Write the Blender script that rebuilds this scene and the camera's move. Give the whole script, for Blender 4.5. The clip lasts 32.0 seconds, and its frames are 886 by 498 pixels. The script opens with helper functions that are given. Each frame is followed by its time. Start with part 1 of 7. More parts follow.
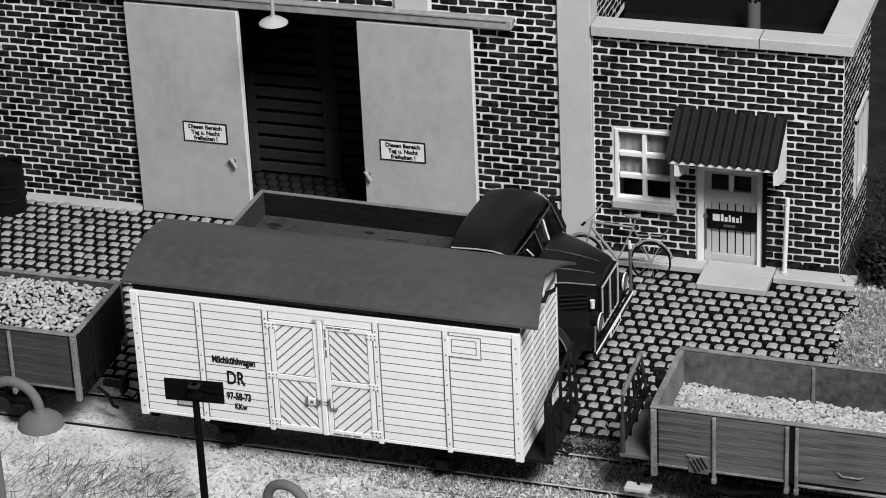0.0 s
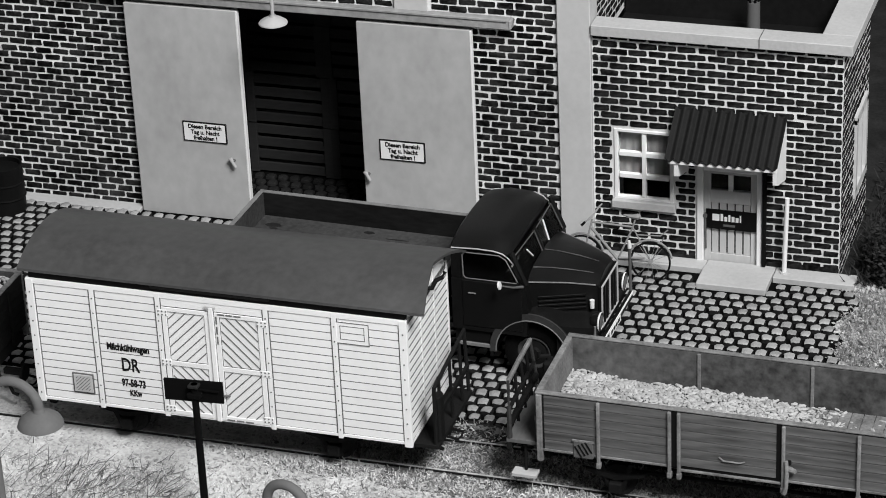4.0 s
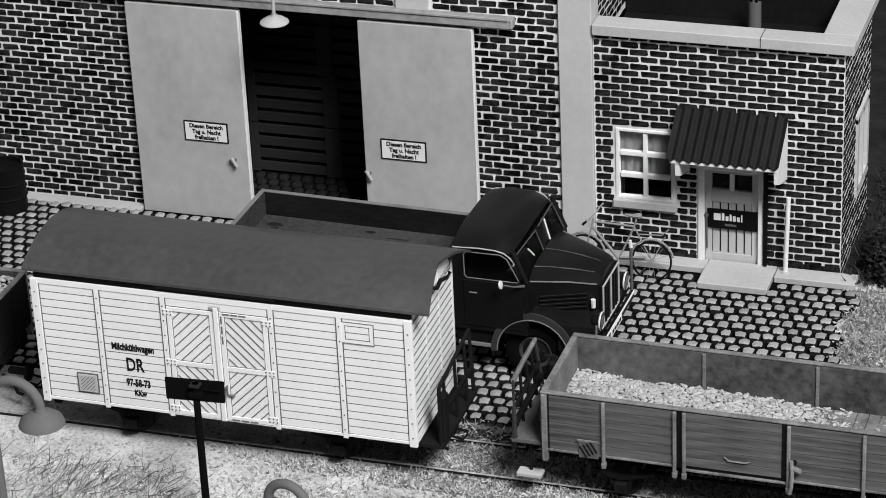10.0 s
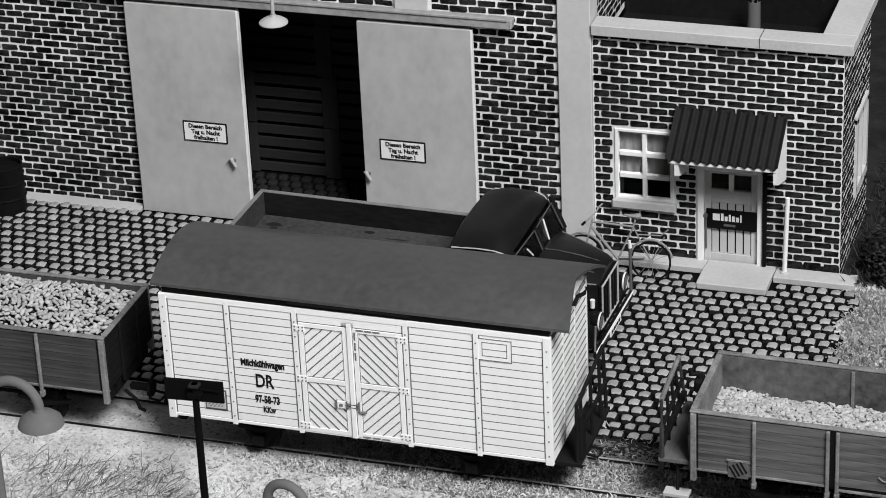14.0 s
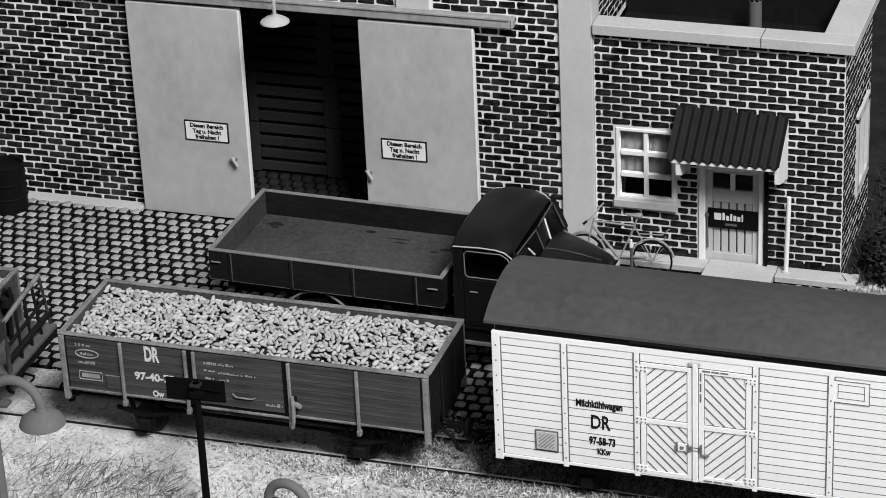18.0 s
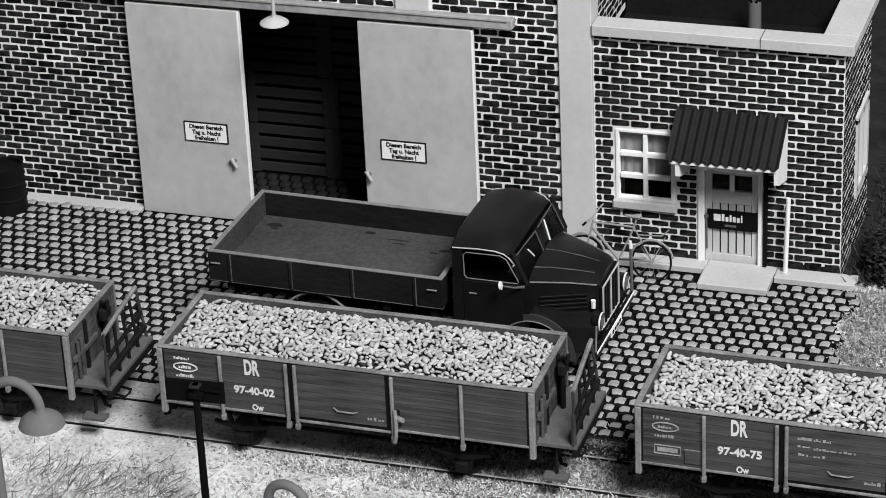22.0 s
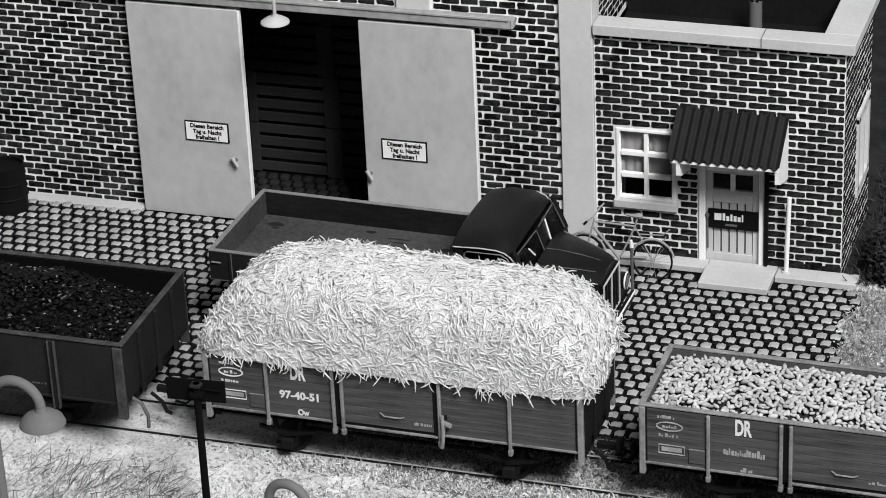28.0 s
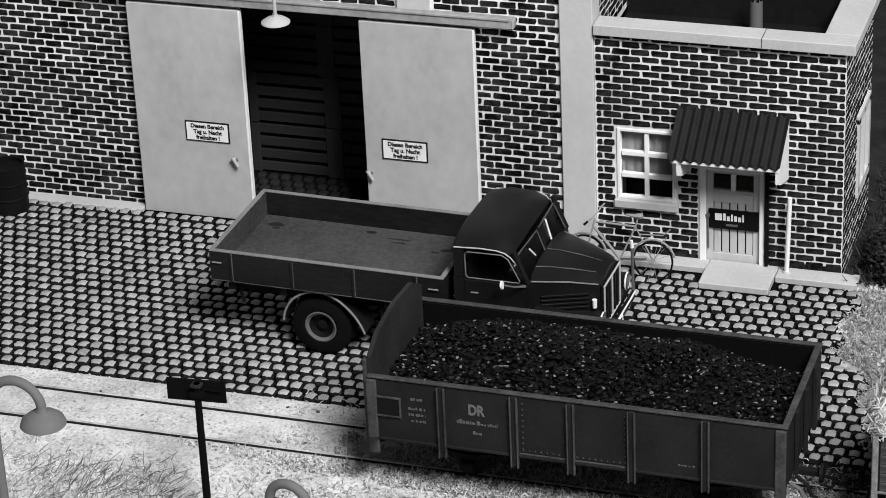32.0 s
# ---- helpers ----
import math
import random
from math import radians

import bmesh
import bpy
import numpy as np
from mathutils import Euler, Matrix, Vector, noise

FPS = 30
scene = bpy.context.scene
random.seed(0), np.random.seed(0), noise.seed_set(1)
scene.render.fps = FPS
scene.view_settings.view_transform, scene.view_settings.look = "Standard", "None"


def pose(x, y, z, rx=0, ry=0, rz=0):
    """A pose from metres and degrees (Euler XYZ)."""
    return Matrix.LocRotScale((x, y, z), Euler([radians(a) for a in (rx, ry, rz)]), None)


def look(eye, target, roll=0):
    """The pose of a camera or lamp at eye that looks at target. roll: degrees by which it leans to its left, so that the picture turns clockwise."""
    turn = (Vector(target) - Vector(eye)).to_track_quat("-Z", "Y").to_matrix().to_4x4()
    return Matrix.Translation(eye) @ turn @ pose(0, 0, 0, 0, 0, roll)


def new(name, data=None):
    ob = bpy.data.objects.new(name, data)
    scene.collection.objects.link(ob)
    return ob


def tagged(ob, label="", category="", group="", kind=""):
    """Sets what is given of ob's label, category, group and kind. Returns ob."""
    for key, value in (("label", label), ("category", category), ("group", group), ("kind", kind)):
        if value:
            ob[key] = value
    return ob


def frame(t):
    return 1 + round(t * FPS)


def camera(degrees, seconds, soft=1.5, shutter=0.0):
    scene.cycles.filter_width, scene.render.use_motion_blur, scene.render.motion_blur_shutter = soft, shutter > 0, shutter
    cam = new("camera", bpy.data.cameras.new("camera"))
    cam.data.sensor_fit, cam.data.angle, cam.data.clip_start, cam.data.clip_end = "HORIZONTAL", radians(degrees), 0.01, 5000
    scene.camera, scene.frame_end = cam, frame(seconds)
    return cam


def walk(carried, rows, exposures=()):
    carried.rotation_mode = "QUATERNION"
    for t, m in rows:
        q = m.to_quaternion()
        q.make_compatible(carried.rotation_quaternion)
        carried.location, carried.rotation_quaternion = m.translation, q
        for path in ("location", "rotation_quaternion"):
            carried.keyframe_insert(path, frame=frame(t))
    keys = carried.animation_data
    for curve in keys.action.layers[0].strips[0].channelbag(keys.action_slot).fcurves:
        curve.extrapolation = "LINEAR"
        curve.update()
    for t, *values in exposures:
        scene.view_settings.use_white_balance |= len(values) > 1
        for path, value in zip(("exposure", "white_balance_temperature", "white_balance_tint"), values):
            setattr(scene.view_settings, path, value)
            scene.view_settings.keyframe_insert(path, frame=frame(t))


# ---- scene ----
# A model railway yard, about 1:87, in millimetres; MM turns them into metres.
MM = 0.001

# ---- camera ----
# small drift of the tripod head: seconds, turn to the side and turn up, in thousandths of a fifth of a radian
DRIFT = [(0, -4.0, 1.0), (0.5, -4.0, 0.5), (1, -4.0, 0.4), (1.5, -4.0, 1.0), (2, -4.5, 1.6), (2.5, -5.4, 1.9), (3, -5.3, 1.6), (3.5, -4.5, 1.2), (5.5, -5.1, -0.2), (6, -4.7, -0.2), (6.5, -5.1, -0.2), (7, -5.2, -0.2), (7.5, -5.0, -0.1), (8, -5.3, -0.1), (8.5, -5.6, -0.1), (9, -5.2, -0.2), (9.5, -3.8, -0.3), (10, -2.4, -0.3), (10.5, -2.4, -0.4), (11, -2.8, -0.4), (11.5, -2.8, -0.3), (12, -3.2, -0.2), (12.5, -3.8, -0.2), (13, -4.1, 0.2), (13.5, -4.2, 0.5), (14, -3.9, 0.2), (14.5, -3.4, -0.2), (16.5, -2.3, -0.3), (17, -2.9, -0.6), (17.5, -2.3, -0.9), (18, -1.4, -1.0), (18.5, -1.5, -1.1), (19, -1.5, -1.3), (19.5, -0.8, -1.2), (20, -0.4, -0.5), (20.5, -0.8, 0.3), (21, -1.6, 0.9), (21.5, -2.2, 1.2), (22, -2.5, 0.9), (22.5, -3.8, 0.4), (23, -4.9, -0.0), (23.5, -4.7, -0.2), (24, -3.9, -0.6), (24.5, -2.9, -1.1), (25, -1.5, -0.9), (25.5, -0.7, -0.6), (27.5, -2.0, -0.4), (28, -1.0, -0.4), (28.5, 0.5, -0.4), (29, 0.9, -0.2), (29.5, 0.0, 0.0), (30, 0.4, -0.2), (30.5, 1.4, -0.4), (31, 1.1, -0.3), (31.5, 0.2, -0.1), (32, -0.1, -0.1)]
EYE = (0.070282, -0.421132, 0.224605)


def head(side, up):
    return pose(*EYE, 62.896, 0, 18.5005) @ pose(0, 0, 0, 0, 0, -2.6684) @ pose(0, 0, 0, math.degrees(up / 5007), math.degrees(side / 5007), 0)


cam = camera(17.798, 32.0, soft=0.95)
walk(cam, [(t, head(a, b)) for t, a, b in DRIFT], [(0, -0.18), (14.5, -0.18), (19, -0.13), (22, 0.0), (32, 0.0)])

# ---- light: the soft ceiling light of the room ----
world = bpy.data.worlds.new("world")
world.use_nodes = True
world.node_tree.nodes["Background"].inputs["Color"].default_value = (0.8, 0.8, 0.8, 1)
world.node_tree.nodes["Background"].inputs["Strength"].default_value = 0.13
scene.world = world


def ceiling_lamp(name, eye, target, size, power):
    data = bpy.data.lights.new(name, "AREA")
    data.shape, data.size, data.size_y, data.energy = "RECTANGLE", size[0], size[1], power
    ob = new(name, data)
    ob.matrix_world = look(eye, target)
    return ob


ceiling_lamp("ceiling_lamp", (0.36, -0.48, 0.72), (-0.06, -0.05, 0), (0.3, 0.26), 15.6)


# ---- materials ----
def mat(name, v, rough=0.7, var=0.25, coarse=120, fine=1500, bump=0.2, metal=0.0, rand=0.0, island=0.0, streak=None, spec=0.05):
    m = bpy.data.materials.new(name)
    m.use_nodes = True
    nt = m.node_tree
    n, l = nt.nodes, nt.links
    bsdf = n["Principled BSDF"]
    bsdf.inputs["Metallic"].default_value = metal
    bsdf.inputs["Specular IOR Level"].default_value = spec
    co = n.new("ShaderNodeTexCoord")
    src = co.outputs["Object"]
    if streak:
        mp = n.new("ShaderNodeMapping")
        mp.inputs["Scale"].default_value = streak
        l.new(src, mp.inputs["Vector"])
        src = mp.outputs["Vector"]
    a, b = n.new("ShaderNodeTexNoise"), n.new("ShaderNodeTexNoise")
    a.inputs["Scale"].default_value, b.inputs["Scale"].default_value = coarse, fine
    a.inputs["Detail"].default_value, b.inputs["Detail"].default_value = 4, 3
    for k in (a, b):
        l.new(src, k.inputs["Vector"])

    def calc(op, x, y):
        q = n.new("ShaderNodeMath")
        q.operation = op
        for i, val in enumerate((x, y)):
            if isinstance(val, (int, float)):
                q.inputs[i].default_value = val
            else:
                l.new(val, q.inputs[i])
        return q.outputs[0]
    total = calc("ADD", calc("MULTIPLY", calc("SUBTRACT", a.outputs["Fac"], 0.5), 2.2 * var), calc("MULTIPLY", calc("SUBTRACT", b.outputs["Fac"], 0.5), 1.4 * var))
    if rand:
        o = n.new("ShaderNodeObjectInfo")
        total = calc("ADD", total, calc("MULTIPLY", calc("SUBTRACT", o.outputs["Random"], 0.5), rand))
    if island:
        o = n.new("ShaderNodeNewGeometry")
        total = calc("ADD", total, calc("MULTIPLY", calc("SUBTRACT", o.outputs["Random Per Island"], 0.5), island))
    col = calc("MAXIMUM", calc("MULTIPLY", calc("ADD", total, 1.0), v), 0.003)
    l.new(col, bsdf.inputs["Base Color"])
    l.new(calc("ADD", calc("MULTIPLY", calc("SUBTRACT", a.outputs["Fac"], 0.5), 0.3), rough), bsdf.inputs["Roughness"])
    if bump:
        bp = n.new("ShaderNodeBump")
        bp.inputs["Strength"].default_value, bp.inputs["Distance"].default_value = bump, 0.0002
        l.new(b.outputs["Fac"], bp.inputs["Height"])
        l.new(bp.outputs["Normal"], bsdf.inputs["Normal"])
    return m


M_BRICK = mat("brick_dark", 0.014, 0.7, 2.8, 170, 1600, 0.6, rand=0.6, spec=0.02)
M_BRICKS = mat("brick_dark_joined", 0.014, 0.7, 2.8, 170, 1600, 0.6, island=0.6, spec=0.02)
M_MORTAR = mat("mortar", 0.7, 0.85, 0.5, 60, 500, 0.4, spec=0.05)
M_DOOR = mat("grey_door_paint", 0.4, 0.5, 0.24, 55, 500, 0.12, streak=(1, 1, 0.7))
M_TRIM = mat("pale_trim", 0.48, 0.7, 0.12, 60, 900, 0.1)
M_WHITE = mat("white_paint", 0.75, 0.5, 0.08, 150, 1500, 0.05)
M_RAILPAINT = mat("weathered_rail_paint", 0.27, 0.7, 0.45, 120, 900, 0.3)
M_STONE = mat("pale_stone", 0.42, 0.8, 0.18, 90, 1500, 0.2)
M_COBBLE = mat("cobble", 0.3, 0.6, 0.45, 500, 3000, 0.9, rand=0.3)
M_COBBLES = mat("cobble_joined", 0.29, 0.6, 0.45, 500, 3000, 0.9, island=0.3)
M_JOINT = mat("joint_dirt", 0.004, 0.95, 0.5, 200, 2500, 0.4, spec=0.02)
M_GROUND = mat("pale_ground", 0.47, 0.9, 0.7, 110, 1800, 0.9)
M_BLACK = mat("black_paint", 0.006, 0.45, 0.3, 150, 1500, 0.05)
M_ROOFBLACK = mat("roofing_felt", 0.008, 0.8, 0.5, 80, 900, 0.2)
M_STEEL = mat("rail_steel", 0.4, 0.4, 0.9, 40, 900, 0.05)
M_RUST = mat("rusty_steel", 0.018, 0.75, 0.4, 200, 2500, 0.3)
M_TRUCK = mat("dark_truck_paint", 0.006, 0.42, 0.35, 150, 1800, 0.06, spec=0.17)
M_STAIN = mat("oil_stain", 0.017, 0.6, 0.5, 300, 1800, 0.1)
# paler than the truck sides: light on floor and inner ends put in
M_TRUCKBED = mat("lit_truck_bed_paint", 0.05, 0.6, 0.75, 45, 1500, 0.15)
M_TRUCKSIDE = mat("dark_truck_side", 0.01, 0.6, 0.8, 120, 1800, 0.12, streak=(0.3, 1, 1))
M_RIM = mat("dull_rim_paint", 0.09, 0.55, 0.3, 300, 2500, 0.1)
# same setts as the yard, the hall's shade put into a darker colour
M_SETTDARK = mat("shade_dark_hall_setts", 0.014, 0.55, 0.5, 300, 3000, 0.4, island=0.5)
M_SETTSIDE = mat("dark_sett_flank", 0.012, 0.9, 0.6, 400, 2500, 0.5, spec=0.03)
M_SOIL = mat("dark_soil_and_gravel_gaps", 0.02, 0.95, 0.6, 150, 1500, 0.8)
M_GUARD = mat("lit_lip_and_rim_grey", 0.035, 0.5, 0.4, 200, 2000, 0.1)
M_SCATTER = mat("mixed_scatter", 0.36, 0.9, 0.4, 400, 2500, 0.5, island=1.1)
M_EDGE = mat("worn_and_lit_edge", 0.16, 0.5, 0.4, 300, 2500, 0.1)
M_WORN = mat("scuffed_paint_edge", 0.07, 0.5, 1.2, 200, 2500, 0.1)
M_CHROME = mat("silver_paint", 0.65, 0.35, 0.15, 300, 2500, 0.05)
M_RUBBER = mat("rubber", 0.004, 0.8, 0.3, 200, 2500, 0.2)
M_WAGON = mat("grey_wagon_boards", 0.057, 0.7, 1.0, 150, 1500, 0.3, rand=0.25, streak=(0.1, 1, 1))
M_WAGONPALE = mat("weathered_wagon_boards", 0.095, 0.7, 1.1, 150, 1500, 0.3, rand=0.25, streak=(0.1, 1, 1))
M_WAGONLIGHT = mat("pale_wagon_frame", 0.165, 0.65, 0.75, 260, 2000, 0.35)
M_RAILING = mat("scuffed_dark_railing", 0.035, 0.65, 0.9, 260, 2000, 0.3)
M_INNER = mat("worn_inner_wall", 0.068, 0.75, 0.5, 110, 1500, 0.25)
M_COALWAGON = mat("dark_steel_wagon", 0.013, 0.58, 0.5, 120, 1800, 0.12)
M_COALEDGE = mat("worn_steel_rim", 0.042, 0.65, 0.9, 260, 2000, 0.3)
M_VAN = mat("white_van_boards", 0.74, 0.55, 0.06, 100, 1500, 0.05, rand=0.05)
M_VANLINE = mat("dark_board_gap", 0.13, 0.8, 0.3)
M_VANROOF = mat("grey_van_roof", 0.052, 0.5, 0.5, 30, 700, 0.15, spec=0.3)
M_UNDER = mat("black_underframe", 0.009, 0.7, 0.4, 200, 2500, 0.2)
M_GRAVEL = mat("pale_gravel", 0.36, 0.65, 0.3, 500, 3000, 0.25, island=0.45)
M_INNERPALE = mat("patchy_inner_wall", 0.085, 0.75, 1.1, 90, 900, 0.25)
M_BALLAST = mat("track_ballast", 0.13, 0.85, 0.4, 300, 2500, 0.4, island=0.9)
M_COAL = mat("coal", 0.003, 0.6, 0.4, 500, 3000, 0.3, island=1.6, spec=0.1)
M_COALFLECK = mat("coal_glint_grey", 0.08, 0.5, 0.4, 500, 3000, 0.3, island=1.9, spec=0.3)
M_DECK = mat("bleached_deck_planks", 0.09, 0.7, 0.5, 150, 2000, 0.3, streak=(1, 0.25, 1))
M_PALECURL = mat("pale_curly_scatter", 0.42, 0.9, 0.4, 300, 2500, 0.4, island=0.9)
M_VERGE = mat("grey_verge_fibres", 0.25, 0.8, 0.4, 120, 1500, 0.0, island=0.8)
M_ENDSHEET = mat("paler_end_sheet", 0.02, 0.6, 0.5, 120, 1200, 0.2)
M_SIGNBACK = mat("dull_black_sign_back", 0.003, 0.9, 0.3, 150, 1500, 0.1, spec=0.05)
M_CURLY = mat("curly_trackside_scatter", 0.36, 0.9, 0.4, 300, 2500, 0.4, island=1.3)
M_HAYCORE = mat("matted_straw", 0.5, 0.9, 0.4, 400, 2500, 0.4)
M_HAY = mat("straw", 0.57, 0.8, 0.2, 300, 2500, 0.2, island=0.3)
M_GRASS = mat("dry_grass", 0.5, 0.8, 0.3, 120, 1500, 0.0, island=0.85)
M_DARKGRASS = mat("dark_grass", 0.17, 0.8, 0.4, 120, 1500, 0.0, island=0.9)
M_BUSH = mat("bush_foliage", 0.03, 0.8, 0.4, 120, 1500, 0.0, island=1.0)
M_CRATE = mat("dark_crate_wood", 0.024, 0.8, 0.4, 120, 2000, 0.2, rand=0.3, streak=(0.3, 1, 1))
# near-black surfaces, putting the rooms' lack of light into their colour
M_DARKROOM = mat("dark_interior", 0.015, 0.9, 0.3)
M_CANOPY = mat("corrugated_sheet", 0.015, 0.6, 0.35, 150, 1800, 0.15)
M_SIGN = mat("sign_white", 0.75, 0.6, 0.08, 300, 2500, 0.05)
M_INK = mat("sign_ink", 0.01, 0.7, 0.2)
M_LETTER = mat("pale_lettering", 0.55, 0.7, 0.2, 500, 3000, 0.05)
M_LETTERDIM = mat("faded_lettering", 0.26, 0.7, 0.5, 500, 3000, 0.05)
M_LAMP = mat("grey_lamp_enamel", 0.112, 0.55, 0.15, 150, 1500, 0.06)
M_LAMPWHITE = mat("pale_lamp_enamel", 0.38, 0.5, 0.12, 150, 1500, 0.06)
M_WOODPALE = mat("pale_door_wood", 0.46, 0.7, 0.15, 150, 1500, 0.12, streak=(1, 1, 0.2))
M_CURTAIN = mat("window_curtain", 0.22, 0.9, 0.3, 150, 1500, 0.2)
M_BACK = mat("dark_backdrop", 0.012, 0.9, 0.3, 10, 100, 0.0)
M_BIKE = mat("grey_bicycle_paint", 0.24, 0.5, 0.2, 300, 2500, 0.05)
M_GLASS = bpy.data.materials.new("glass")
M_GLASS.use_nodes = True
M_GLASS.node_tree.nodes["Principled BSDF"].inputs["Transmission Weight"].default_value = 1
M_GLASS.node_tree.nodes["Principled BSDF"].inputs["Roughness"].default_value = 0.08
M_GLASS.node_tree.nodes["Principled BSDF"].inputs["IOR"].default_value = 1.2


M_CABGLASS = bpy.data.materials.new("dark_cab_glass")
M_CABGLASS.use_nodes = True
M_CABGLASS.node_tree.nodes["Principled BSDF"].inputs["Base Color"].default_value = (0.22, 0.22, 0.22, 1)
M_CABGLASS.node_tree.nodes["Principled BSDF"].inputs["Transmission Weight"].default_value = 1
M_CABGLASS.node_tree.nodes["Principled BSDF"].inputs["Roughness"].default_value = 0.12
M_CABGLASS.node_tree.nodes["Principled BSDF"].inputs["IOR"].default_value = 1.25


# ---- building helpers (all lengths in millimetres) ----
def box(bm, x0, x1, y0, y1, z0, z1, bevel=0.0, m=None):
    r = bmesh.ops.create_cube(bm, size=1)
    vs = r["verts"]
    bmesh.ops.transform(bm, matrix=Matrix.LocRotScale(((x0 + x1) / 2, (y0 + y1) / 2, (z0 + z1) / 2), None, (abs(x1 - x0), abs(y1 - y0), abs(z1 - z0))), verts=vs)
    if bevel:
        es = list({e for v in vs for e in v.link_edges})
        out = bmesh.ops.bevel(bm, geom=es, offset=bevel, segments=1, affect="EDGES")
        vs = list({v for f in out["faces"] for v in f.verts} | {v for v in vs if v.is_valid})
    if m:
        bmesh.ops.transform(bm, matrix=m, verts=vs)
    return bm


def one(x0, x1, y0, y1, z0, z1, bevel=0.0, m=None):
    return box(bmesh.new(), x0, x1, y0, y1, z0, z1, bevel, m)


def rod(bm, a, b, r0, r1=None, seg=10):
    r1 = r0 if r1 is None else r1
    a, b = Vector(a), Vector(b)
    q = (b - a).to_track_quat("Z", "Y").to_matrix().to_4x4()
    bmesh.ops.create_cone(bm, cap_ends=True, segments=seg, radius1=r0, radius2=r1, depth=(b - a).length, matrix=Matrix.Translation((a + b) / 2) @ q)
    return bm


def tube(bm, pts, r, seg=8):
    pts = [Vector(p) for p in pts]
    rings = []
    for i, p in enumerate(pts):
        d = (pts[min(i + 1, len(pts) - 1)] - pts[max(i - 1, 0)]).normalized()
        u = d.cross(Vector((0.31, 0.77, 0.55))).normalized()
        w = d.cross(u)
        rr = r[i] if isinstance(r, (list, tuple)) else r
        rings.append([bm.verts.new(p + rr * (u * math.cos(2 * math.pi * k / seg) + w * math.sin(2 * math.pi * k / seg))) for k in range(seg)])
    for a, b in zip(rings, rings[1:]):
        for k in range(seg):
            bm.faces.new((a[k], a[(k + 1) % seg], b[(k + 1) % seg], b[k]))
    bm.faces.new(rings[0][::-1])
    bm.faces.new(rings[-1])
    return bm


def lathe(bm, profile, m=None, seg=24):
    rings = [[bm.verts.new((r * math.cos(2 * math.pi * k / seg), r * math.sin(2 * math.pi * k / seg), z)) for k in range(seg)] for r, z in profile]
    for a, b in zip(rings, rings[1:]):
        for k in range(seg):
            bm.faces.new((a[k], a[(k + 1) % seg], b[(k + 1) % seg], b[k]))
    if m:
        bmesh.ops.transform(bm, matrix=m, verts=[v for ring in rings for v in ring])
    return bm


def prism(bm, poly, y0, y1, m=None):
    """A solid from an outline in x and z, between y0 and y1."""
    a = [bm.verts.new((x, y0, z)) for x, z in poly]
    b = [bm.verts.new((x, y1, z)) for x, z in poly]
    bm.faces.new(a)
    bm.faces.new(b[::-1])
    k = len(poly)
    for i in range(k):
        bm.faces.new((a[i], b[i], b[(i + 1) % k], a[(i + 1) % k]))
    if m:
        bmesh.ops.transform(bm, matrix=m, verts=a + b)
    return bm


def loft(bm, sections, cap=True):
    rings = [[bm.verts.new(p) for p in s] for s in sections]
    k = len(rings[0])
    for a, b in zip(rings, rings[1:]):
        for i in range(k):
            bm.faces.new((a[i], a[(i + 1) % k], b[(i + 1) % k], b[i]))
    if cap:
        bm.faces.new(rings[0][::-1])
        bm.faces.new(rings[-1])
    return bm


def mesh_of(bm, material, name="mesh", smooth=False):
    bmesh.ops.recalc_face_normals(bm, faces=bm.faces)
    bmesh.ops.scale(bm, vec=(MM, MM, MM), verts=bm.verts)
    me = bpy.data.meshes.new(name)
    bm.to_mesh(me)
    bm.free()
    me.materials.append(material)
    if smooth:
        me.shade_smooth()
        me.set_sharp_from_angle(angle=radians(38))
    return me


def part(name, bm, material, parent, label="", smooth=False):
    ob = new(name, mesh_of(bm, material, name, smooth))
    ob.parent = parent
    return tagged(ob, label)


def shared(name, me, parent, x, y, z, m=None):
    ob = new(name, me)
    ob.parent = parent
    ob.matrix_basis = Matrix.Translation((x * MM, y * MM, z * MM)) @ (m or Matrix())
    return ob


def thing(name, label, category, group="", kind="", at=(0, 0, 0), turn=0.0):
    ob = new(name)
    ob.empty_display_size = 0.005
    ob.matrix_basis = pose(at[0] * MM, at[1] * MM, at[2] * MM, 0, 0, turn)
    return tagged(ob, label, category, group, kind)


def solid(name, bm, material, label, category="", kind="", group="", smooth=False):
    ob = new(name, mesh_of(bm, material, name, smooth))
    return tagged(ob, label, category, group, kind)


def lettering(name, body, size, material, parent, m, label="", width=1.0, bold=0.035):
    cu = bpy.data.curves.new(name, "FONT")
    cu.body, cu.size, cu.extrude, cu.align_x, cu.align_y, cu.resolution_u = body, size, 0.03, "CENTER", "CENTER", 3
    cu.offset = bold * size
    tmp = bpy.data.objects.new(name, cu)
    scene.collection.objects.link(tmp)
    bpy.context.view_layer.update()
    me = bpy.data.meshes.new_from_object(tmp.evaluated_get(bpy.context.evaluated_depsgraph_get()))
    bpy.data.objects.remove(tmp)
    me.transform(Matrix.Diagonal((MM * width, MM, MM, 1)))
    me.materials.clear()
    me.materials.append(material)
    ob = new(name, me)
    ob.parent = parent
    ob.matrix_basis = Matrix.Translation([c * MM for c in m.translation]) @ m.to_3x3().to_4x4()
    return tagged(ob, label)


UPRIGHT = pose(0, 0, 0, 90, 0, 0)      # lettering that faces the camera side (-y)


def facing(x, y, z, tilt=0.0):
    return pose(x, y, z) @ pose(0, 0, 0, 90, 0, 0) @ pose(0, 0, 0, 0, 0, tilt)


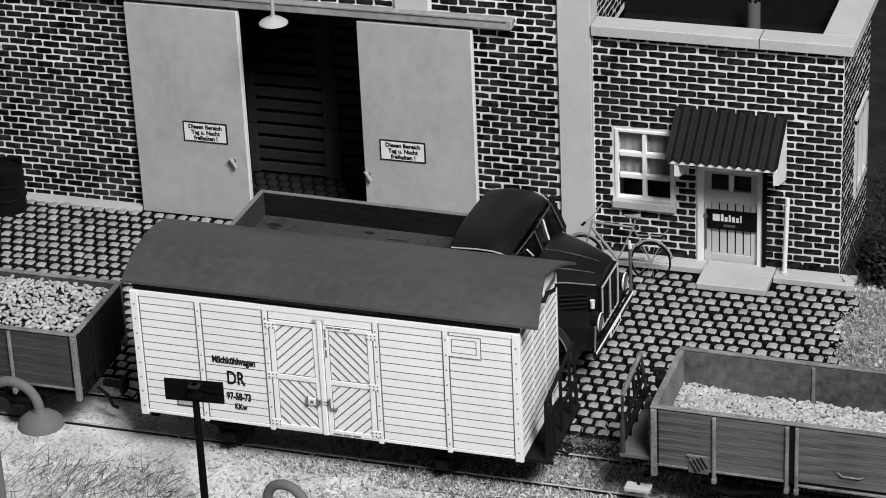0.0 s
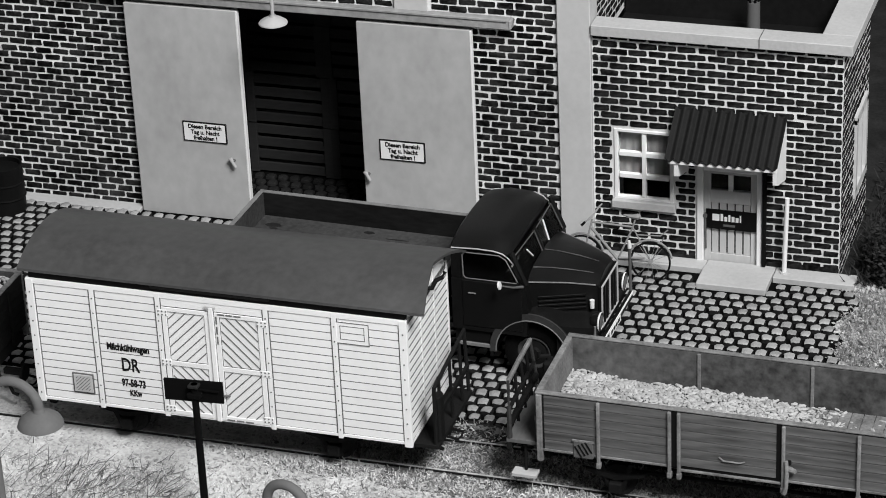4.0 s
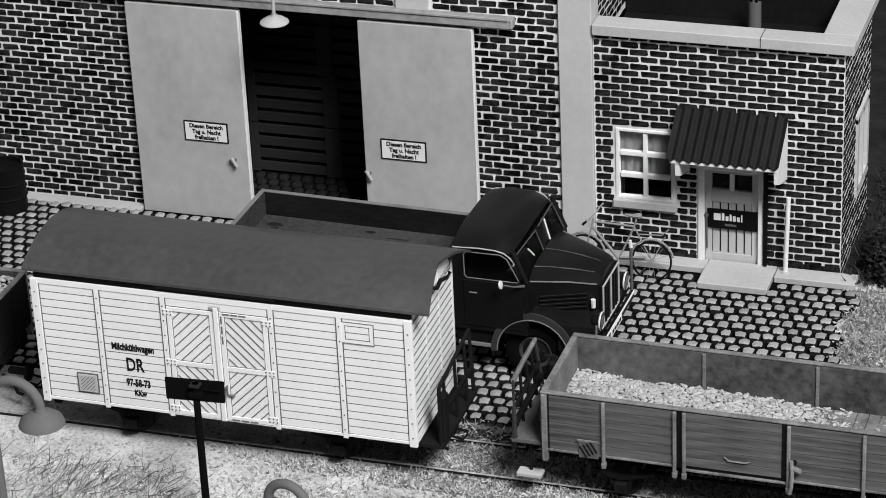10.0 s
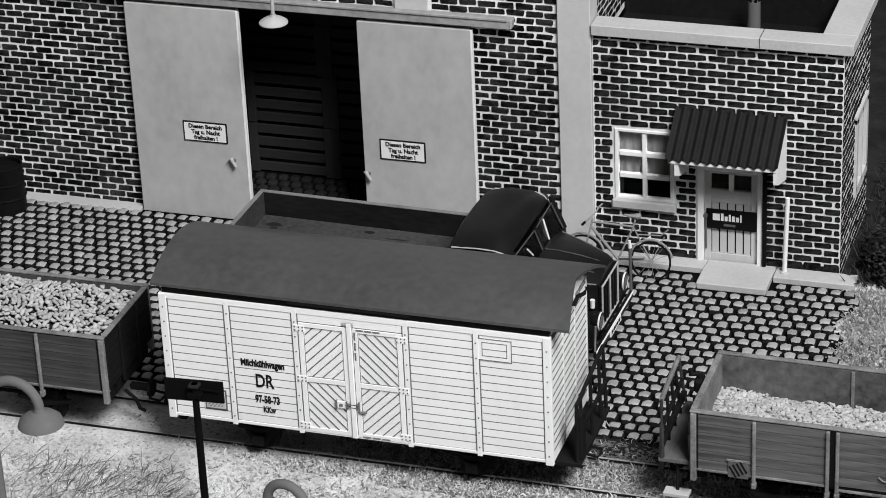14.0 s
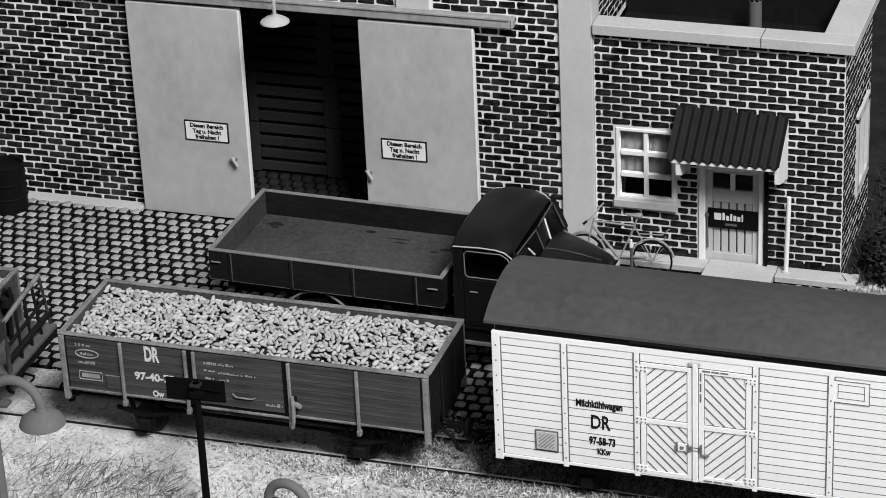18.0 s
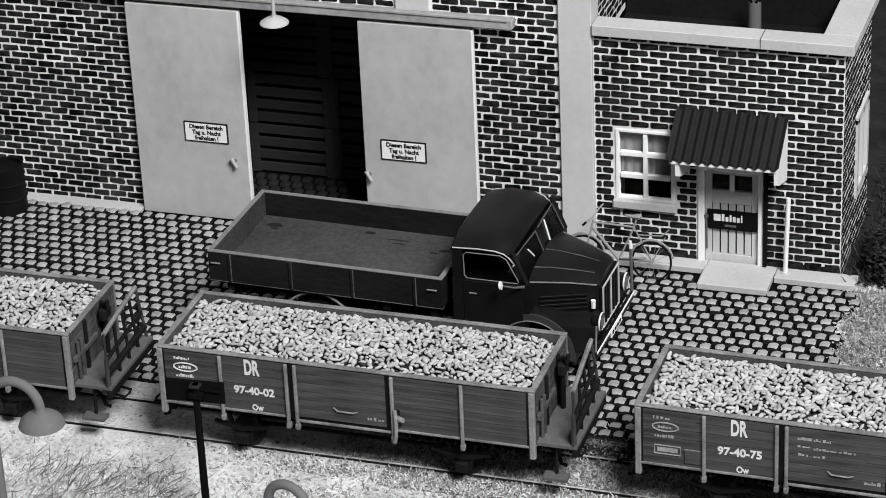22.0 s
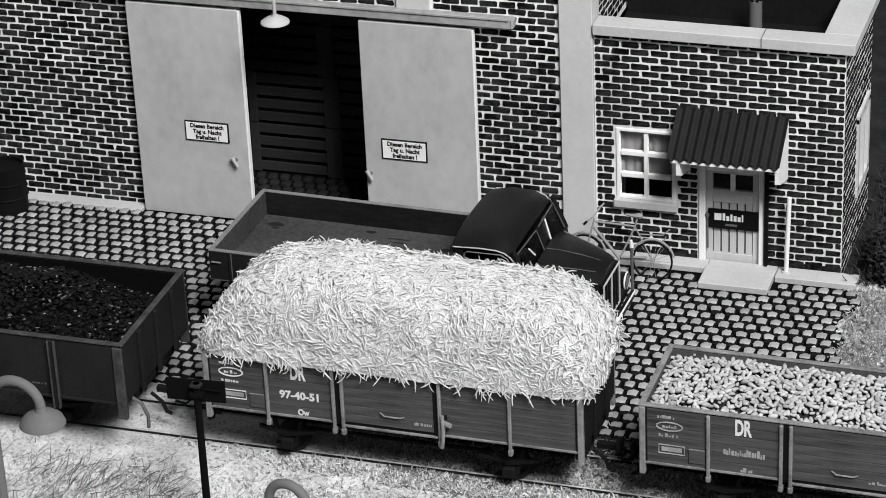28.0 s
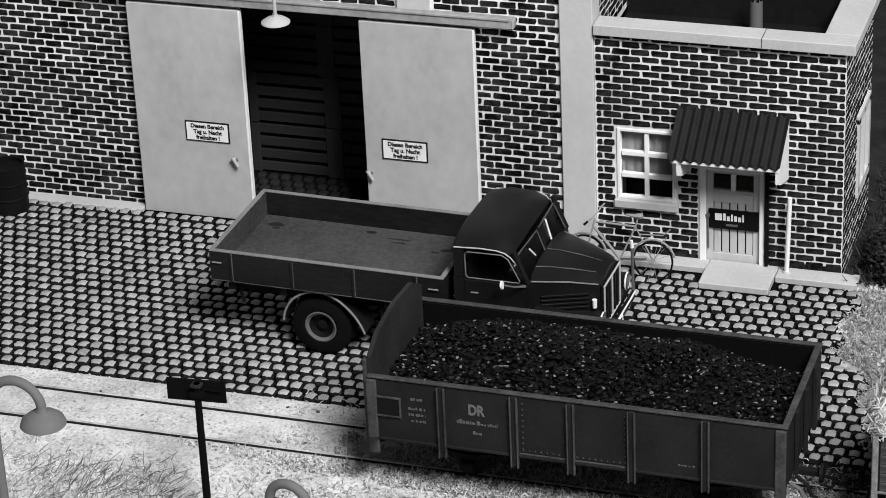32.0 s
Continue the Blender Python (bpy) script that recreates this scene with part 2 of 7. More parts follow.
def raw(name, verts, faces, material, parent=None, kind="stuff", label="", category="", smooth=False):
    me = bpy.data.meshes.new(name)
    me.from_pydata((np.asarray(verts) * MM).tolist(), [], faces)
    me.materials.append(material)
    if smooth:
        me.shade_smooth()
    ob = new(name, me)
    ob.parent = parent
    return tagged(ob, label, category, "", kind)


ICO = bmesh.new()
bmesh.ops.create_icosphere(ICO, subdivisions=1, radius=1)
ICO_V = np.array([v.co[:] for v in ICO.verts])
ICO_F = np.array([[v.index for v in f.verts] for f in ICO.faces])
ICO.free()


BALL = bmesh.new()
bmesh.ops.create_icosphere(BALL, subdivisions=2, radius=1)
BALL_V = np.array([v.co[:] for v in BALL.verts])
BALL_F = np.array([[v.index for v in f.verts] for f in BALL.faces])
BALL.free()


def pebbles(rng, centres, size):
    """Smooth oblong water-worn stones lying at all angles: vertices and faces."""
    n, k = len(centres), len(BALL_V)
    lump = 1 + 0.09 * np.sin(BALL_V[None] @ rng.normal(0, 1.5, (n, 3, 1)) + rng.uniform(0, 6.28, (n, 1, 1)))
    v = BALL_V[None] * lump * np.stack([rng.uniform(0.95, 1.5, n), rng.uniform(0.52, 0.72, n), rng.uniform(0.4, 0.6, n)], -1)[:, None]
    a, b, c = rng.uniform(0, 6.28, n), rng.normal(0, 0.45, n), rng.normal(0, 0.35, n)
    o, i = np.zeros(n), np.ones(n)
    ra = np.stack([np.cos(a), -np.sin(a), o, np.sin(a), np.cos(a), o, o, o, i], -1).reshape(n, 3, 3)
    rb = np.stack([i, o, o, o, np.cos(b), -np.sin(b), o, np.sin(b), np.cos(b)], -1).reshape(n, 3, 3)
    rc = np.stack([np.cos(c), o, np.sin(c), o, i, o, -np.sin(c), o, np.cos(c)], -1).reshape(n, 3, 3)
    v = np.einsum("nij,nkj->nki", ra @ rb @ rc, v) * size * rng.uniform(0.75, 1.25, (n, 1, 1)) + np.asarray(centres)[:, None]
    f = (BALL_F[None] + (np.arange(n) * k)[:, None, None]).reshape(-1, 3)
    return v.reshape(-1, 3), f.tolist()


def stones(rng, centres, size, spread=0.35, flat=0.8, rough=0.28, long=1.0):
    """Uneven lumps at the given places: vertices and faces."""
    n = len(centres)
    k = len(ICO_V)
    s = size * (1 + spread * rng.uniform(-1, 1, (n, 1, 1)))
    v = ICO_V[None] * (1 + rough * rng.uniform(-1, 1, (n, k, 1)))
    v = v * np.stack([long * rng.uniform(0.75, 1.5, n), rng.uniform(0.7, 1.1, n), rng.uniform(0.6, 1.0, n) * flat], -1)[:, None]
    a, b = rng.uniform(0, 6.28, n), rng.uniform(-0.6, 0.6, n)
    ca, sa, cb, sb = np.cos(a), np.sin(a), np.cos(b), np.sin(b)
    o = np.zeros_like(ca)
    rot = np.stack([np.stack([ca, -sa * cb, sa * sb], -1), np.stack([sa, ca * cb, -ca * sb], -1), np.stack([o, sb, cb], -1)], -2)
    v = np.einsum("nij,nkj->nki", rot, v) * s + np.asarray(centres)[:, None]
    f = (ICO_F[None] + (np.arange(n) * k)[:, None, None]).reshape(-1, 3)
    return v.reshape(-1, 3), f.tolist()


def strands(rng, feet, ups, normals, length, width, curl=1.6, rings=6):
    """Long soft curving fibres that lie along a surface: each turns in its own arc."""
    n = len(feet)
    L = length * rng.uniform(0.5, 1.4, n) / (rings - 1)
    turn = rng.normal(0, curl, n) / (rings - 1)
    d, p = np.array(ups), np.array(feet)
    nr = np.array(normals)
    w = width * rng.uniform(0.7, 1.25, n)
    out = []
    for k in range(rings):
        side = np.cross(d, nr)
        side /= np.linalg.norm(side, axis=1, keepdims=True) + 1e-9
        t = (w * (1.0 if 0 < k < rings - 1 else 0.55))[:, None]
        out += [p + t * side, p - 0.5 * t * side + 0.87 * t * nr, p - 0.5 * t * side - 0.87 * t * nr]
        p = p + d * L[:, None]
        c, q = np.cos(turn)[:, None], np.sin(turn)[:, None]
        d = d * c + side * q - nr * 0.06 * (k > 1)
        d /= np.linalg.norm(d, axis=1, keepdims=True)
    v = np.stack(out, 1)
    quad = [[3 * k + a, 3 * k + (a + 1) % 3, 3 * k + 3 + (a + 1) % 3, 3 * k + 3 + a] for k in range(rings - 1) for a in range(3)]
    f = (np.array(quad)[None] + (np.arange(n) * 3 * rings)[:, None, None]).reshape(-1, 4)
    return v.reshape(-1, 3), f.tolist()


def blades(rng, feet, length, width, lean=0.5, up=None, bend=0.3):
    """Thin three-sided bent fibres that stand on the given feet."""
    n = len(feet)
    feet = np.asarray(feet)
    d = rng.normal(0, lean, (n, 3))
    d += np.array([0, 0, 1.0]) if up is None else up
    d /= np.linalg.norm(d, axis=1, keepdims=True)
    L = length * rng.uniform(0.5, 1.3, (n, 1))
    side = np.cross(d, rng.normal(0, 1, (n, 3)))
    side /= np.linalg.norm(side, axis=1, keepdims=True)
    other = np.cross(d, side)
    w = width * rng.uniform(0.7, 1.2, (n, 1))
    tri = [side, -0.5 * side + 0.87 * other, -0.5 * side - 0.87 * other]
    mid = feet + d * L * 0.5 + side * L * bend * rng.uniform(-0.4, 0.4, (n, 1))
    tip = feet + d * L + other * L * bend * rng.uniform(-0.5, 0.5, (n, 1))
    v = np.stack([feet + w * q for q in tri] + [mid + w * q for q in tri] + [tip + 0.35 * w * q for q in tri], 1)
    quad = [[0, 1, 4, 3], [1, 2, 5, 4], [2, 0, 3, 5], [3, 4, 7, 6], [4, 5, 8, 7], [5, 3, 6, 8]]
    f = (np.array(quad)[None] + (np.arange(n) * 9)[:, None, None]).reshape(-1, 4)
    return v.reshape(-1, 3), f.tolist()


# ---- ground, track ----
RNG = np.random.default_rng(7)


def paving_rim(y):
    """How far the cobbles reach towards the verge."""
    return min(3.4 + 1.2 * math.sin(y * 0.5) + 4.2 * min(max((-y - 25) / 4, 0), 1) + 0.28 * max(0, -y - 28), 17)


def ground():
    bm = bmesh.new()
    xs = [-3000, -600, -300] + list(range(-200, 71, 6)) + [150, 400, 3000]
    ys = [-3000, -600, -300] + list(range(-200, 41, 6)) + [120, 400, 3000]
    grid = {}
    for i, x in enumerate(xs):
        for j, y in enumerate(ys):
            h = -0.35 + 0.35 * noise.noise((x * 0.06, y * 0.06, 0)) if y < -80 else -0.35
            if x > 4 and y > -70:
                k = max(0.0, x - max(paving_rim(y) + 2, 4)) * 0.1
                h += min(k, 3.0) + min(k, 0.5) * noise.noise((x * 0.15, y * 0.15, 3))
            grid[i, j] = bm.verts.new((x, y, h))
    for i in range(len(xs) - 1):
        for j in range(len(ys) - 1):
            bm.faces.new((grid[i, j], grid[i + 1, j], grid[i + 1, j + 1], grid[i, j + 1]))
    return solid("ground", bm, M_GROUND, "pale sandy model ground with fine scatter", "ground", "structure", smooth=True)


ground()

# the line of the track: nearly straight, a slight bend
TRACK_TURN, TRACK_BEND, TRACK_Y, RAIL_TOP = -0.0073525, -5.6234e-5, -72.059, 1.0


def on_track(s, lat=0.0):
    l = TRACK_Y + lat + TRACK_BEND * (s + 50) ** 2
    return s * math.cos(TRACK_TURN) - l * math.sin(TRACK_TURN), s * math.sin(TRACK_TURN) + l * math.cos(TRACK_TURN)


def track():
    rails = thing("track", "narrow gauge railway track with worn steel rails half sunk in pale gravel", "railway track", kind="structure")
    for lat in (4.5, -4.5):
        outline = [(-0.35, 0.0), (-0.35, 0.12), (-0.1, 0.2), (-0.1, 0.65), (-0.28, 0.75), (-0.28, 1.0), (0.28, 1.0), (0.28, 0.75), (0.1, 0.65), (0.1, 0.2), (0.35, 0.12), (0.35, 0.0)]
        secs = []
        for s in range(-460, 521, 20):
            x, y = on_track(s, lat)
            secs.append([(x, y + o, z) for o, z in outline])
        rail = part("rail", loft(bmesh.new(), secs), M_RUST, rails)
        head = []
        for s in range(-460, 521, 20):
            x, y = on_track(s, lat)
            head.append([(x, y + o, z) for o, z in ((-0.2, 0.93), (-0.2, 1.05), (0.17, 1.05), (0.17, 0.93))])
        part("running_surface", loft(bmesh.new(), head), M_STEEL, rail, "bright worn running surface")
    # the bed is sandy on one stretch and of dark mixed ballast on the other
    pale, dark = "pale sandy track bed flush with the rails", "dark mixed ballast bed flush with the rails"
    every = (-14, -10, -7, -4.9, -4.1, -2, 0, 2, 4.1, 4.9, 7, 9.5, 11)
    track_bed(rails, -460, -55, every, M_GROUND, pale)
    track_bed(rails, -55, 520, every[:2], M_GROUND, pale)
    track_bed(rails, -55, 520, every[1:], M_BALLAST, dark)
    return rails


def track_bed(rails, first, last, lats, stuff, say):
    secs = []
    for s in range(first, last + 1, 5):
        sec = []
        for lat in lats:
            x, y = on_track(s, lat)
            z = 0.42 - 0.6 * max(0, abs(lat) - 9) / 4 + 0.16 * noise.noise((s * 0.2, lat * 0.25, 2))
            sec.append((x, y, z + (0.12 if 4 < abs(lat) < 5 else 0)))
        x, y = on_track(s, lats[-1])
        a, b = on_track(s, lats[0])
        secs.append(sec + [(x, y, -0.6), (a, b, -0.6)])
    part("track_bed", loft(bmesh.new(), secs), stuff, rails, say, smooth=True)


track()


# ---- the brick works building ----
BX, BZ, GAP = 3.32, 1.30, 0.25      # brick pitch and joint


RR = random.Random(17)


def brick_rings(w):
    """Three outlines of a worn brick with rounded ends: at the wall, at its shoulder and at its face, as (x, y, z)."""
    h, c = (BZ - GAP) / 2, 0.16
    ring = ((-w / 2 + c, -h), (w / 2 - c, -h), (w / 2, -h + c), (w / 2, h - c), (w / 2 - c, h), (-w / 2 + c, h), (-w / 2, h - c), (-w / 2, -h + c))
    kx = 1 - 0.22 / w
    return ([(x, 0.1, z) for x, z in ring], [(x * (1 - 0.06 / w), -0.07, z * 0.93) for x, z in ring], [(x * kx, -0.16, z * 0.6) for x, z in ring])


def brick_into(bm, w, m=Matrix(), wear=0.0, flat=1.0):
    jag = [(RR.uniform(-wear, wear) * 1.6, RR.uniform(-wear, wear)) for _ in range(8)]
    rings = [[bm.verts.new(m @ Vector((x + jx, (y + (RR.uniform(-wear, wear) if k else 0)) * (flat if y < 0 else 1), z + jz))) for (x, y, z), (jx, jz) in zip(ring, jag)] for k, ring in enumerate(brick_rings(w))]
    bm.faces.new(rings[2])
    for a, b in zip(rings, rings[1:]):
        for i in range(8):
            bm.faces.new((a[i], a[(i + 1) % 8], b[(i + 1) % 8], b[i]))


def brick_mesh(w, material):
    bm = bmesh.new()
    brick_into(bm, w, wear=0.05)
    return mesh_of(bm, material, "brick")


def free_spans(x0, x1, z, holes):
    spans = [(x0, x1)]
    for hx0, hx1, hz0, hz1 in holes:
        if hz0 < z + BZ / 2 and hz1 > z - BZ / 2:
            spans = [s for a, b in spans for s in ((a, min(b, hx0)), (max(a, hx1), b)) if s[1] - s[0] > 0.4]
    return spans


def brickwork(parent, x0, x1, z0, z1, holes, near, m=None, phase=0.0):
    """Courses of bricks on a wall face at y = 0; the first three hundred near the given place are separate pieces."""
    rng = random.Random(3)
    todo = []
    row = 0
    z = z0 + BZ / 2
    while z < z1:
        for a, b in free_spans(x0, x1, z, holes):
            k = math.floor((a - phase) / BX) - 1
            while True:
                c0 = phase + k * BX + (BX / 2 if row % 2 else 0) + GAP / 2
                c1 = c0 + BX - GAP
                k += 1
                if c0 > b:
                    break
                lo, hi = max(c0, a + 0.05), min(c1, b - 0.05)
                if hi - lo > 0.5:
                    todo.append((lo, hi, z))
        row += 1
        z += BZ
    todo.sort(key=lambda q: abs((q[0] + q[1]) / 2 - near[0]) + abs(q[2] - near[1]))
    meshes = {}
    rest = bmesh.new()
    for i, (lo, hi, zz) in enumerate(todo):
        w = round((hi - lo - rng.uniform(0, 0.16)) * 10) / 10
        c = (lo + hi) / 2 + rng.uniform(-0.06, 0.06)
        zz += rng.uniform(-0.06, 0.06)
        dy, tilt = rng.uniform(-0.05, 0.04), rng.uniform(-1.4, 1.4)
        if i < 300 and not m:
            if w not in meshes:
                meshes[w] = brick_mesh(w, M_BRICK)
            shared("brick", meshes[w], parent, c, dy, zz, pose(0, 0, 0, 0, tilt, 0))
        else:
            t = Matrix.Translation((c, dy, zz)) @ pose(0, 0, 0, 0, tilt, 0)
            brick_into(rest, w, (m or Matrix()) @ t, 0.06, 0.4 if m else 1.0)
    if len(rest.verts):
        ob = part("bricks", rest, M_BRICKS, parent)
        tagged(ob, kind="stuff")
    else:
        rest.free()


def wall_block(bm, x0, x1, z0, z1, y0, y1, holes):
    """A wall slab with real openings: blocks between the given holes."""
    xs = sorted({x0, x1, *[h for q in holes for h in q[:2]]})
    zs = sorted({z0, z1, *[h for q in holes for h in q[2:]]})
    for a, b in zip(xs, xs[1:]):
        for c, d in zip(zs, zs[1:]):
            if not any(h[0] <= (a + b) / 2 <= h[1] and h[2] <= (c + d) / 2 <= h[3] for h in holes):
                box(bm, a, b, y0, y1, c, d)
    bmesh.ops.remove_doubles(bm, verts=bm.verts, dist=0.001)
    return bm


GATE = (-106.8, -82.2, -0.4, 41.0)
WINDOW = (-38.7, -28.5, 10.2, 24.0)
ENTRY = (-24.4, -13.2, 0.0, 18.6)


def main_wall():
    top = 74
    w = solid("wall_main", wall_block(bmesh.new(), -260, -48.2, -0.4, top, 0.0, 3.0, [GATE]), M_MORTAR, "dark brick hall wall with wide pale mortar joints", "wall", "structure")
    brickwork(w, -162, -48.3, 1.2 - BZ, 52, [GATE, (-77.0, -70.4, 42.6, 80)], (-100, 26), phase=0.9)
    # corner pier and the upper pier of pale render
    p = thing("corner_pier", "smooth pale grey rendered corner pier of the hall", "pier", kind="structure")
    part("pier_shaft", one(-48.2, -42.45, -0.7, 4.2, -0.4, top, 0.12), M_TRIM, p)
    u = thing("upper_pier", "short pale rendered pier above the gate rail", "pier", kind="structure")
    part("pier_shaft", one(-76.7, -70.7, -0.7, 0.0, 42.7, top, 0.12), M_TRIM, u)
    part("pier_edge", one(-70.7, -70.2, -0.5, 0.0, 42.7, top), M_WHITE, u)
    side = thing("wall_side", "dark brick side wall of the hall above the annexe roof", "wall", kind="structure")
    m = Matrix.Translation((-42.75, 4.2, 0)) @ pose(0, 0, 0, 0, 0, 90)
    part("wall_core", one(-45.7, -42.75, 4.2, 60, 36, top), M_MORTAR, side)
    brickwork(side, 0.2, 40, 37, 60, [], (0, 0), m)
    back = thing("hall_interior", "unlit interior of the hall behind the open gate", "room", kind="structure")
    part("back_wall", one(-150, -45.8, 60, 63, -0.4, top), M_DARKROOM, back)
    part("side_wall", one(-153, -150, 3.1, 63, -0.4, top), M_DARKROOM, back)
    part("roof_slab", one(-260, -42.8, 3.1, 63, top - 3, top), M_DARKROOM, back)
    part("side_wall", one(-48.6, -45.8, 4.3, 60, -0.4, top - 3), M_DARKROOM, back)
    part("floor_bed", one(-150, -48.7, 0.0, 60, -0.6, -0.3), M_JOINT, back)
    base = thing("baseboard", "pale stone plinth strip along the foot of the brick wall", "plinth", kind="structure")
    part("plinth", one(-260, -126.6, -3.1, -0.02, -0.4, 0.42, 0.12), M_STONE, base)
    part("plinth", one(-63.0, -48.4, -3.1, -0.02, -0.4, 0.42, 0.12), M_STONE, base)


main_wall()


def sliding_gate():
    rail = thing("gate_rail", "weathered pale steel running rail above the sliding gate", "gate rail")
    part("rail_bar", one(-150, -55.9, -2.0, -0.2, 41.1, 42.9, 0.15), M_RAILPAINT, rail)
    part("rail_lip", one(-150, -56.4, -2.25, -1.9, 42.6, 43.05, 0.08), M_RAILPAINT, rail)
    part("end_stop", one(-56.3, -55.7, -2.1, -0.2, 41.1, 42.95, 0.25), M_RAILPAINT, rail)
    for x0, x1, sx, kx in ((-126.3, -105.4, -112.85, -107.7), (-83.35, -63.15, -76.1, -82.5)):
        g = thing("sliding_gate_leaf", "smooth grey sheet-metal sliding gate leaf with a warning sign", "gate leaf", "gate leaves")
        part("panel", one(x0, x1, -1.75, -0.75, -0.15, 40.4, 0.1), M_DOOR, g)
        # white strip paints the light that the right edge catches
        part("edge_strip", one(x1 - 0.02, x1 + 0.3, -1.8, -0.7, -0.1, 40.3, 0.05), M_WHITE, g, "white strip painting the light on the leaf's right edge")
        s = part("warning_sign", one(sx - 4.15, sx + 4.15, -1.95, -1.7, 14.85, 18.7, 0.04), M_INK, g, "white enamel sign with black border and lettering")
        part("sign_face", one(sx - 3.9, sx + 3.9, -2.0, -1.9, 15.1, 18.45), M_SIGN, s)
        for k, line in enumerate(("Diesen Bereich", "Tag u. Nacht", "freihalten !")):
            lettering("lettering", line, 1.12, M_INK, s, facing(sx + 0.1, -2.02, 17.82 - k * 1.08), width=0.92)
        h = part("handle", rod(bmesh.new(), (kx, -1.7, 11.8), (kx, -2.6, 11.8), 0.28), M_LAMP, g)
        part("grip", rod(bmesh.new(), (kx - 0.45, -2.6, 12.5), (kx + 0.4, -2.5, 10.8), 0.36, 0.28), M_LAMPWHITE, h)


sliding_gate()


def crate(x, y, z, w, h, d):
    c = thing("wooden_crate", "dark slatted wooden crate stacked in the hall", "crate", "crates in the hall", at=(x, y, z))
    for k in range(4):
        z0 = 0.2 + k * h / 4
        part("slat", one(-w / 2, w / 2, -0.1, 0.3, z0, z0 + h / 4 - 0.75, 0.06), M_CRATE, c)
    for sx in (-1, 1):
        part("corner_post", one(sx * w / 2 - 0.8, sx * w / 2 + 0.8, -0.45, 0.5, 0, h - 0.1, 0.08), M_CRATE, c)
        part("side_panel", one(sx * (w / 2 - 0.3) - 0.2, sx * (w / 2 - 0.3) + 0.2, 0.5, d, 0.2, h - 0.4), M_CRATE, c)
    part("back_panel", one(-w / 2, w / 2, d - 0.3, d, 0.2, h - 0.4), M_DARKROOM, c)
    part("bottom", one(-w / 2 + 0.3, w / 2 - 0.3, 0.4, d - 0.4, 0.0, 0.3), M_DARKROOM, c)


for col, (cx, w) in enumerate(((-104.9, 14.6), (-88.7, 14.8))):
    for row in range(4):
        crate(cx + (0.2, 0.4, -0.2, 0.2)[row], 18.4 - 0.25 * row, row * 10.2 - 0.05, w, 10.15, 14)


def annexe():
    H = 41.0
    w = solid("wall_annexe", wall_block(bmesh.new(), -42.4, 0, -0.4, H, 0.0, 2.2, [WINDOW, ENTRY]), M_MORTAR, "dark brick annexe front with pale mortar joints", "wall", "structure")
    brickwork(w, -42.3, -0.05, 1.0, H - 0.3, [(WINDOW[0] - 0.3, WINDOW[1] + 0.3, WINDOW[2] - 0.9, WINDOW[3] + 0.3), (ENTRY[0] - 0.3, ENTRY[1] + 0.3, -1, ENTRY[3] + 0.2)], (-20, 20), phase=0.4)
    part("base_course", one(-12.4, -0.02, -0.2, -0.01, 0.78, 1.7, 0.05), M_BRICK, w, "dark base course above the kerb")
    part("base_course", one(-42.3, -24.7, -0.2, -0.01, 0.78, 1.4, 0.05), M_BRICK, w, "dark base course above the kerb")
    s = thing("wall_annexe_side", "dark brick side wall of the annexe", "wall", kind="structure")
    hole = (12.4, 22.6, 10.2, 23.8)
    m = Matrix.Translation((0, 0, 0)) @ pose(0, 0, 0, 0, 0, 90)
    core = wall_block(bmesh.new(), 2.2, 26, -0.4, H, 0.0, 2.2, [hole])
    bmesh.ops.transform(core, matrix=m, verts=core.verts)
    part("wall_core", core, M_MORTAR, s)
    brickwork(s, 0.2, 25.8, -0.2, H - 0.3, [hole], (0, 0), m)
    part("rear_wall", one(-42.4, -2.3, 23.9, 26, -0.4, H), M_MORTAR, s)
    win = thing("side_window", "white framed window with a pale blind in the annexe side wall", "window", kind="structure")
    for a, b, c, d in ((hole[0] - 0.6, hole[1] + 0.6, hole[3] - 0.9, hole[3] + 0.6), (hole[0] - 0.8, hole[1] + 0.8, hole[2] - 1.0, hole[2] + 0.6), (hole[0] - 0.6, hole[0] + 0.9, hole[2], hole[3]), (hole[1] - 0.9, hole[1] + 0.6, hole[2], hole[3]), (17.2, 17.8, hole[2], hole[3])):
        part("frame_bar", one(-0.9, 0.5, a, b, c, d, 0.05), M_TRIM, win)
    part("pane", one(-0.7, -0.6, hole[0], hole[1], hole[2], hole[3]), M_STONE, win)
    # parapet and flat roof
    p = thing("parapet", "pale rendered parapet coping round the flat annexe roof", "parapet", kind="structure")
    part("coping", one(-42.3, 1.6, -1.2, 3.1, H, 42.9, 0.12), M_STONE, p)
    part("coping", one(-4.2, 1.6, 3.1, 27.2, H, 42.9, 0.12), M_STONE, p)
    part("coping", one(-42.3, -4.2, 23.4, 27.2, H, 42.9, 0.12), M_STONE, p)
    part("coping_joint", one(-13.9, -13.75, -1.25, 3.0, 41.2, 42.93), M_RIM, p)
    part("upstand", one(-42.3, -4.2, 2.2, 3.0, 34.5, H), M_STONE, p)
    # added black face, in place of roof that runs further back
    part("rear_upstand", one(-42.3, -4.2, 23.1, 23.85, 34.5, H - 0.02), M_ROOFBLACK, p, "added black face standing in for the roof further back")
    roof = solid("annexe_roof", one(-42.4, -2.3, 3.1, 23.05, 34.6, 35.4), M_ROOFBLACK, "black felted flat roof of the annexe", "roof", "structure")
    part("side_core", one(-4.15, -2.3, 3.1, 23.8, 35.4, H), M_ROOFBLACK, roof)
    v = thing("roof_vent", "grey cylindrical roof vent pipe on the flat roof", "vent pipe", at=(-18.6, 17.6, 35.4))
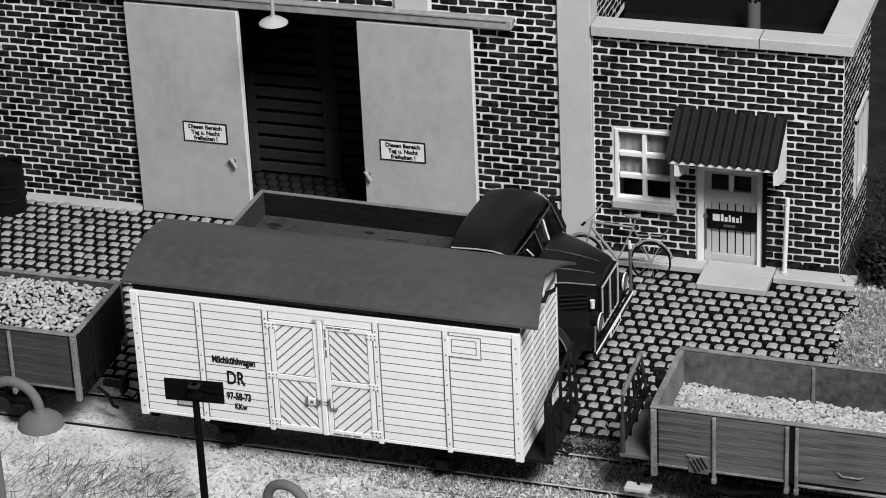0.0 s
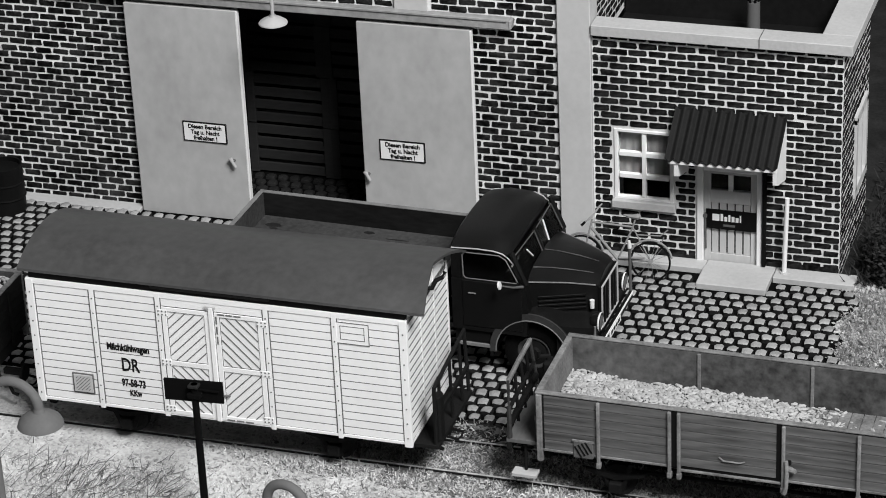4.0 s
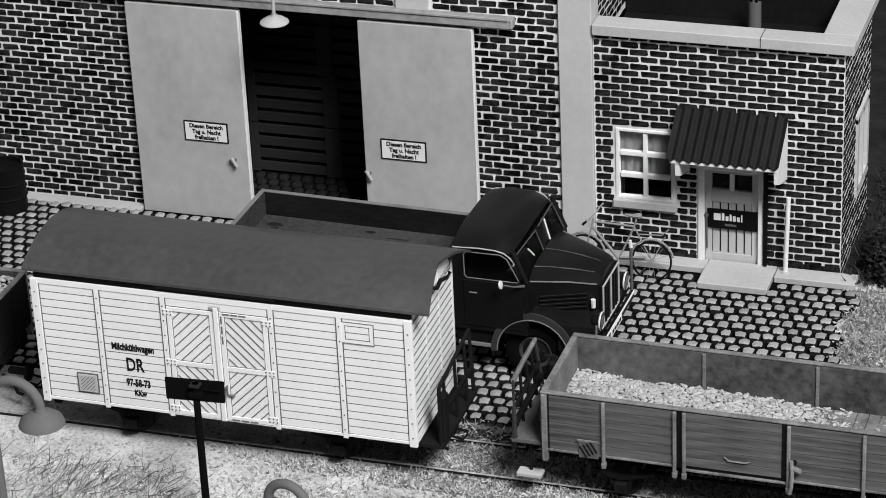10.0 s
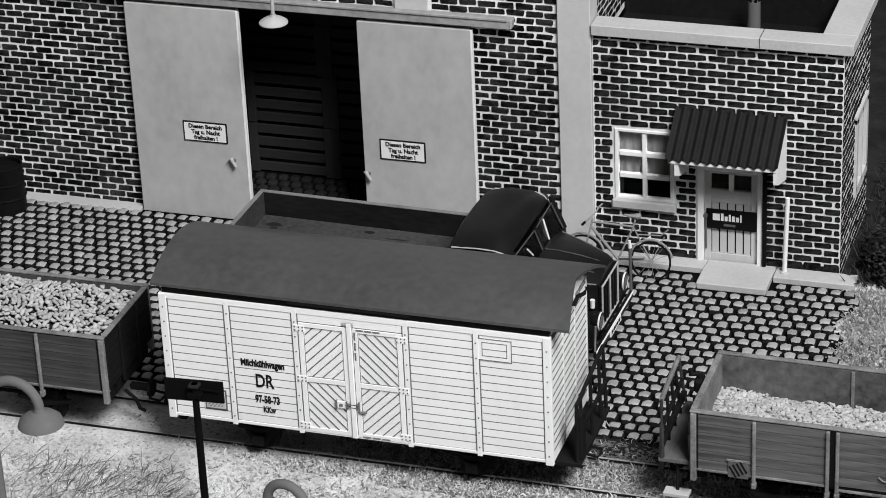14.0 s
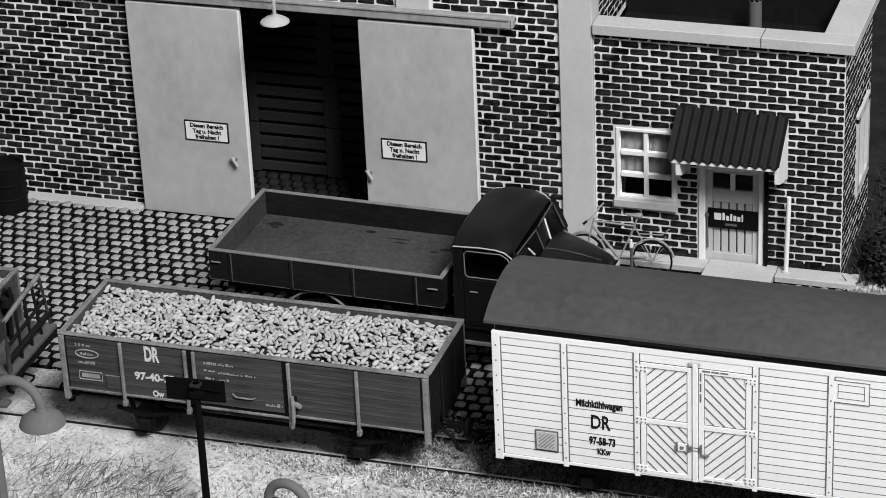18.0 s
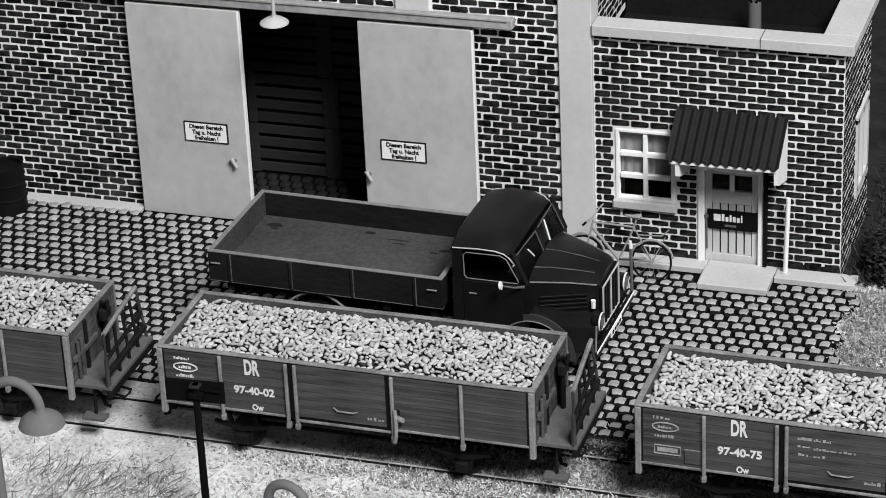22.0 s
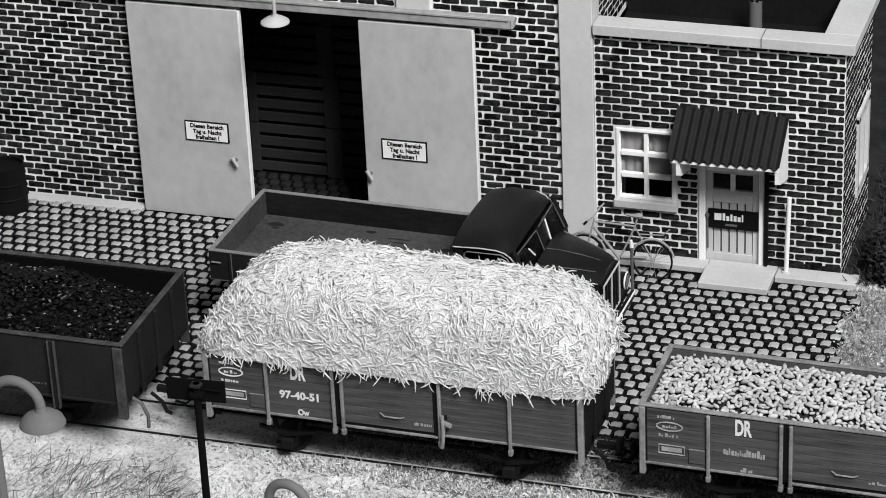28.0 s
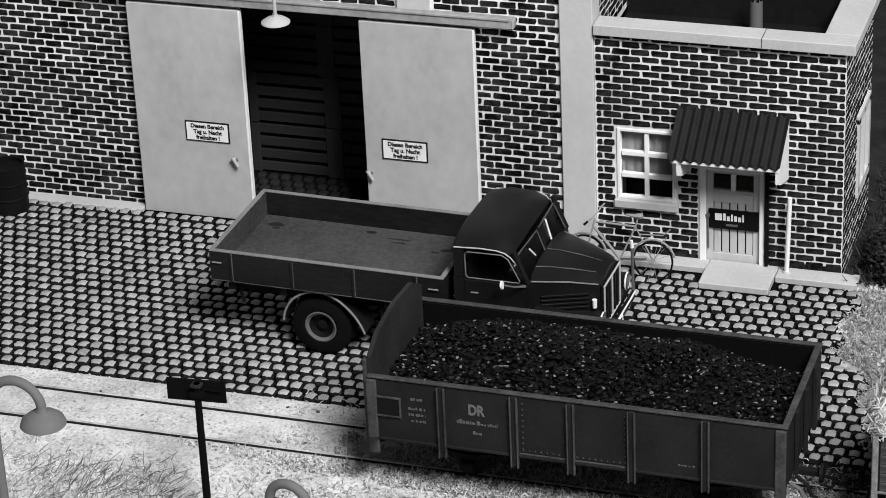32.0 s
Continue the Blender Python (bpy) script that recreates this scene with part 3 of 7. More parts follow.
    part("pipe", rod(bmesh.new(), (0, 0, 0), (0, 0, 6.2), 1.15, 1.1, 20), M_LAMP, v, smooth=True)
    part("foot_flange", rod(bmesh.new(), (0, 0, 0), (0, 0, 0.5), 1.7, 1.4, 20), M_LAMP, v, smooth=True)
    cap = bmesh.new()
    for k in range(6):
        a = k * math.pi / 3
        rod(cap, (0.8 * math.cos(a), 0.8 * math.sin(a), 6.0), (1.3 * math.cos(a), 1.3 * math.sin(a), 8.5), 0.25, 0.1, 6)
    part("cowl", cap, M_BLACK, v)
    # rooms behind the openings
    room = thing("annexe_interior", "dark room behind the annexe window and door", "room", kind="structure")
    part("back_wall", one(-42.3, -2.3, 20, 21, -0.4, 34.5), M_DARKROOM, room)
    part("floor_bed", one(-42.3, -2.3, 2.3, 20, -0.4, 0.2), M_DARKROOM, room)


annexe()


def front_window():
    x0, x1, z0, z1 = WINDOW
    w = thing("window_front", "white six-pane wooden window with pale curtains and a stone sill", "window", kind="structure")
    part("sill", one(x0 - 0.4, x1 + 0.5, -1.1, 0.6, z0 - 0.75, z0 + 0.75, 0.15), M_STONE, w)
    for a, b, c, d in ((x0, x0 + 0.6, z0 + 0.7, z1), (x1 - 0.6, x1, z0 + 0.7, z1), (x0 + 0.6, x1 - 0.6, z1 - 0.5, z1), (x0 + 0.6, x1 - 0.6, z0 + 0.75, z0 + 1.2)):
        part("window_frame", one(a, b, -0.25, 0.9, c, d, 0.06), M_WHITE, w)
    xm = (x0 + x1) / 2
    part("mullion", one(xm - 0.35, xm + 0.35, -0.1, 0.8, z0 + 1.3, z1 - 0.8, 0.05), M_WHITE, w)
    zs = (z0 + 1.3, z0 + 5.1, z0 + 9.2, z1 - 0.8)
    for k in (1, 2):
        for a, b in ((x0 + 0.8, xm - 0.35), (xm + 0.35, x1 - 0.8)):
            part("glazing_bar", one(a, b, -0.1, 0.8, zs[k] - 0.4, zs[k] + 0.4, 0.05), M_WHITE, w)
    for k in range(3):
        for a, b in ((x0 + 0.8, xm - 0.35), (xm + 0.35, x1 - 0.8)):
            o = part("pane", one(a - 0.1, b + 0.1, 0.45, 0.55, zs[k] + (0.3 if k else -0.1), zs[k + 1] - 0.3), M_GLASS, w)
            o.visible_shadow = False
    c = thing("curtain", "pale net curtain drawn behind the window panes", "curtain")
    bm = bmesh.new()
    secs = []
    for k in range(41):
        x = x0 + 0.5 + k * (x1 - x0 - 1.0) / 40
        y = 1.5 + 0.12 * math.sin(k * 0.9)
        secs.append([(x, y, z0 + 4.2 + 0.25 * math.sin(k * 0.5)), (x, y + 0.15, z0 + 4.2), (x, y + 0.15, z1 - 0.5), (x, y, z1 - 0.5)])
    loft(bm, secs)
    part("cloth", bm, M_CURTAIN, c)


front_window()


def entry():
    x0, x1, z0, z1 = ENTRY
    f = thing("door_frame", "white wooden door frame", "door frame", kind="structure")
    part("jamb", one(x0, x0 + 1.1, -0.4, 1.2, 0.4, z1, 0.08), M_WHITE, f)
    part("jamb", one(x1 - 0.9, x1, -0.4, 1.2, 0.4, z1, 0.08), M_WHITE, f)
    part("head", one(x0 + 1.1, x1 - 0.9, -0.4, 1.2, z1 - 0.8, z1, 0.08), M_WHITE, f)
    d = thing("entry_door", "pale boarded wooden door with two small panes and a black sign", "door", at=(x0 + 1.15, 0.5, 0.45))
    W, Ht = x1 - x0 - 2.1, z1 - 1.3
    part("stile", one(0, 1.1, -0.2, 0.6, 0, Ht, 0.06), M_WOODPALE, d)
    part("stile", one(W - 1.1, W, -0.2, 0.6, 0, Ht, 0.06), M_WOODPALE, d)
    part("bottom_rail", one(1.1, W - 1.1, -0.2, 0.6, 0, 1.6, 0.06), M_WOODPALE, d)
    part("middle_rail", one(1.1, W - 1.1, -0.2, 0.6, 11.2, 13.6, 0.06), M_WOODPALE, d)
    part("top_rail", one(1.1, W - 1.1, -0.2, 0.6, Ht - 0.7, Ht, 0.06), M_WOODPALE, d)
    part("glazing_bar", one(W / 2 - 0.4, W / 2 + 0.4, -0.3, 0.5, 13.6, Ht - 0.7, 0.06), M_WHITE, d)
    for a, b in ((1.1, W / 2 - 0.4), (W / 2 + 0.4, W - 1.1)):
        o = part("pane", one(a, b, 0.1, 0.2, 13.6, Ht - 0.7), M_GLASS, d)
        o.visible_shadow = False
    n = 5
    for k in range(n):
        a = 1.1 + (W - 2.2) * k / n
        part("board", one(a + 0.13, a + (W - 2.2) / n - 0.13, 0.0, 0.5, 1.6, 11.2, 0.07), M_WOODPALE, d)
    part("backing", one(1.1, W - 1.1, 0.45, 0.55, 1.6, 11.2), M_BLACK, d)
    s = part("name_board", one(0.35, W - 0.1, -0.55, -0.2, 6.4, 10.0, 0.05), M_BLACK, d, "black name board with pale lettering")
    # the name is left as plain bars
    bars = bmesh.new()
    x = 1.5
    for wd, ht in ((1.2, 1.25), (0.45, 1.35), (0.5, 0.85), (0.35, 1.25), (0.5, 1.0), (0.5, 0.85), (0.25, 1.35)):
        box(bars, x, x + wd, -0.6, -0.54, 8.0, 8.0 + ht, 0)
        x += wd + 0.2
    part("bar_line", bars, M_WHITE, s)
    part("bar_line", one(3.4, 5.4, -0.6, -0.54, 7.0, 7.4), M_LAMP, s)
    part("knob", rod(bmesh.new(), (0.25, -0.2, 8.8), (0.25, -0.9, 8.8), 0.35, 0.4), M_LAMP, d)
    part("pull_bar", rod(bmesh.new(), (0.25, -0.5, 8.6), (0.35, -0.45, 2.5), 0.16), M_LAMP, d)
    # canopy
    c = thing("door_canopy", "dark corrugated sheet canopy on pale side boards above the door", "canopy")
    y0, zf, zw = -8.6, 23.2, 28.9
    secs = []
    n = 96
    xl, xr = -28.0, -9.1
    for k in range(n + 1):
        x = xl + (xr - xl) * k / n
        h = 0.33 * math.cos(2 * math.pi * k / 8)
        secs.append([(x, -0.1, zw + h), (x, y0, zf + h), (x, y0, zf + h - 0.18), (x, -0.1, zw + h - 0.18)])
    part("corrugated_roof", loft(bmesh.new(), secs), M_CANOPY, c)
    slope = (zw - zf) / (-y0)
    for sx in (-26.2, -9.6):
        poly = [(-0.05, 17.4), (-0.05, zw - 0.6), (y0 + 0.4, zf - 0.35), (y0 + 0.6, zf - 3.2), (-6.4, zf - 3.9)]
        bm = bmesh.new()
        a = [bm.verts.new((sx - 0.35, y, z)) for y, z in poly]
        b = [bm.verts.new((sx + 0.35, y, z)) for y, z in poly]
        bm.faces.new(a)
        bm.faces.new(b[::-1])
        for i in range(5):
            bm.faces.new((a[i], b[i], b[(i + 1) % 5], a[(i + 1) % 5]))
        part("side_board", bm, M_WHITE, c, "white painted side board")
    part("front_batten", one(xl + 0.5, xr - 0.3, y0 + 0.3, y0 + 0.9, zf - 0.9, zf - 0.35, 0.05), M_WHITE, c)
    # black upright strip added on the wall along the right jamb
    part("wall_post", one(-13.05, -12.45, -0.9, -0.05, 0.9, 22.0, 0.05), M_BLACK, c, "dark strip beside the door")
    # slabs
    k = thing("kerb_strip", "pale stone kerb strip along the annexe foot", "kerb", kind="structure")
    part("kerb_stone", one(-42.2, -22.6, -3.3, -0.02, -0.4, 0.75, 0.12), M_STONE, k)
    part("kerb_stone", one(-10.6, 3.2, -3.9, -0.02, -0.4, 0.75, 0.12), M_STONE, k)
    part("kerb_stone", one(-22.5, -10.7, -2.2, -0.02, -0.4, 0.8, 0.1), M_STONE, k)
    st = solid("door_step", one(-22.7, -10.75, -9.0, -2.25, -0.3, 0.95, 0.15), M_STONE, "flat pale concrete step before the door", "step")
    po = thing("marker_post", "thin white painted post by the annexe wall", "post", at=(-9.0, -1.9, 0.7))
    part("shaft", rod(bmesh.new(), (0, 0, 0), (0.4, -0.1, 14.2), 0.4, 0.38, 12), M_WHITE, po)
    part("foot_plate", rod(bmesh.new(), (0, 0, 0), (0, 0, 0.3), 0.8, 0.7, 12), M_STONE, po)


entry()


def wall_lamp():
    l = thing("gate_lamp", "pale enamel goose-neck lamp hanging above the gate", "lamp", at=(-95.9, -8, 41.9))
    m = None
    part("shade", lathe(bmesh.new(), [(0.5, 1.3), (0.6, 0.9), (1.6, 0.5), (2.45, -0.1), (2.5, -0.3), (2.3, -0.25), (1.5, 0.3), (0.0, 0.7)], None, 28), M_LAMPWHITE, l, smooth=True)
    pts = [(0, 0, 1.0), (0, 0, 6.0), (0, 0.8, 9.0), (0, 3.0, 10.5), (0, 5.5, 9.5), (0, 7.9, 9.0)]
    part("neck", tube(bmesh.new(), pts, 0.32), M_LAMPWHITE, l, smooth=True)
    part("bulb", lathe(bmesh.new(), [(0.0, -0.45), (0.5, -0.3), (0.7, 0.1), (0.5, 0.5)], None, 16), M_WHITE, l, smooth=True)


wall_lamp()


def oil_drum():
    d = thing("oil_drum", "black steel oil drum with rolled hoops", "drum", at=(-150.4, -7.4, 0.0))
    r, h = 3.4, 9.3
    part("shell", lathe(bmesh.new(), [(0.0, 0.0), (r, 0.0), (r, h * 0.33), (r + 0.25, h * 0.35), (r, h * 0.37), (r, h * 0.64), (r + 0.25, h * 0.66), (r, h * 0.68), (r, h), (r - 0.35, h), (r - 0.35, h - 0.8)], None, 32), M_BLACK, d, smooth=True)
    part("lid", lathe(bmesh.new(), [(0.0, h - 0.8), (r - 0.35, h - 0.8), (r - 0.3, h - 1.1), (0, h - 1.1)], None, 32), M_BLACK, d)


oil_drum()


# ---- bicycle ----
def bicycle():
    b = thing("bicycle", "pale grey gents bicycle leaning against the annexe wall", "bicycle", at=(-30.7, -8.4, 0.0))
    lean = pose(0, 0, 0, -9, 0, 0)
    R = 3.5

    def wheel(x):
        bm = bmesh.new()
        bmesh.ops.transform(lathe(bm, [(R - 0.3, -0.14), (R, -0.14), (R, 0.14), (R - 0.3, 0.14), (R - 0.3, -0.14)], None, 40), matrix=lean @ Matrix.Translation((x, 0, R)) @ pose(0, 0, 0, 90, 0, 0), verts=bm.verts)
        w = part("wheel", bm, M_BLACK, b)
        sp = bmesh.new()
        for k in range(14):
            a = k * math.pi / 7
            rod(sp, (x, 0, R), (x + (R - 0.2) * math.cos(a), 0, R + (R - 0.2) * math.sin(a)), 0.035, 0.035, 4)
        rod(sp, (x, -0.4, R), (x, 0.4, R), 0.35)
        bmesh.ops.transform(sp, matrix=lean, verts=sp.verts)
        part("spokes", sp, M_BIKE, w)
        mg = bmesh.new()
        pts = [(x + (R + 0.3) * math.cos(a), 0, R + (R + 0.3) * math.sin(a)) for a in np.linspace(0.25, 2.9, 14)]
        tube(mg, pts, 0.2, 6)
        bmesh.ops.transform(mg, matrix=lean, verts=mg.verts)
        part("mudguard", mg, M_BIKE, w)

    def bar(name, pts, r, mat_=M_BIKE):
        bm = tube(bmesh.new(), pts, [0.72 * q for q in r] if isinstance(r, list) else 0.72 * r, 6)
        bmesh.ops.transform(bm, matrix=lean, verts=bm.verts)
        part(name, bm, mat_, b)

    wheel(0.0)
    wheel(-11.9)
    bar("frame_tube", [(-10.4, 0, 9.5), (-3.2, 0, 9.3)], 0.26)
    bar("frame_tube", [(-10.4, 0, 8.5), (-5.7, 0, 3.3)], 0.36)
    bar("frame_tube", [(-5.7, 0, 3.3), (-3.2, 0, 9.3), (-2.9, 0, 10.6)], 0.22)
    bar("frame_tube", [(0, 0, 3.6), (-3.2, 0, 9.2)], 0.18)
    bar("frame_tube", [(0, 0, 3.6), (-5.7, 0, 3.3)], 0.22)
    bar("fork", [(-11.9, 0, 3.7), (-11.2, 0, 5.8), (-10.3, 0, 10.0)], 0.26)
    bar("handlebar", [(-11.2, -2.6, 9.9), (-10.4, -2.2, 10.6), (-9.7, -0.6, 11.4), (-9.4, 0.6, 12.0), (-9.2, 2.0, 12.2)], 0.2)
    bar("grip", [(-11.5, -2.8, 9.6), (-10.9, -2.5, 10.2)], 0.32, M_BLACK)
    bar("saddle", [(-4.9, 0, 11.3), (-3.6, 0, 11.15), (-2.5, 0, 11.2), (-2.0, 0, 11.3)], [0.2, 0.45, 0.75, 0.6])
    bar("rack", [(-2.6, 0, 8.0), (1.6, 0, 8.2), (2.8, 0, 9.4)], 0.16)
    bar("rack_stay", [(0.2, 0, 3.75), (2.2, 0, 8.0)], 0.13)
    bar("crank", [(-5.7, -0.5, 3.3), (-6.2, -0.6, 1.9)], 0.2)
    bar("chain_guard", [(-5.4, -0.3, 3.7), (-1.0, -0.3, 4.1)], 0.3)


bicycle()


# ---- truck ----
def blot(x, y, w, h, z):
    """A thin uneven spill on a floor at height z, w by h."""
    bm = bmesh.new()
    rim = [((1 + 0.3 * noise.noise((x + math.cos(a) * 1.3, y + math.sin(a) * 1.3, 4))) * 0.5, a) for a in np.linspace(0, 2 * math.pi, 25)[:-1]]
    low, top = [[bm.verts.new((x + w / 2 + w * q * k * math.cos(a), y + h / 2 + h * q * k * math.sin(a), zz)) for q, a in rim] for k, zz in ((1.0, z - 0.02), (0.9, z + 0.02))]
    bm.faces.new(top)
    for i in range(24):
        bm.faces.new((low[i], low[(i + 1) % 24], top[(i + 1) % 24], top[i]))
    return bm


def truck():
    t = thing("flatbed_truck", "dark long-nosed flatbed truck with an empty drop-side bed", "truck", at=(-76.6, -34.8, 0.0), turn=-1.8)
    R = 5.2
    HB = 11.6
    # bed
    bed = part("bed_floor", one(-18.0, 21.6, -HB + 0.3, HB - 0.3, 12.0, 13.0, 0.1), M_TRUCKBED, t)
    for x, y, w_, h_ in ((5.3, 7.4, 4.0, 0.45), (6.2, 6.2, 3.2, 0.35), (-16.2, 6.9, 3.0, 1.7), (-15.0, 6.2, 1.6, 0.8), (15.2, 5.2, 2.6, 1.1), (1.0, 8.4, 2.0, 1.2), (13.8, 4.4, 1.8, 0.6)):
        part("oil_stain", blot(x, y, w_, h_, 13.0), M_STAIN, bed, "dark oily stain")
    for s in (-1, 1):
        y0, y1 = (-HB, -HB + 0.7) if s < 0 else (HB - 0.7, HB)
        w = part("drop_side", one(-18.3, 21.9, y0, y1, 12.1, 17.2, 0.08), M_TRUCKSIDE, t)
        part("top_edge", one(-18.3, 21.9, y0 - 0.05, y1 + 0.05, 17.2, 17.42, 0.05), M_EDGE, w, "bright worn top edge")
        part("bottom_edge", one(-18.3, 21.9, y0 - 0.06, y1 + 0.06, 12.0, 12.12, 0.03), M_WORN, w, "scuffed lower edge")
        for x in (-14.6, -4.0, 6.6, 17.2):
            yy = y0 - 0.2 if s < 0 else y1
            part("stake", one(x - 0.22, x + 0.22, yy, yy + 0.2, 12.0, 17.1, 0.05), M_TRUCKSIDE, w)
            part("stake_edge", one(x + 0.22, x + 0.33, yy, yy + 0.2, 12.3, 17.1), M_WORN, w)
        for x in (-17.0, 20.2):
            yy = y0 - 0.35 if s < 0 else y1
            part("latch", one(x - 0.85, x + 0.85, yy, yy + 0.3, 15.24, 15.44, 0.05), M_EDGE, w)
    for x in (-18.3, 21.2):
        e = part("end_board", one(x, x + 0.7, -HB + 0.7, HB - 0.7, 12.1, 17.2, 0.08), M_TRUCKSIDE, t)
        # paler sheet puts the light on the inner end board into colour
        part("inner_lining", one(x + 0.72 if x < 0 else x - 0.08, x + 0.8 if x < 0 else x - 0.02, -HB + 0.75, HB - 0.75, 13.05, 17.1), M_TRUCKBED, e)
        part("top_edge", one(x - 0.05, x + 0.75, -HB + 0.7, HB - 0.7, 17.2, 17.45, 0.05), M_EDGE, e, "bright worn top edge")
    # chassis
    for y in (-4.5, 4.5):
        part("chassis_beam", one(-17, 46, y - 0.7, y + 0.7, 7.2, 9.2, 0.1), M_UNDER, t)
    for x in (-15, -6, 3, 12, 20):
        part("cross_beam", one(x - 0.6, x + 0.6, -10.8, 10.8, 10.2, 12.0), M_UNDER, t)
    part("long_beam", one(-17.5, 21, -5.5, -4.0, 9.2, 10.2), M_UNDER, t)
    part("long_beam", one(-17.5, 21, 4.0, 5.5, 9.2, 10.2), M_UNDER, t)
    for x in (-13.2,):
        part("tail_bracket", tube(bmesh.new(), [(x, -9.5, 12), (x - 0.8, -9.8, 9.5), (x - 0.5, -9.5, 7.5)], 0.3, 6), M_UNDER, t)
    part("tail_bracket", tube(bmesh.new(), [(-10.5, -9.5, 12), (-12.6, -9.6, 9.2)], 0.3, 6), M_UNDER, t)
    part("tool_box", one(10, 18, -9.8, -5.5, 5.6, 9.8, 0.3), M_UNDER, t)
    part("spare_tank", one(10, 18, 5.5, 9.8, 5.6, 9.8, 0.3), M_UNDER, t)
    part("rear_axle", rod(bmesh.new(), (0, -8, R), (0, 8, R), 0.9), M_UNDER, t)
    part("front_axle", rod(bmesh.new(), (36.4, -8, R), (36.4, 8, R), 0.6), M_UNDER, t)

    def wheel(x, s, dual):
        m = Matrix.Translation((x, s * (10.6 if dual else 9.7), R)) @ pose(0, 0, 0, 90 if s < 0 else -90, 0, 0)
        w = -4.4 if dual else -2.5
        prof = [(2.5, -0.5), (2.9, 0.0), (4.3, 0.15), (5.0, -0.2), (5.2, -0.9), (5.2, w + 0.9), (5.0, w + 0.2), (2.5, w)]
        wh = part("wheel", lathe(bmesh.new(), prof, m, 40), M_RUBBER, t, "black rubber tyre on a dark disc", smooth=True)
        part("rim", lathe(bmesh.new(), [(2.1, -0.25), (2.55, 0.12), (2.75, 0.05), (2.55, -0.3)], m, 40), M_RIM if dual else M_GUARD, wh, "dull rim ring", smooth=True)
        if dual:
            disc = [(2.5, -0.3), (2.0, -0.6), (1.7, -1.6), (0.9, -1.7), (0.8, -0.9), (0.0, -0.8)]
        else:
            disc = [(2.5, -0.3), (1.9, -0.1), (1.2, 0.1), (1.0, 0.6), (0.0, 0.7)]
        part("hub", lathe(bmesh.new(), disc, m, 32), M_TRUCK, wh, smooth=True)

    for s in (-1, 1):
        wheel(0, s, True)
        wheel(36.4, s, False)
        # rear mudguard
        secs = []
        for a in np.linspace(-0.05, math.pi * 0.98, 22):
            c_, s_ = math.cos(a), math.sin(a)
            r0, r1 = 6.0, 6.35
            flare = 1.5 * max(0.0, (0.9 - a) / 0.95) ** 1.4
            y0, y1 = s * 10.9, s * 6.3
            secs.append([((r0 + flare) * c_, y0, R + 0.25 + r0 * s_), ((r1 + flare) * c_, y0, R + 0.25 + r1 * s_), ((r1 + flare) * c_, y1, R + 0.25 + r1 * s_), ((r0 + flare) * c_, y1, R + 0.25 + r0 * s_)])
        g = part("rear_mudguard", loft(bmesh.new(), secs), M_TRUCK, t, smooth=True)
        rim = [((6.25 + 1.5 * max(0.0, (0.9 - a) / 0.95) ** 1.4) * math.cos(a), s * 10.95, R + 0.25 + 6.25 * math.sin(a)) for a in np.linspace(-0.05, math.pi * 0.98, 24)]
        part("guard_edge", tube(bmesh.new(), rim, 0.2, 6), M_EDGE, g, "bright worn mudguard edge")
        # front mudguard
        secs = []
        for a in np.linspace(-0.15, math.pi + 0.2, 22):
            c_, s_ = math.cos(a), math.sin(a)
            k = 6.5
            y0, y1 = s * 10.9, s * 5.2
            secs.append([(36.4 + k * c_, y0, R + 0.4 + k * s_ * 0.98), (36.4 + (k + 0.5) * c_, y0, R + 0.4 + (k + 0.5) * s_), (36.4 + (k + 0.5) * c_, y1, R + 1.0 + (k + 0.8) * s_), (36.4 + k * c_, y1, R + 1.0 + k * s_)])
        part("front_mudguard", loft(bmesh.new(), secs), M_TRUCK, t, smooth=True)
        lip = []
        for a in np.linspace(-0.05, math.pi + 0.05, 26):
            c_, s_ = math.cos(a), math.sin(a)
            lip.append([(36.4 + 5.9 * c_, s * 10.95, R + 0.3 + 6.0 * s_), (36.4 + 7.0 * c_, s * 10.95, R + 0.4 + 7.15 * s_), (36.4 + 7.0 * c_, s * 10.6, R + 0.4 + 7.15 * s_), (36.4 + 5.9 * c_, s * 10.6, R + 0.3 + 6.0 * s_)])
        # paler lip and bright lower line: light on the arch painted in
        gl = part("guard_lip", loft(bmesh.new(), lip), M_GUARD, t, "front mudguard lip with the light on it put into a paler paint", smooth=True)
        part("lip_edge", tube(bmesh.new(), [(36.4 + 5.95 * math.cos(a), s * 10.98, R + 0.3 + 6.05 * math.sin(a)) for a in np.linspace(0.1, math.pi, 20)], 0.12, 5), M_EDGE, gl)
        part("board_edge", one(24.0, 29.6, min(s * 10.95, s * 10.6), max(s * 10.95, s * 10.6), 5.7, 6.35, 0.08), M_EDGE, t)
        part("running_board", one(24.0, 30.0, min(s * 10.6, s * 7.0), max(s * 10.6, s * 7.0), 5.6, 6.3, 0.15), M_TRUCK, t)
        part("cab_step", one(23.6, 29.5, min(s * 10.4, s * 10.0), max(s * 10.4, s * 10.0), 6.3, 9.6, 0.05), M_TRUCK, t)
    # cab: lower body, pillars, roof
    HC = 10.9
    body = [(-0.0, 8.6), (0.0, 17.6), (12.2, 17.6), (12.6, 13.0), (12.2, 8.6)]
    part("cab_body", prism(bmesh.new(), [(23.4 + x, z) for x, z in body], -HC, HC), M_TRUCK, t)
    roof = []
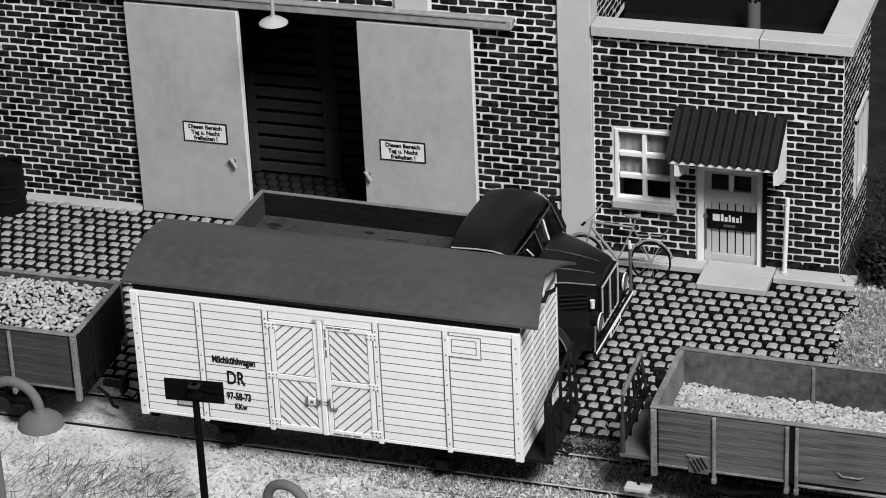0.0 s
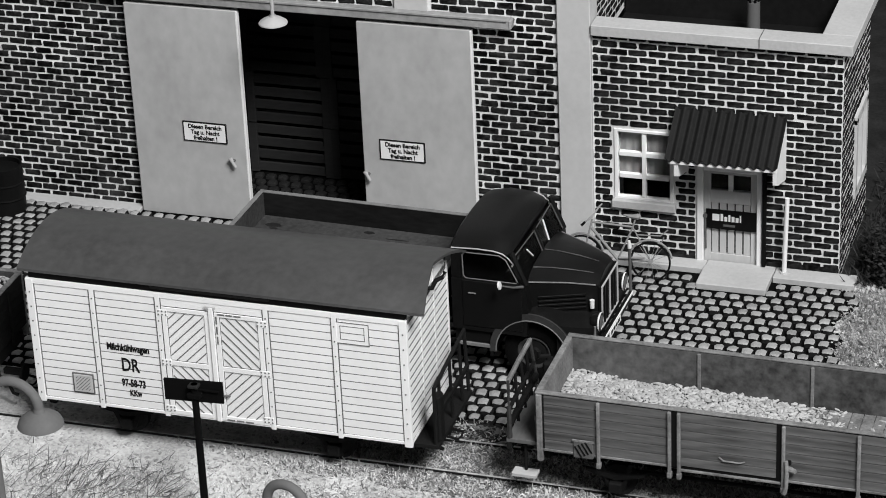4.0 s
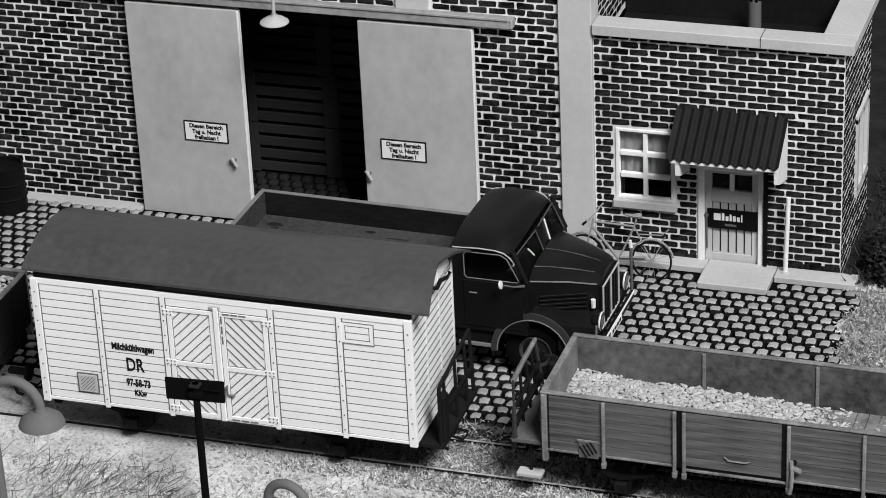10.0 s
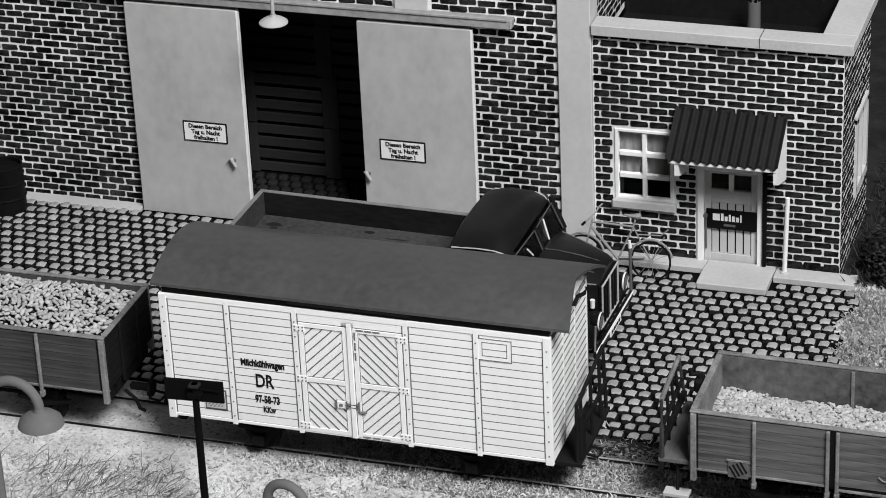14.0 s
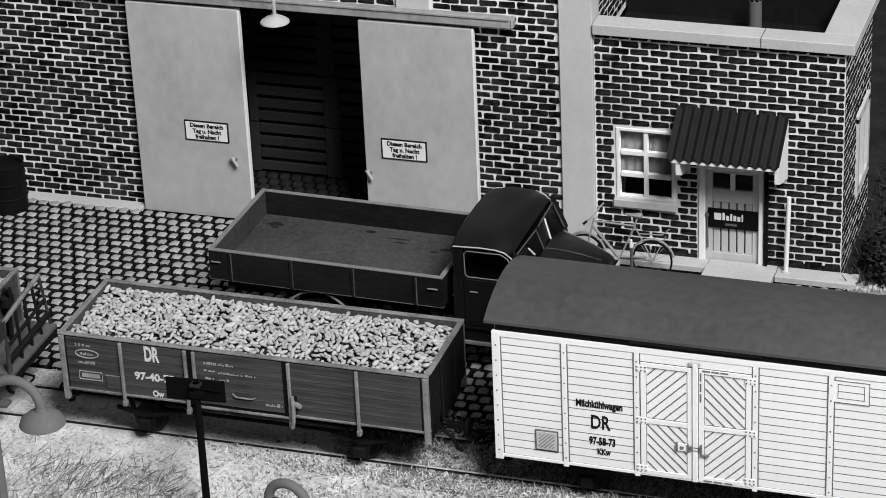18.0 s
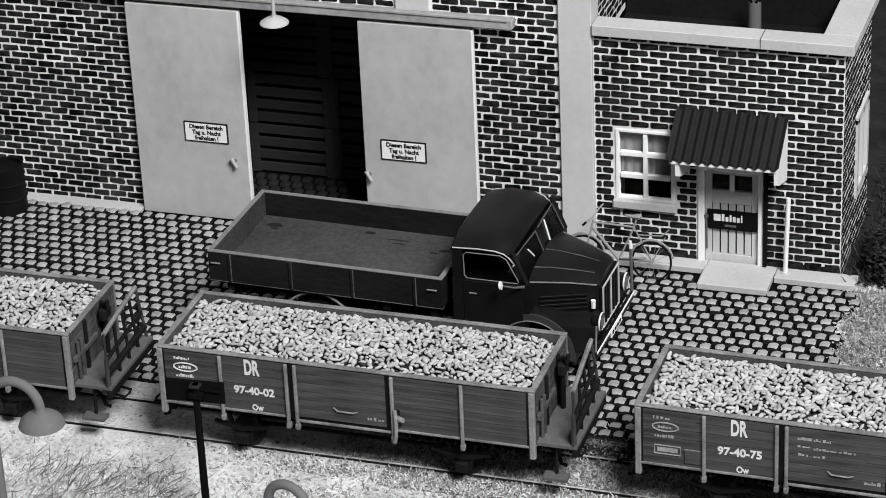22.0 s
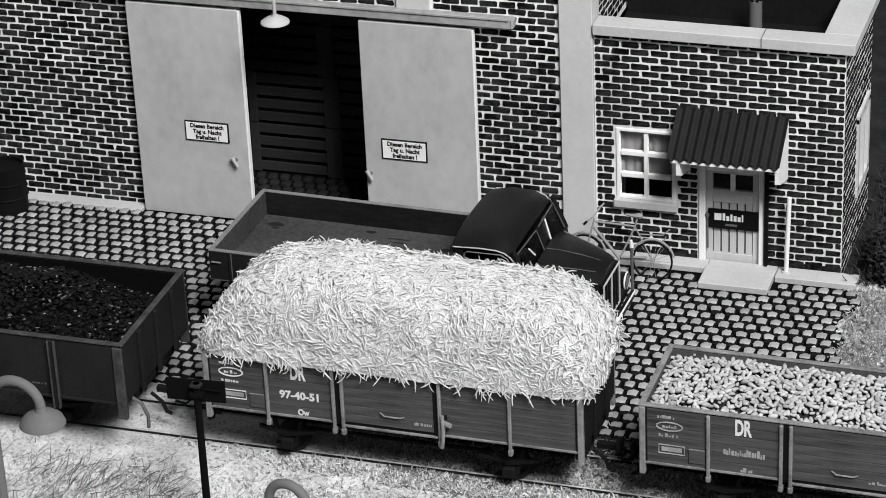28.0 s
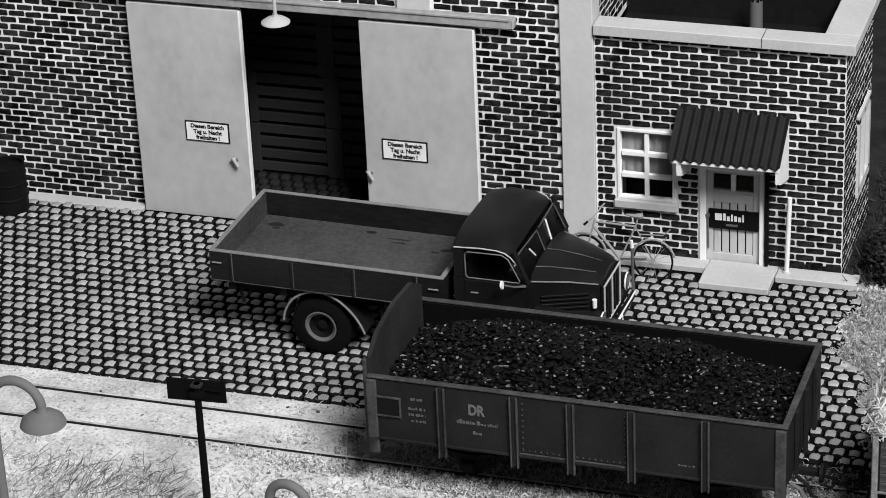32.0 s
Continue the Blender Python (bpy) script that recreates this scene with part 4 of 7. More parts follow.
    for x, zc, w, e in ((22.9, 23.6, HC - 0.5, 0.5), (23.6, 24.5, HC - 0.1, 0.3), (26.5, 25.1, HC, 0.2), (30.3, 25.0, HC - 0.1, 0.2), (32.3, 24.3, HC - 0.5, 0.3), (33.2, 23.2, HC - 1.2, 0.5)):
        sec = []
        for k in range(13):
            u = -1 + k / 6
            sec.append((x, u * w, zc - 1.7 * abs(u) ** 3.0))
        sec += [(x, w * 0.97, 22.5), (x, -w * 0.97, 22.5)]
        roof.append(sec)
    rf = part("cab_roof", loft(bmesh.new(), roof), M_TRUCK, t, smooth=True)
    for s in (-1, 1):
        gut = [(23.6, s * (HC - 0.1), 22.9), (28.0, s * HC, 23.2), (30.6, s * (HC - 0.05), 23.1), (32.0, s * (HC - 0.2), 22.7), (32.9, s * (HC - 0.4), 21.9), (33.5, s * (HC - 0.7), 20.9)]
        part("rain_gutter", tube(bmesh.new(), gut, 0.12, 6), M_LAMPWHITE, rf, "bright worn rain gutter")
        yy = s * (HC - 0.2)
        part("rear_pillar", one(23.4, 25.1, min(yy, yy - s * 0.6), max(yy, yy - s * 0.6), 17.6, 22.9, 0.1), M_TRUCK, t)
        part("front_pillar", tube(bmesh.new(), [(35.6, s * (HC - 0.6), 17.5), (33.3, s * (HC - 0.7), 22.9)], 0.42, 8), M_TRUCK, t)
        d = part("door", one(25.2, 35.0, min(s * (HC + 0.12), s * (HC - 0.1)), max(s * (HC + 0.12), s * (HC - 0.1)), 9.4, 17.5, 0.08), M_TRUCK, t)
        part("handle", one(26.2, 27.5, min(s * (HC + 0.3), s * HC), max(s * (HC + 0.3), s * HC), 15.25, 15.45, 0.04), M_EDGE, d)
        wf = [(25.9, s * (HC + 0.1), 17.9), (25.5, s * (HC + 0.1), 18.4), (25.4, s * (HC + 0.05), 21.9), (25.9, s * (HC + 0.05), 22.4), (31.4, s * (HC - 0.1), 22.4), (32.5, s * (HC - 0.1), 21.8), (34.4, s * HC, 18.2), (34.2, s * HC, 17.9), (25.9, s * (HC + 0.1), 17.9)]
        part("window_trim", tube(bmesh.new(), wf, 0.09, 5), M_EDGE, d, "thin bright window trim")
        o = part("side_glass", prism(bmesh.new(), [(25.5, 17.7), (25.5, 22.4), (32.6, 22.4), (34.7, 17.7)], s * (HC - 0.25) - 0.05, s * (HC - 0.25) + 0.05), M_CABGLASS, d)
        o.visible_shadow = False
        mi = part("mirror_arm", tube(bmesh.new(), [(35.3, s * HC, 17.5), (34.0, s * (HC + 1.2), 17.8), (32.6, s * (HC + 2.2), 18.4)], [0.24, 0.15, 0.13], 6), M_RIM, t)
        part("mirror", lathe(bmesh.new(), [(0, 0.15), (0.66, 0.12), (0.7, -0.1), (0, -0.15)], Matrix.Translation((32.2, s * (HC + 2.3), 18.5)) @ pose(0, 0, 0, 0, 80, 0), 16), M_CHROME, mi)
    part("rear_wall", one(23.4, 23.9, -HC + 0.4, HC - 0.4, 17.6, 22.4), M_TRUCK, t)
    # split windscreen
    for s in (-1, 1):
        bm = bmesh.new()
        a = [(35.5, s * 0.3, 17.6), (35.4, s * (HC - 0.9), 17.6), (33.5, s * (HC - 1.0), 22.0), (33.9, s * 0.3, 22.0)]
        bm.faces.new([bm.verts.new(q) for q in a])
        r = bmesh.ops.extrude_face_region(bm, geom=bm.faces[:])
        bmesh.ops.translate(bm, vec=(-0.1, 0, 0), verts=[v for v in r["geom"] if isinstance(v, bmesh.types.BMVert)])
        o = part("windscreen_pane", bm, M_CABGLASS, t)
        o.visible_shadow = False
        wt = [(35.6, s * 0.4, 17.7), (33.95, s * 0.4, 22.0), (33.6, s * (HC - 1.2), 22.0), (35.5, s * (HC - 1.1), 17.7)]
        part("windscreen_trim", tube(bmesh.new(), wt, 0.1, 5), M_RIM, t, "thin windscreen trim")
        part("wiper", tube(bmesh.new(), [(35.1, 3.6, 18.6), (34.0, 4.0, 21.9)] if s > 0 else [(34.9, -4.2, 19.6), (34.3, -5.4, 21.2)], 0.15, 5), M_CHROME, t)
    part("centre_post", tube(bmesh.new(), [(35.7, 0, 17.5), (33.9, 0, 22.3)], 0.3, 6), M_TRUCK, t)
    part("seat_bench", one(25, 28, -9, 9, 12, 17.4, 0.6), M_BLACK, t)
    part("dashboard", one(33, 35.3, -9.5, 9.5, 14, 17.3, 0.4), M_BLACK, t)
    part("steering_wheel", tube(bmesh.new(), [(31.5 + 0.8 * math.cos(a), -5 + 1.9 * math.sin(a), 17.8 + 0.9 * math.cos(a)) for a in np.linspace(0, 6.28, 18)], 0.16, 5), M_EDGE, t)
    # bonnet
    secs = []
    BONNET = ((35.2, 9.0, 18.7, 17.5), (37.6, 8.0, 18.7, 17.3), (41.2, 6.5, 18.3, 16.9), (44.4, 5.1, 17.7, 16.4), (45.7, 4.3, 16.9, 15.7))
    for x, w, zt, zs in BONNET:
        top = [(x, u * w, zs + (zt - zs) * (1 - abs(u) ** 2.2)) for u in (-1, -0.75, -0.5, -0.25, 0, 0.25, 0.5, 0.75, 1)]
        secs.append([(x, -w - 0.15, 9.3)] + top + [(x, w + 0.15, 9.3)])
    bon = part("bonnet", loft(bmesh.new(), secs), M_TRUCK, t, smooth=True)
    for s in (-1, 1):
        part("bonnet_strip", tube(bmesh.new(), [(35.6, s * 9.0, 17.4), (41.2, s * 6.65, 16.85), (45.3, s * 4.75, 16.0)], 0.12, 5), M_EDGE, bon, "bright strip along the bonnet edge")
        # pressed creases that follow the bonnet's crown
        crease = []
        for x, w, zt, zs in BONNET:
            u = -0.62 if s < 0 else 0.0
            crease.append((x + 0.1, u * w, zs + (zt - zs) * (1 - abs(u) ** 2.2) + 0.06))
        part("bonnet_crease", tube(bmesh.new(), crease[:-1], 0.09, 5), M_WORN, bon)
        for k in range(4):
            z = 14.6 - k * 0.75
            part("louvre", one(36.6, 44.2, -0.22, 0.22, z - 0.22, z + 0.16, 0.06, Matrix.Translation((40.4, s * 6.95, 0)) @ pose(0, 0, 0, 0, 0, -22.5 * s) @ Matrix.Translation((-40.4, 0, 0))), M_BLACK, bon)
        # wing front with headlamp
        wing = part("wing_front", loft(bmesh.new(), [[(40.5, s * 10.6, 6.5), (40.5, s * 5.0, 6.5), (40.5, s * 5.0, 12.0), (40.5, s * 10.4, 11.0)], [(44.0, s * 10.2, 6.6), (44.0, s * 4.6, 6.6), (44.0, s * 4.6, 11.6), (44.0, s * 9.8, 10.8)], [(46.0, s * 9.2, 7.2), (46.0, s * 4.3, 7.2), (46.0, s * 4.3, 11.2), (46.0, s * 8.6, 10.4)]]), M_TRUCK, t, smooth=True)
        hl = part("headlamp", lathe(bmesh.new(), [(0.0, -1.6), (1.1, -1.2), (1.5, 0.0), (1.5, 0.3), (1.25, 0.35)], Matrix.Translation((46.5, s * 7.0, 10.8)) @ pose(0, 0, 0, 0, 90, 0), 20), M_TRUCK, t, smooth=True)
        part("headlamp_ring", lathe(bmesh.new(), [(1.35, 0.2), (1.5, 0.28), (1.55, 0.15), (1.5, 0.0)], Matrix.Translation((46.5, s * 7.0, 10.8)) @ pose(0, 0, 0, 0, 90, 0), 20), M_CHROME, hl, "bright headlamp ring")
        part("headlamp_glass", lathe(bmesh.new(), [(0.0, 0.4), (0.8, 0.32), (1.3, 0.2)], Matrix.Translation((46.5, s * 7.0, 10.8)) @ pose(0, 0, 0, 0, 90, 0), 20), M_LAMP, hl)
        part("indicator", rod(bmesh.new(), (44.9, s * 5.6, 12.3), (44.9, s * 5.6, 13.7), 0.35, 0.4), M_CHROME, t, "small silver indicator lamp")
    # grille
    gr = part("grille", one(45.5, 46.1, -4.6, 4.6, 8.2, 15.7, 0.15), M_BLACK, t)
    for k in range(7):
        y = -4.35 + k * 1.45
        part("grille_bar", one(46.05, 46.32, y - 0.12, y + 0.12, 8.6, 15.4, 0.04), M_LAMPWHITE if k in (0, 3, 6) else M_TRUCK, gr)
    for z in (8.4, 15.5):
        part("grille_rail", one(46.05, 46.32, -4.5, 4.5, z - 0.12, z + 0.12, 0.04), M_LAMPWHITE, gr)
    part("nose_apron", one(44.6, 46.0, -9.0, 9.0, 6.6, 8.4, 0.3), M_TRUCK, t)
    bp = part("bumper", one(46.3, 46.9, -10.6, 10.6, 5.8, 7.4, 0.2), M_TRUCK, t)
    part("bumper_edge", one(46.85, 47.0, -10.6, 10.6, 6.9, 7.3, 0.04), M_WHITE, bp, "white painted bumper edge")
    for y in (-4.5, 4.5):
        part("bumper_iron", one(44.5, 46.4, y - 0.4, y + 0.4, 6.3, 7.2), M_UNDER, t)
    for s in (-1, 1):
        if s < 0:
            part("marker_rod", rod(bmesh.new(), (46.6, s * 10.4, 7.0), (46.8, s * 10.5, 11.8), 0.18), M_EDGE, t)
        else:
            mr = part("marker_rod", tube(bmesh.new(), [(46.6, 10.5, 6.6), (46.5, 10.8, 9.0), (46.4, 10.9, 15.0)], [0.3, 0.24, 0.28], 8), M_RIM, t, "thick scuffed marker rod with a bright tip")
            part("rod_tip", rod(bmesh.new(), (46.4, 10.9, 14.9), (46.3, 10.9, 16.2), 0.34, 0.25), M_CHROME, mr)
    pl = part("number_plate", one(46.9, 47.05, -3.0, 3.0, 5.85, 6.85), M_SIGN, t, "white plate with plain dark bars")
    for k in range(4):
        part("bar_line", one(47.04, 47.1, -2.5 + k * 1.3, -1.6 + k * 1.3, 6.15, 6.75), M_INK, pl)


truck()


# ---- rolling stock: local x along the train, z above the rail heads ----
TRAIN = []           # (thing, offset of its middle, axle distance to its middle)
WHEELSETS = []       # (part, local x, owner's offset)


def running_gear(w, half, axle, beam=7.6, low=3.0):
    for s in (-1, 1):
        part("sole_bar", one(-half, half, s * 5.6 - 0.5, s * 5.6 + 0.5, beam - 2.0, beam, 0.1), M_UNDER, w)
    for x in (-half + 0.6, half - 0.6):
        part("headstock", one(x - 0.6, x + 0.6, -7.6, 7.6, beam - 2.2, beam, 0.15), M_UNDER, w)
    for x in (-axle, axle):
        a = part("wheelset", rod(bmesh.new(), (0, -5.6, 0), (0, 5.6, 0), 0.45, None, 8), M_UNDER, w)
        a.matrix_basis = pose(x * MM, 0, 2.6 * MM)
        for s in (-1, 1):
            m = Matrix.Translation((0, s * 4.3, 0)) @ pose(0, 0, 0, 90, 0, 0)
            part("wheel", lathe(bmesh.new(), [(0, 0.4), (1.9, 0.35), (2.0, 0.55), (2.6, 0.5), (2.6, -0.5), (0, -0.4)], m, 24), M_RUST, a, smooth=True)
        WHEELSETS.append((a, x, w))
        for s in (-1, 1):
            g = part("axle_guard", prism(bmesh.new(), [(x - 2.6, beam - 2), (x - 1.1, 1.5), (x + 1.1, 1.5), (x + 2.6, beam - 2), (x + 1.9, beam - 2), (x + 0.8, 2.6), (x - 0.8, 2.6), (x - 1.9, beam - 2)], s * 6.6 - 0.2, s * 6.6 + 0.2), M_UNDER, w)
            part("axle_box", one(x - 1.0, x + 1.0, s * 7.0 - 0.7, s * 7.0 + 0.7, 1.8, 3.6, 0.2), M_UNDER, g)
            part("leaf_spring", prism(bmesh.new(), [(x - 4.5, 4.9), (x, 3.8), (x + 4.5, 4.9), (x + 4.5, 5.3), (x, 4.7), (x - 4.5, 5.3)], s * 6.8 - 0.3, s * 6.8 + 0.3), M_UNDER, g)
    for s in (-1, 1):
        x = s * half
        c = part("coupler", one(min(x, x + s * 3.2), max(x, x + s * 3.2), -0.5, 0.5, 4.6, 5.6, 0.1), M_UNDER, w)
        part("coupler_plate", rod(bmesh.new(), (x + s * 3.2, 0, 5.1), (x + s * 3.7, 0, 5.1), 1.5, 1.4, 14), M_UNDER, c)
        part("coupler_loop", tube(bmesh.new(), [(x + s * 3.4, -1.2, 3.9), (x + s * 5.2, -1.2, 3.6), (x + s * 5.4, 0, 3.6), (x + s * 5.2, 1.2, 3.6), (x + s * 3.4, 1.2, 3.9)], 0.22, 6), M_UNDER, c)
        part("brake_hose", tube(bmesh.new(), [(x, -2.4, 5.6), (x + s * 1.8, -2.6, 4.4), (x + s * 2.4, -2.5, 2.6), (x + s * 3.2, -2.3, 2.2)], 0.3, 6), M_UNDER, c)
    part("brake_rod", rod(bmesh.new(), (-axle, -3.2, 3.4), (axle, -3.2, 3.4), 0.3), M_UNDER, w)


def platform(w, half, s, material, L=6.1, near=2.9, far=1.9, skew=1.6):
    """End platform with a leaning railing, brake column and crank, on the side s."""
    x0, x1 = s * half, s * (half + L)
    zd = 6.9 + min(near, 2.6)
    d = part("platform_deck", one(min(x0, x1), max(x0, x1), -8.4, 8.4, zd - 0.7, zd, 0.08), material, w, "weathered plank end platform")
    part("platform_beam", one(min(x1, x1 - s * 0.8), max(x1, x1 - s * 0.8), -8.4, 8.4, zd - 2.0, zd - 0.7, 0.1), M_UNDER, w)
    xn, xf = s * (half + L - 0.5), s * (half + L - 0.5 - skew)
    zn, zf = 15.6 + near, 16.2 + far

    def at(u, z):
        """A place on the leaning railing: u across (0 near, 1 far), z its share of the height."""
        x = xn + (xf - xn) * (0.3 + 0.7 * z) * u
        return x, -8.1 + 16.2 * u, zd + z * (zn + (zf - zn) * u - zd)
    r = part("railing", tube(bmesh.new(), [at(0, 0), at(0, 0.99), at(1, 0.99), at(1, 0)], 0.26, 6), M_RAILING, w, "thin dark end railing")
    part("hand_rail", tube(bmesh.new(), [at(0, 1), at(0.5, 1.01), at(1, 1)], 0.38, 6), M_WAGONLIGHT, r, "pale worn hand rail")
    part("mid_rail", tube(bmesh.new(), [at(0, 0.5), at(1, 0.5)], 0.32, 6), M_UNDER, r)
    part("low_rail", tube(bmesh.new(), [at(0, 0.22), at(1, 0.2)], 0.5, 6), M_UNDER, r)
    part("post_sleeve", tube(bmesh.new(), [at(0, 0), at(0, 0.55)], [0.42, 0.34], 6), M_RAILING, r)
    for u in (0.3, 0.55, 0.78):
        part("baluster", tube(bmesh.new(), [at(u, 0), at(u, 1)], 0.26, 6), M_UNDER, r)
    xb = s * (half + 1.2)
    b = part("brake_column", rod(bmesh.new(), (xb, 2.0, zd), (xb, 2.0, zd + 8.6), 0.42), M_UNDER, w, "dark brake column with a crank")
    part("brake_crank", tube(bmesh.new(), [(xb, 2.0, zd + 8.6), (xb + s * 1.2, 1.0, zd + 8.9), (xb + s * 1.2, 1.0, zd + 9.8)], 0.35, 6), M_UNDER, b)
    part("brake_bracket", one(xb - 0.7, xb + 0.7, 0.8, 3.4, zd + 5.8, zd + 8.0, 0.35), M_UNDER, b)
    part("end_crossbar", one(min(x0, x0 + s * 0.6), max(x0, x0 + s * 0.6), -8.2, 0.5, zd + 3.4, zd + 4.3, 0.1), M_WAGON, w)
    for y in (-6.9, -5.6):
        part("ladder_stile", rod(bmesh.new(), (s * (half + 0.5), y, zd), (s * (half + 0.5), y, zd + 6.4), 0.3), M_WAGON, w)
    xs = s * (half + L * 0.45)
    part("step_hanger", rod(bmesh.new(), (xs, -7.6, 3.8), (xs, -7.4, zd - 0.6), 0.25), M_UNDER, w)
    part("foot_step", one(xs - 1.9, xs + 1.9, -9.0, -7.0, 3.4, 4.0, 0.08), M_LAMPWHITE if s < 0 else M_DECK, w, "pale worn foot step")


def text_bars(w, rows, ink, y, seed):
    """Unreadable writing: rows of short uneven strokes, each (x0, x1, z, height)."""
    rr = random.Random(seed)
    for x0, x1, z, h in rows:
        bm = bmesh.new()
        x = x0
        while x < x1:
            d = rr.uniform(0.18, 0.5)
            k = rr.uniform(0.4, 1.0)
            box(bm, x, min(x + d, x1), y - 0.02, y + 0.03, z + rr.uniform(0, 0.1) * h, z + k * h)
            x += d + rr.choice((0.06, 0.1, 0.12, 0.3))
        tagged(part("bar_line", bm, ink, w), kind="stuff")


WAGON_HALF, WAGON_W, WAGON_LOW, WAGON_TOP = 29.6, 9.0, 9.0, 18.4


def open_wagon(label, number, deck, load, faint=False, half=WAGON_HALF):
    w = thing("open_wagon", label, "freight wagon", "open goods wagons")
    H, WY, z0, z1 = half, WAGON_W, WAGON_LOW, WAGON_TOP
    zl = 7.2
    part("floor", one(-H + 0.4, H - 0.4, -WY + 0.5, WY - 0.5, z0 - 0.4, z0 + 0.5), M_INNER, w)
    n = 6
    bh = (z1 - 0.5 - z0) / n
    skin = M_WAGONPALE if load == "part" else M_WAGON
    for s in (-1, 1):
        yo = s * WY

        def slab(x0, x1, a, b, zz0, zz1, bevel=0.0):
            """A block on this side: a and b are depths outwards from the side's face."""
            return one(x0, x1, min(yo + s * a, yo + s * b), max(yo + s * a, yo + s * b), zz0, zz1, bevel)
        side = part("side_wall", slab(-H + 0.2, H - 0.2, -0.75, -0.35, z0 - 0.3, z1 - 0.4), M_INNERPALE if load == "part" else M_INNER, w)
        board = mesh_of(one(-H + 0.3, H - 0.3, -0.22, 0.22, 0.03, bh - 0.04, 0.05), skin, "side_board")
        for k in range(n):
            shared("side_board", board, side, 0, yo - s * 0.18, z0 + k * bh)
        part("top_rim", slab(-H - 0.1, H + 0.1, -0.72, 0.18, z1 - 0.34, z1, 0.1), M_WAGONLIGHT, w, "pale worn top rim")
        for a, b in ((-H, -9.0), (7.9, H)):
            part("bottom_rim", slab(a, b, -0.8, 0.15, z0 - 0.4, z0, 0.06), M_WAGONLIGHT, w)
        door = part("drop_door_edge", slab(-7.4, 7.6, -0.3, 0.22, z0 - 0.85, z0 - 0.5, 0.06), M_WAGONLIGHT, w, "worn lower edge of the drop door")
        part("door_gap", slab(-7.4, 7.6, -0.6, -0.1, z0 - 0.55, z0 - 0.05), M_BLACK, door)
        for x0_, x1_ in ((-8.55, -7.75), (6.7, 7.45)):
            part("door_gap", slab(x0_, x1_, -0.3, 0.07, z0 - 0.3, z1 - 0.4), M_BLACK, door)
        for x in (-19.4, -8.85, -7.45, 7.75, 18.5):
            p = part("side_post", slab(x - 0.27, x + 0.27, 0, 0.5, z0 - 1.4, z1 - 0.5, 0.12), M_WAGONLIGHT, w)
            part("post_foot", slab(x - 0.36, x + 0.36, -0.3, 0.6, z0 - 2.1, z0 - 1.1, 0.14), M_WAGONLIGHT, p)
        for x in (-H + 0.45, H - 0.45):
            part("corner_post", slab(x - 0.45, x + 0.45, -0.6, 0.32, z0 - 2.2, z1 - 0.4, 0.14), M_WAGONLIGHT, w)
            part("corner_strap", slab(x - 0.75 if x > 0 else x + 0.55, x - 0.55 if x > 0 else x + 0.75, 0.0, 0.1, z0, z1 - 0.4), M_UNDER, w)
        la = part("door_latch", tube(bmesh.new(), [(8.2, yo + s * 0.55, z0 + 3.4), (8.4, yo + s * 0.7, z0 + 1.6), (8.3, yo + s * 0.8, z0 - 0.8), (8.0, yo + s * 0.7, z0 - 1.9)], [0.3, 0.34, 0.3, 0.4], 8), M_WAGONLIGHT, w)
        part("latch_knob", rod(bmesh.new(), (8.3, yo + s * 0.3, z0 + 2.0), (9.6, yo + s * 0.9, z0 + 2.1), 0.5, 0.38, 8), M_WAGONLIGHT, la)
        part("latch_shadow", slab(7.9, 8.9, 0.02, 0.25, z0 + 2.6, z0 + 3.4, 0.1), M_UNDER, la)
        part("drop_handle", tube(bmesh.new(), [(-1.6, yo + s * 0.15, zl + 4.2), (-0.9, yo + s * 0.3, zl + 3.75), (1.5, yo + s * 0.3, zl + 3.7), (2.2, yo + s * 0.15, zl + 3.9)], 0.12, 5), M_WAGONLIGHT, w)
    for s in (-1, 1):
        xo = s * H
        # part-load end walls take a pale colour for the light on them
        e = part("end_wall", one(min(xo - s * 0.7, xo - s * 0.3), max(xo - s * 0.7, xo - s * 0.3), -WY + 0.75, WY - 0.75, z0 - 0.3, z1 - 0.5), M_WAGONLIGHT if load == "part" else M_INNER, w)
        board = mesh_of(one(-0.16, 0.16, -WY + 0.4, WY - 0.4, 0.03, bh - 0.04, 0.05), M_WAGON if deck == s else M_UNDER, "end_board")
        for k in range(n):
            shared("end_board", board, e, xo - s * 0.14, 0, z0 + k * bh)
        part("top_rim", one(min(xo - s * 0.75, xo + s * 0.15), max(xo - s * 0.75, xo + s * 0.15), -WY + 0.9, WY - 0.9, z1 - 0.36, z1 - 0.02, 0.1), M_WAGONLIGHT, w, "pale worn top rim")
        for y in (-3.2, 3.2):
            part("end_post", one(min(xo, xo + s * 0.45), max(xo, xo + s * 0.45), y - 0.4, y + 0.4, z0 - 1.0, z1 - 0.6, 0.1), M_UNDER, w)
    running_gear(w, H - 0.4, 17.5, 8.6)
    if deck and load == "part":
        platform(w, H, deck, M_DECK, 4.9, 3.4, 0.7, -1.5)
    elif deck:
        platform(w, H, deck, M_DECK)
    y = -WY - 0.06
    if number:
        ink = M_LETTERDIM if faint else M_LETTER
        seed = 40 + len(TRAIN)
        lettering("lettering", "DR", 3.5, M_LETTER, w, facing(-14.4, y, zl + 9.1), width=0.5)
        if faint:
            text_bars(w, ((-17.2, -11.2, zl + 4.5, 1.3), (-14.7, -13.0, zl + 1.9, 0.9)), ink, y, seed)
        else:
            lettering("lettering", number, 1.75, ink, w, facing(-14.2, y, zl + 5.2), width=1.02)
            lettering("lettering", "Ow", 1.45, ink, w, facing(-13.8, y, zl + 2.4), width=0.8)
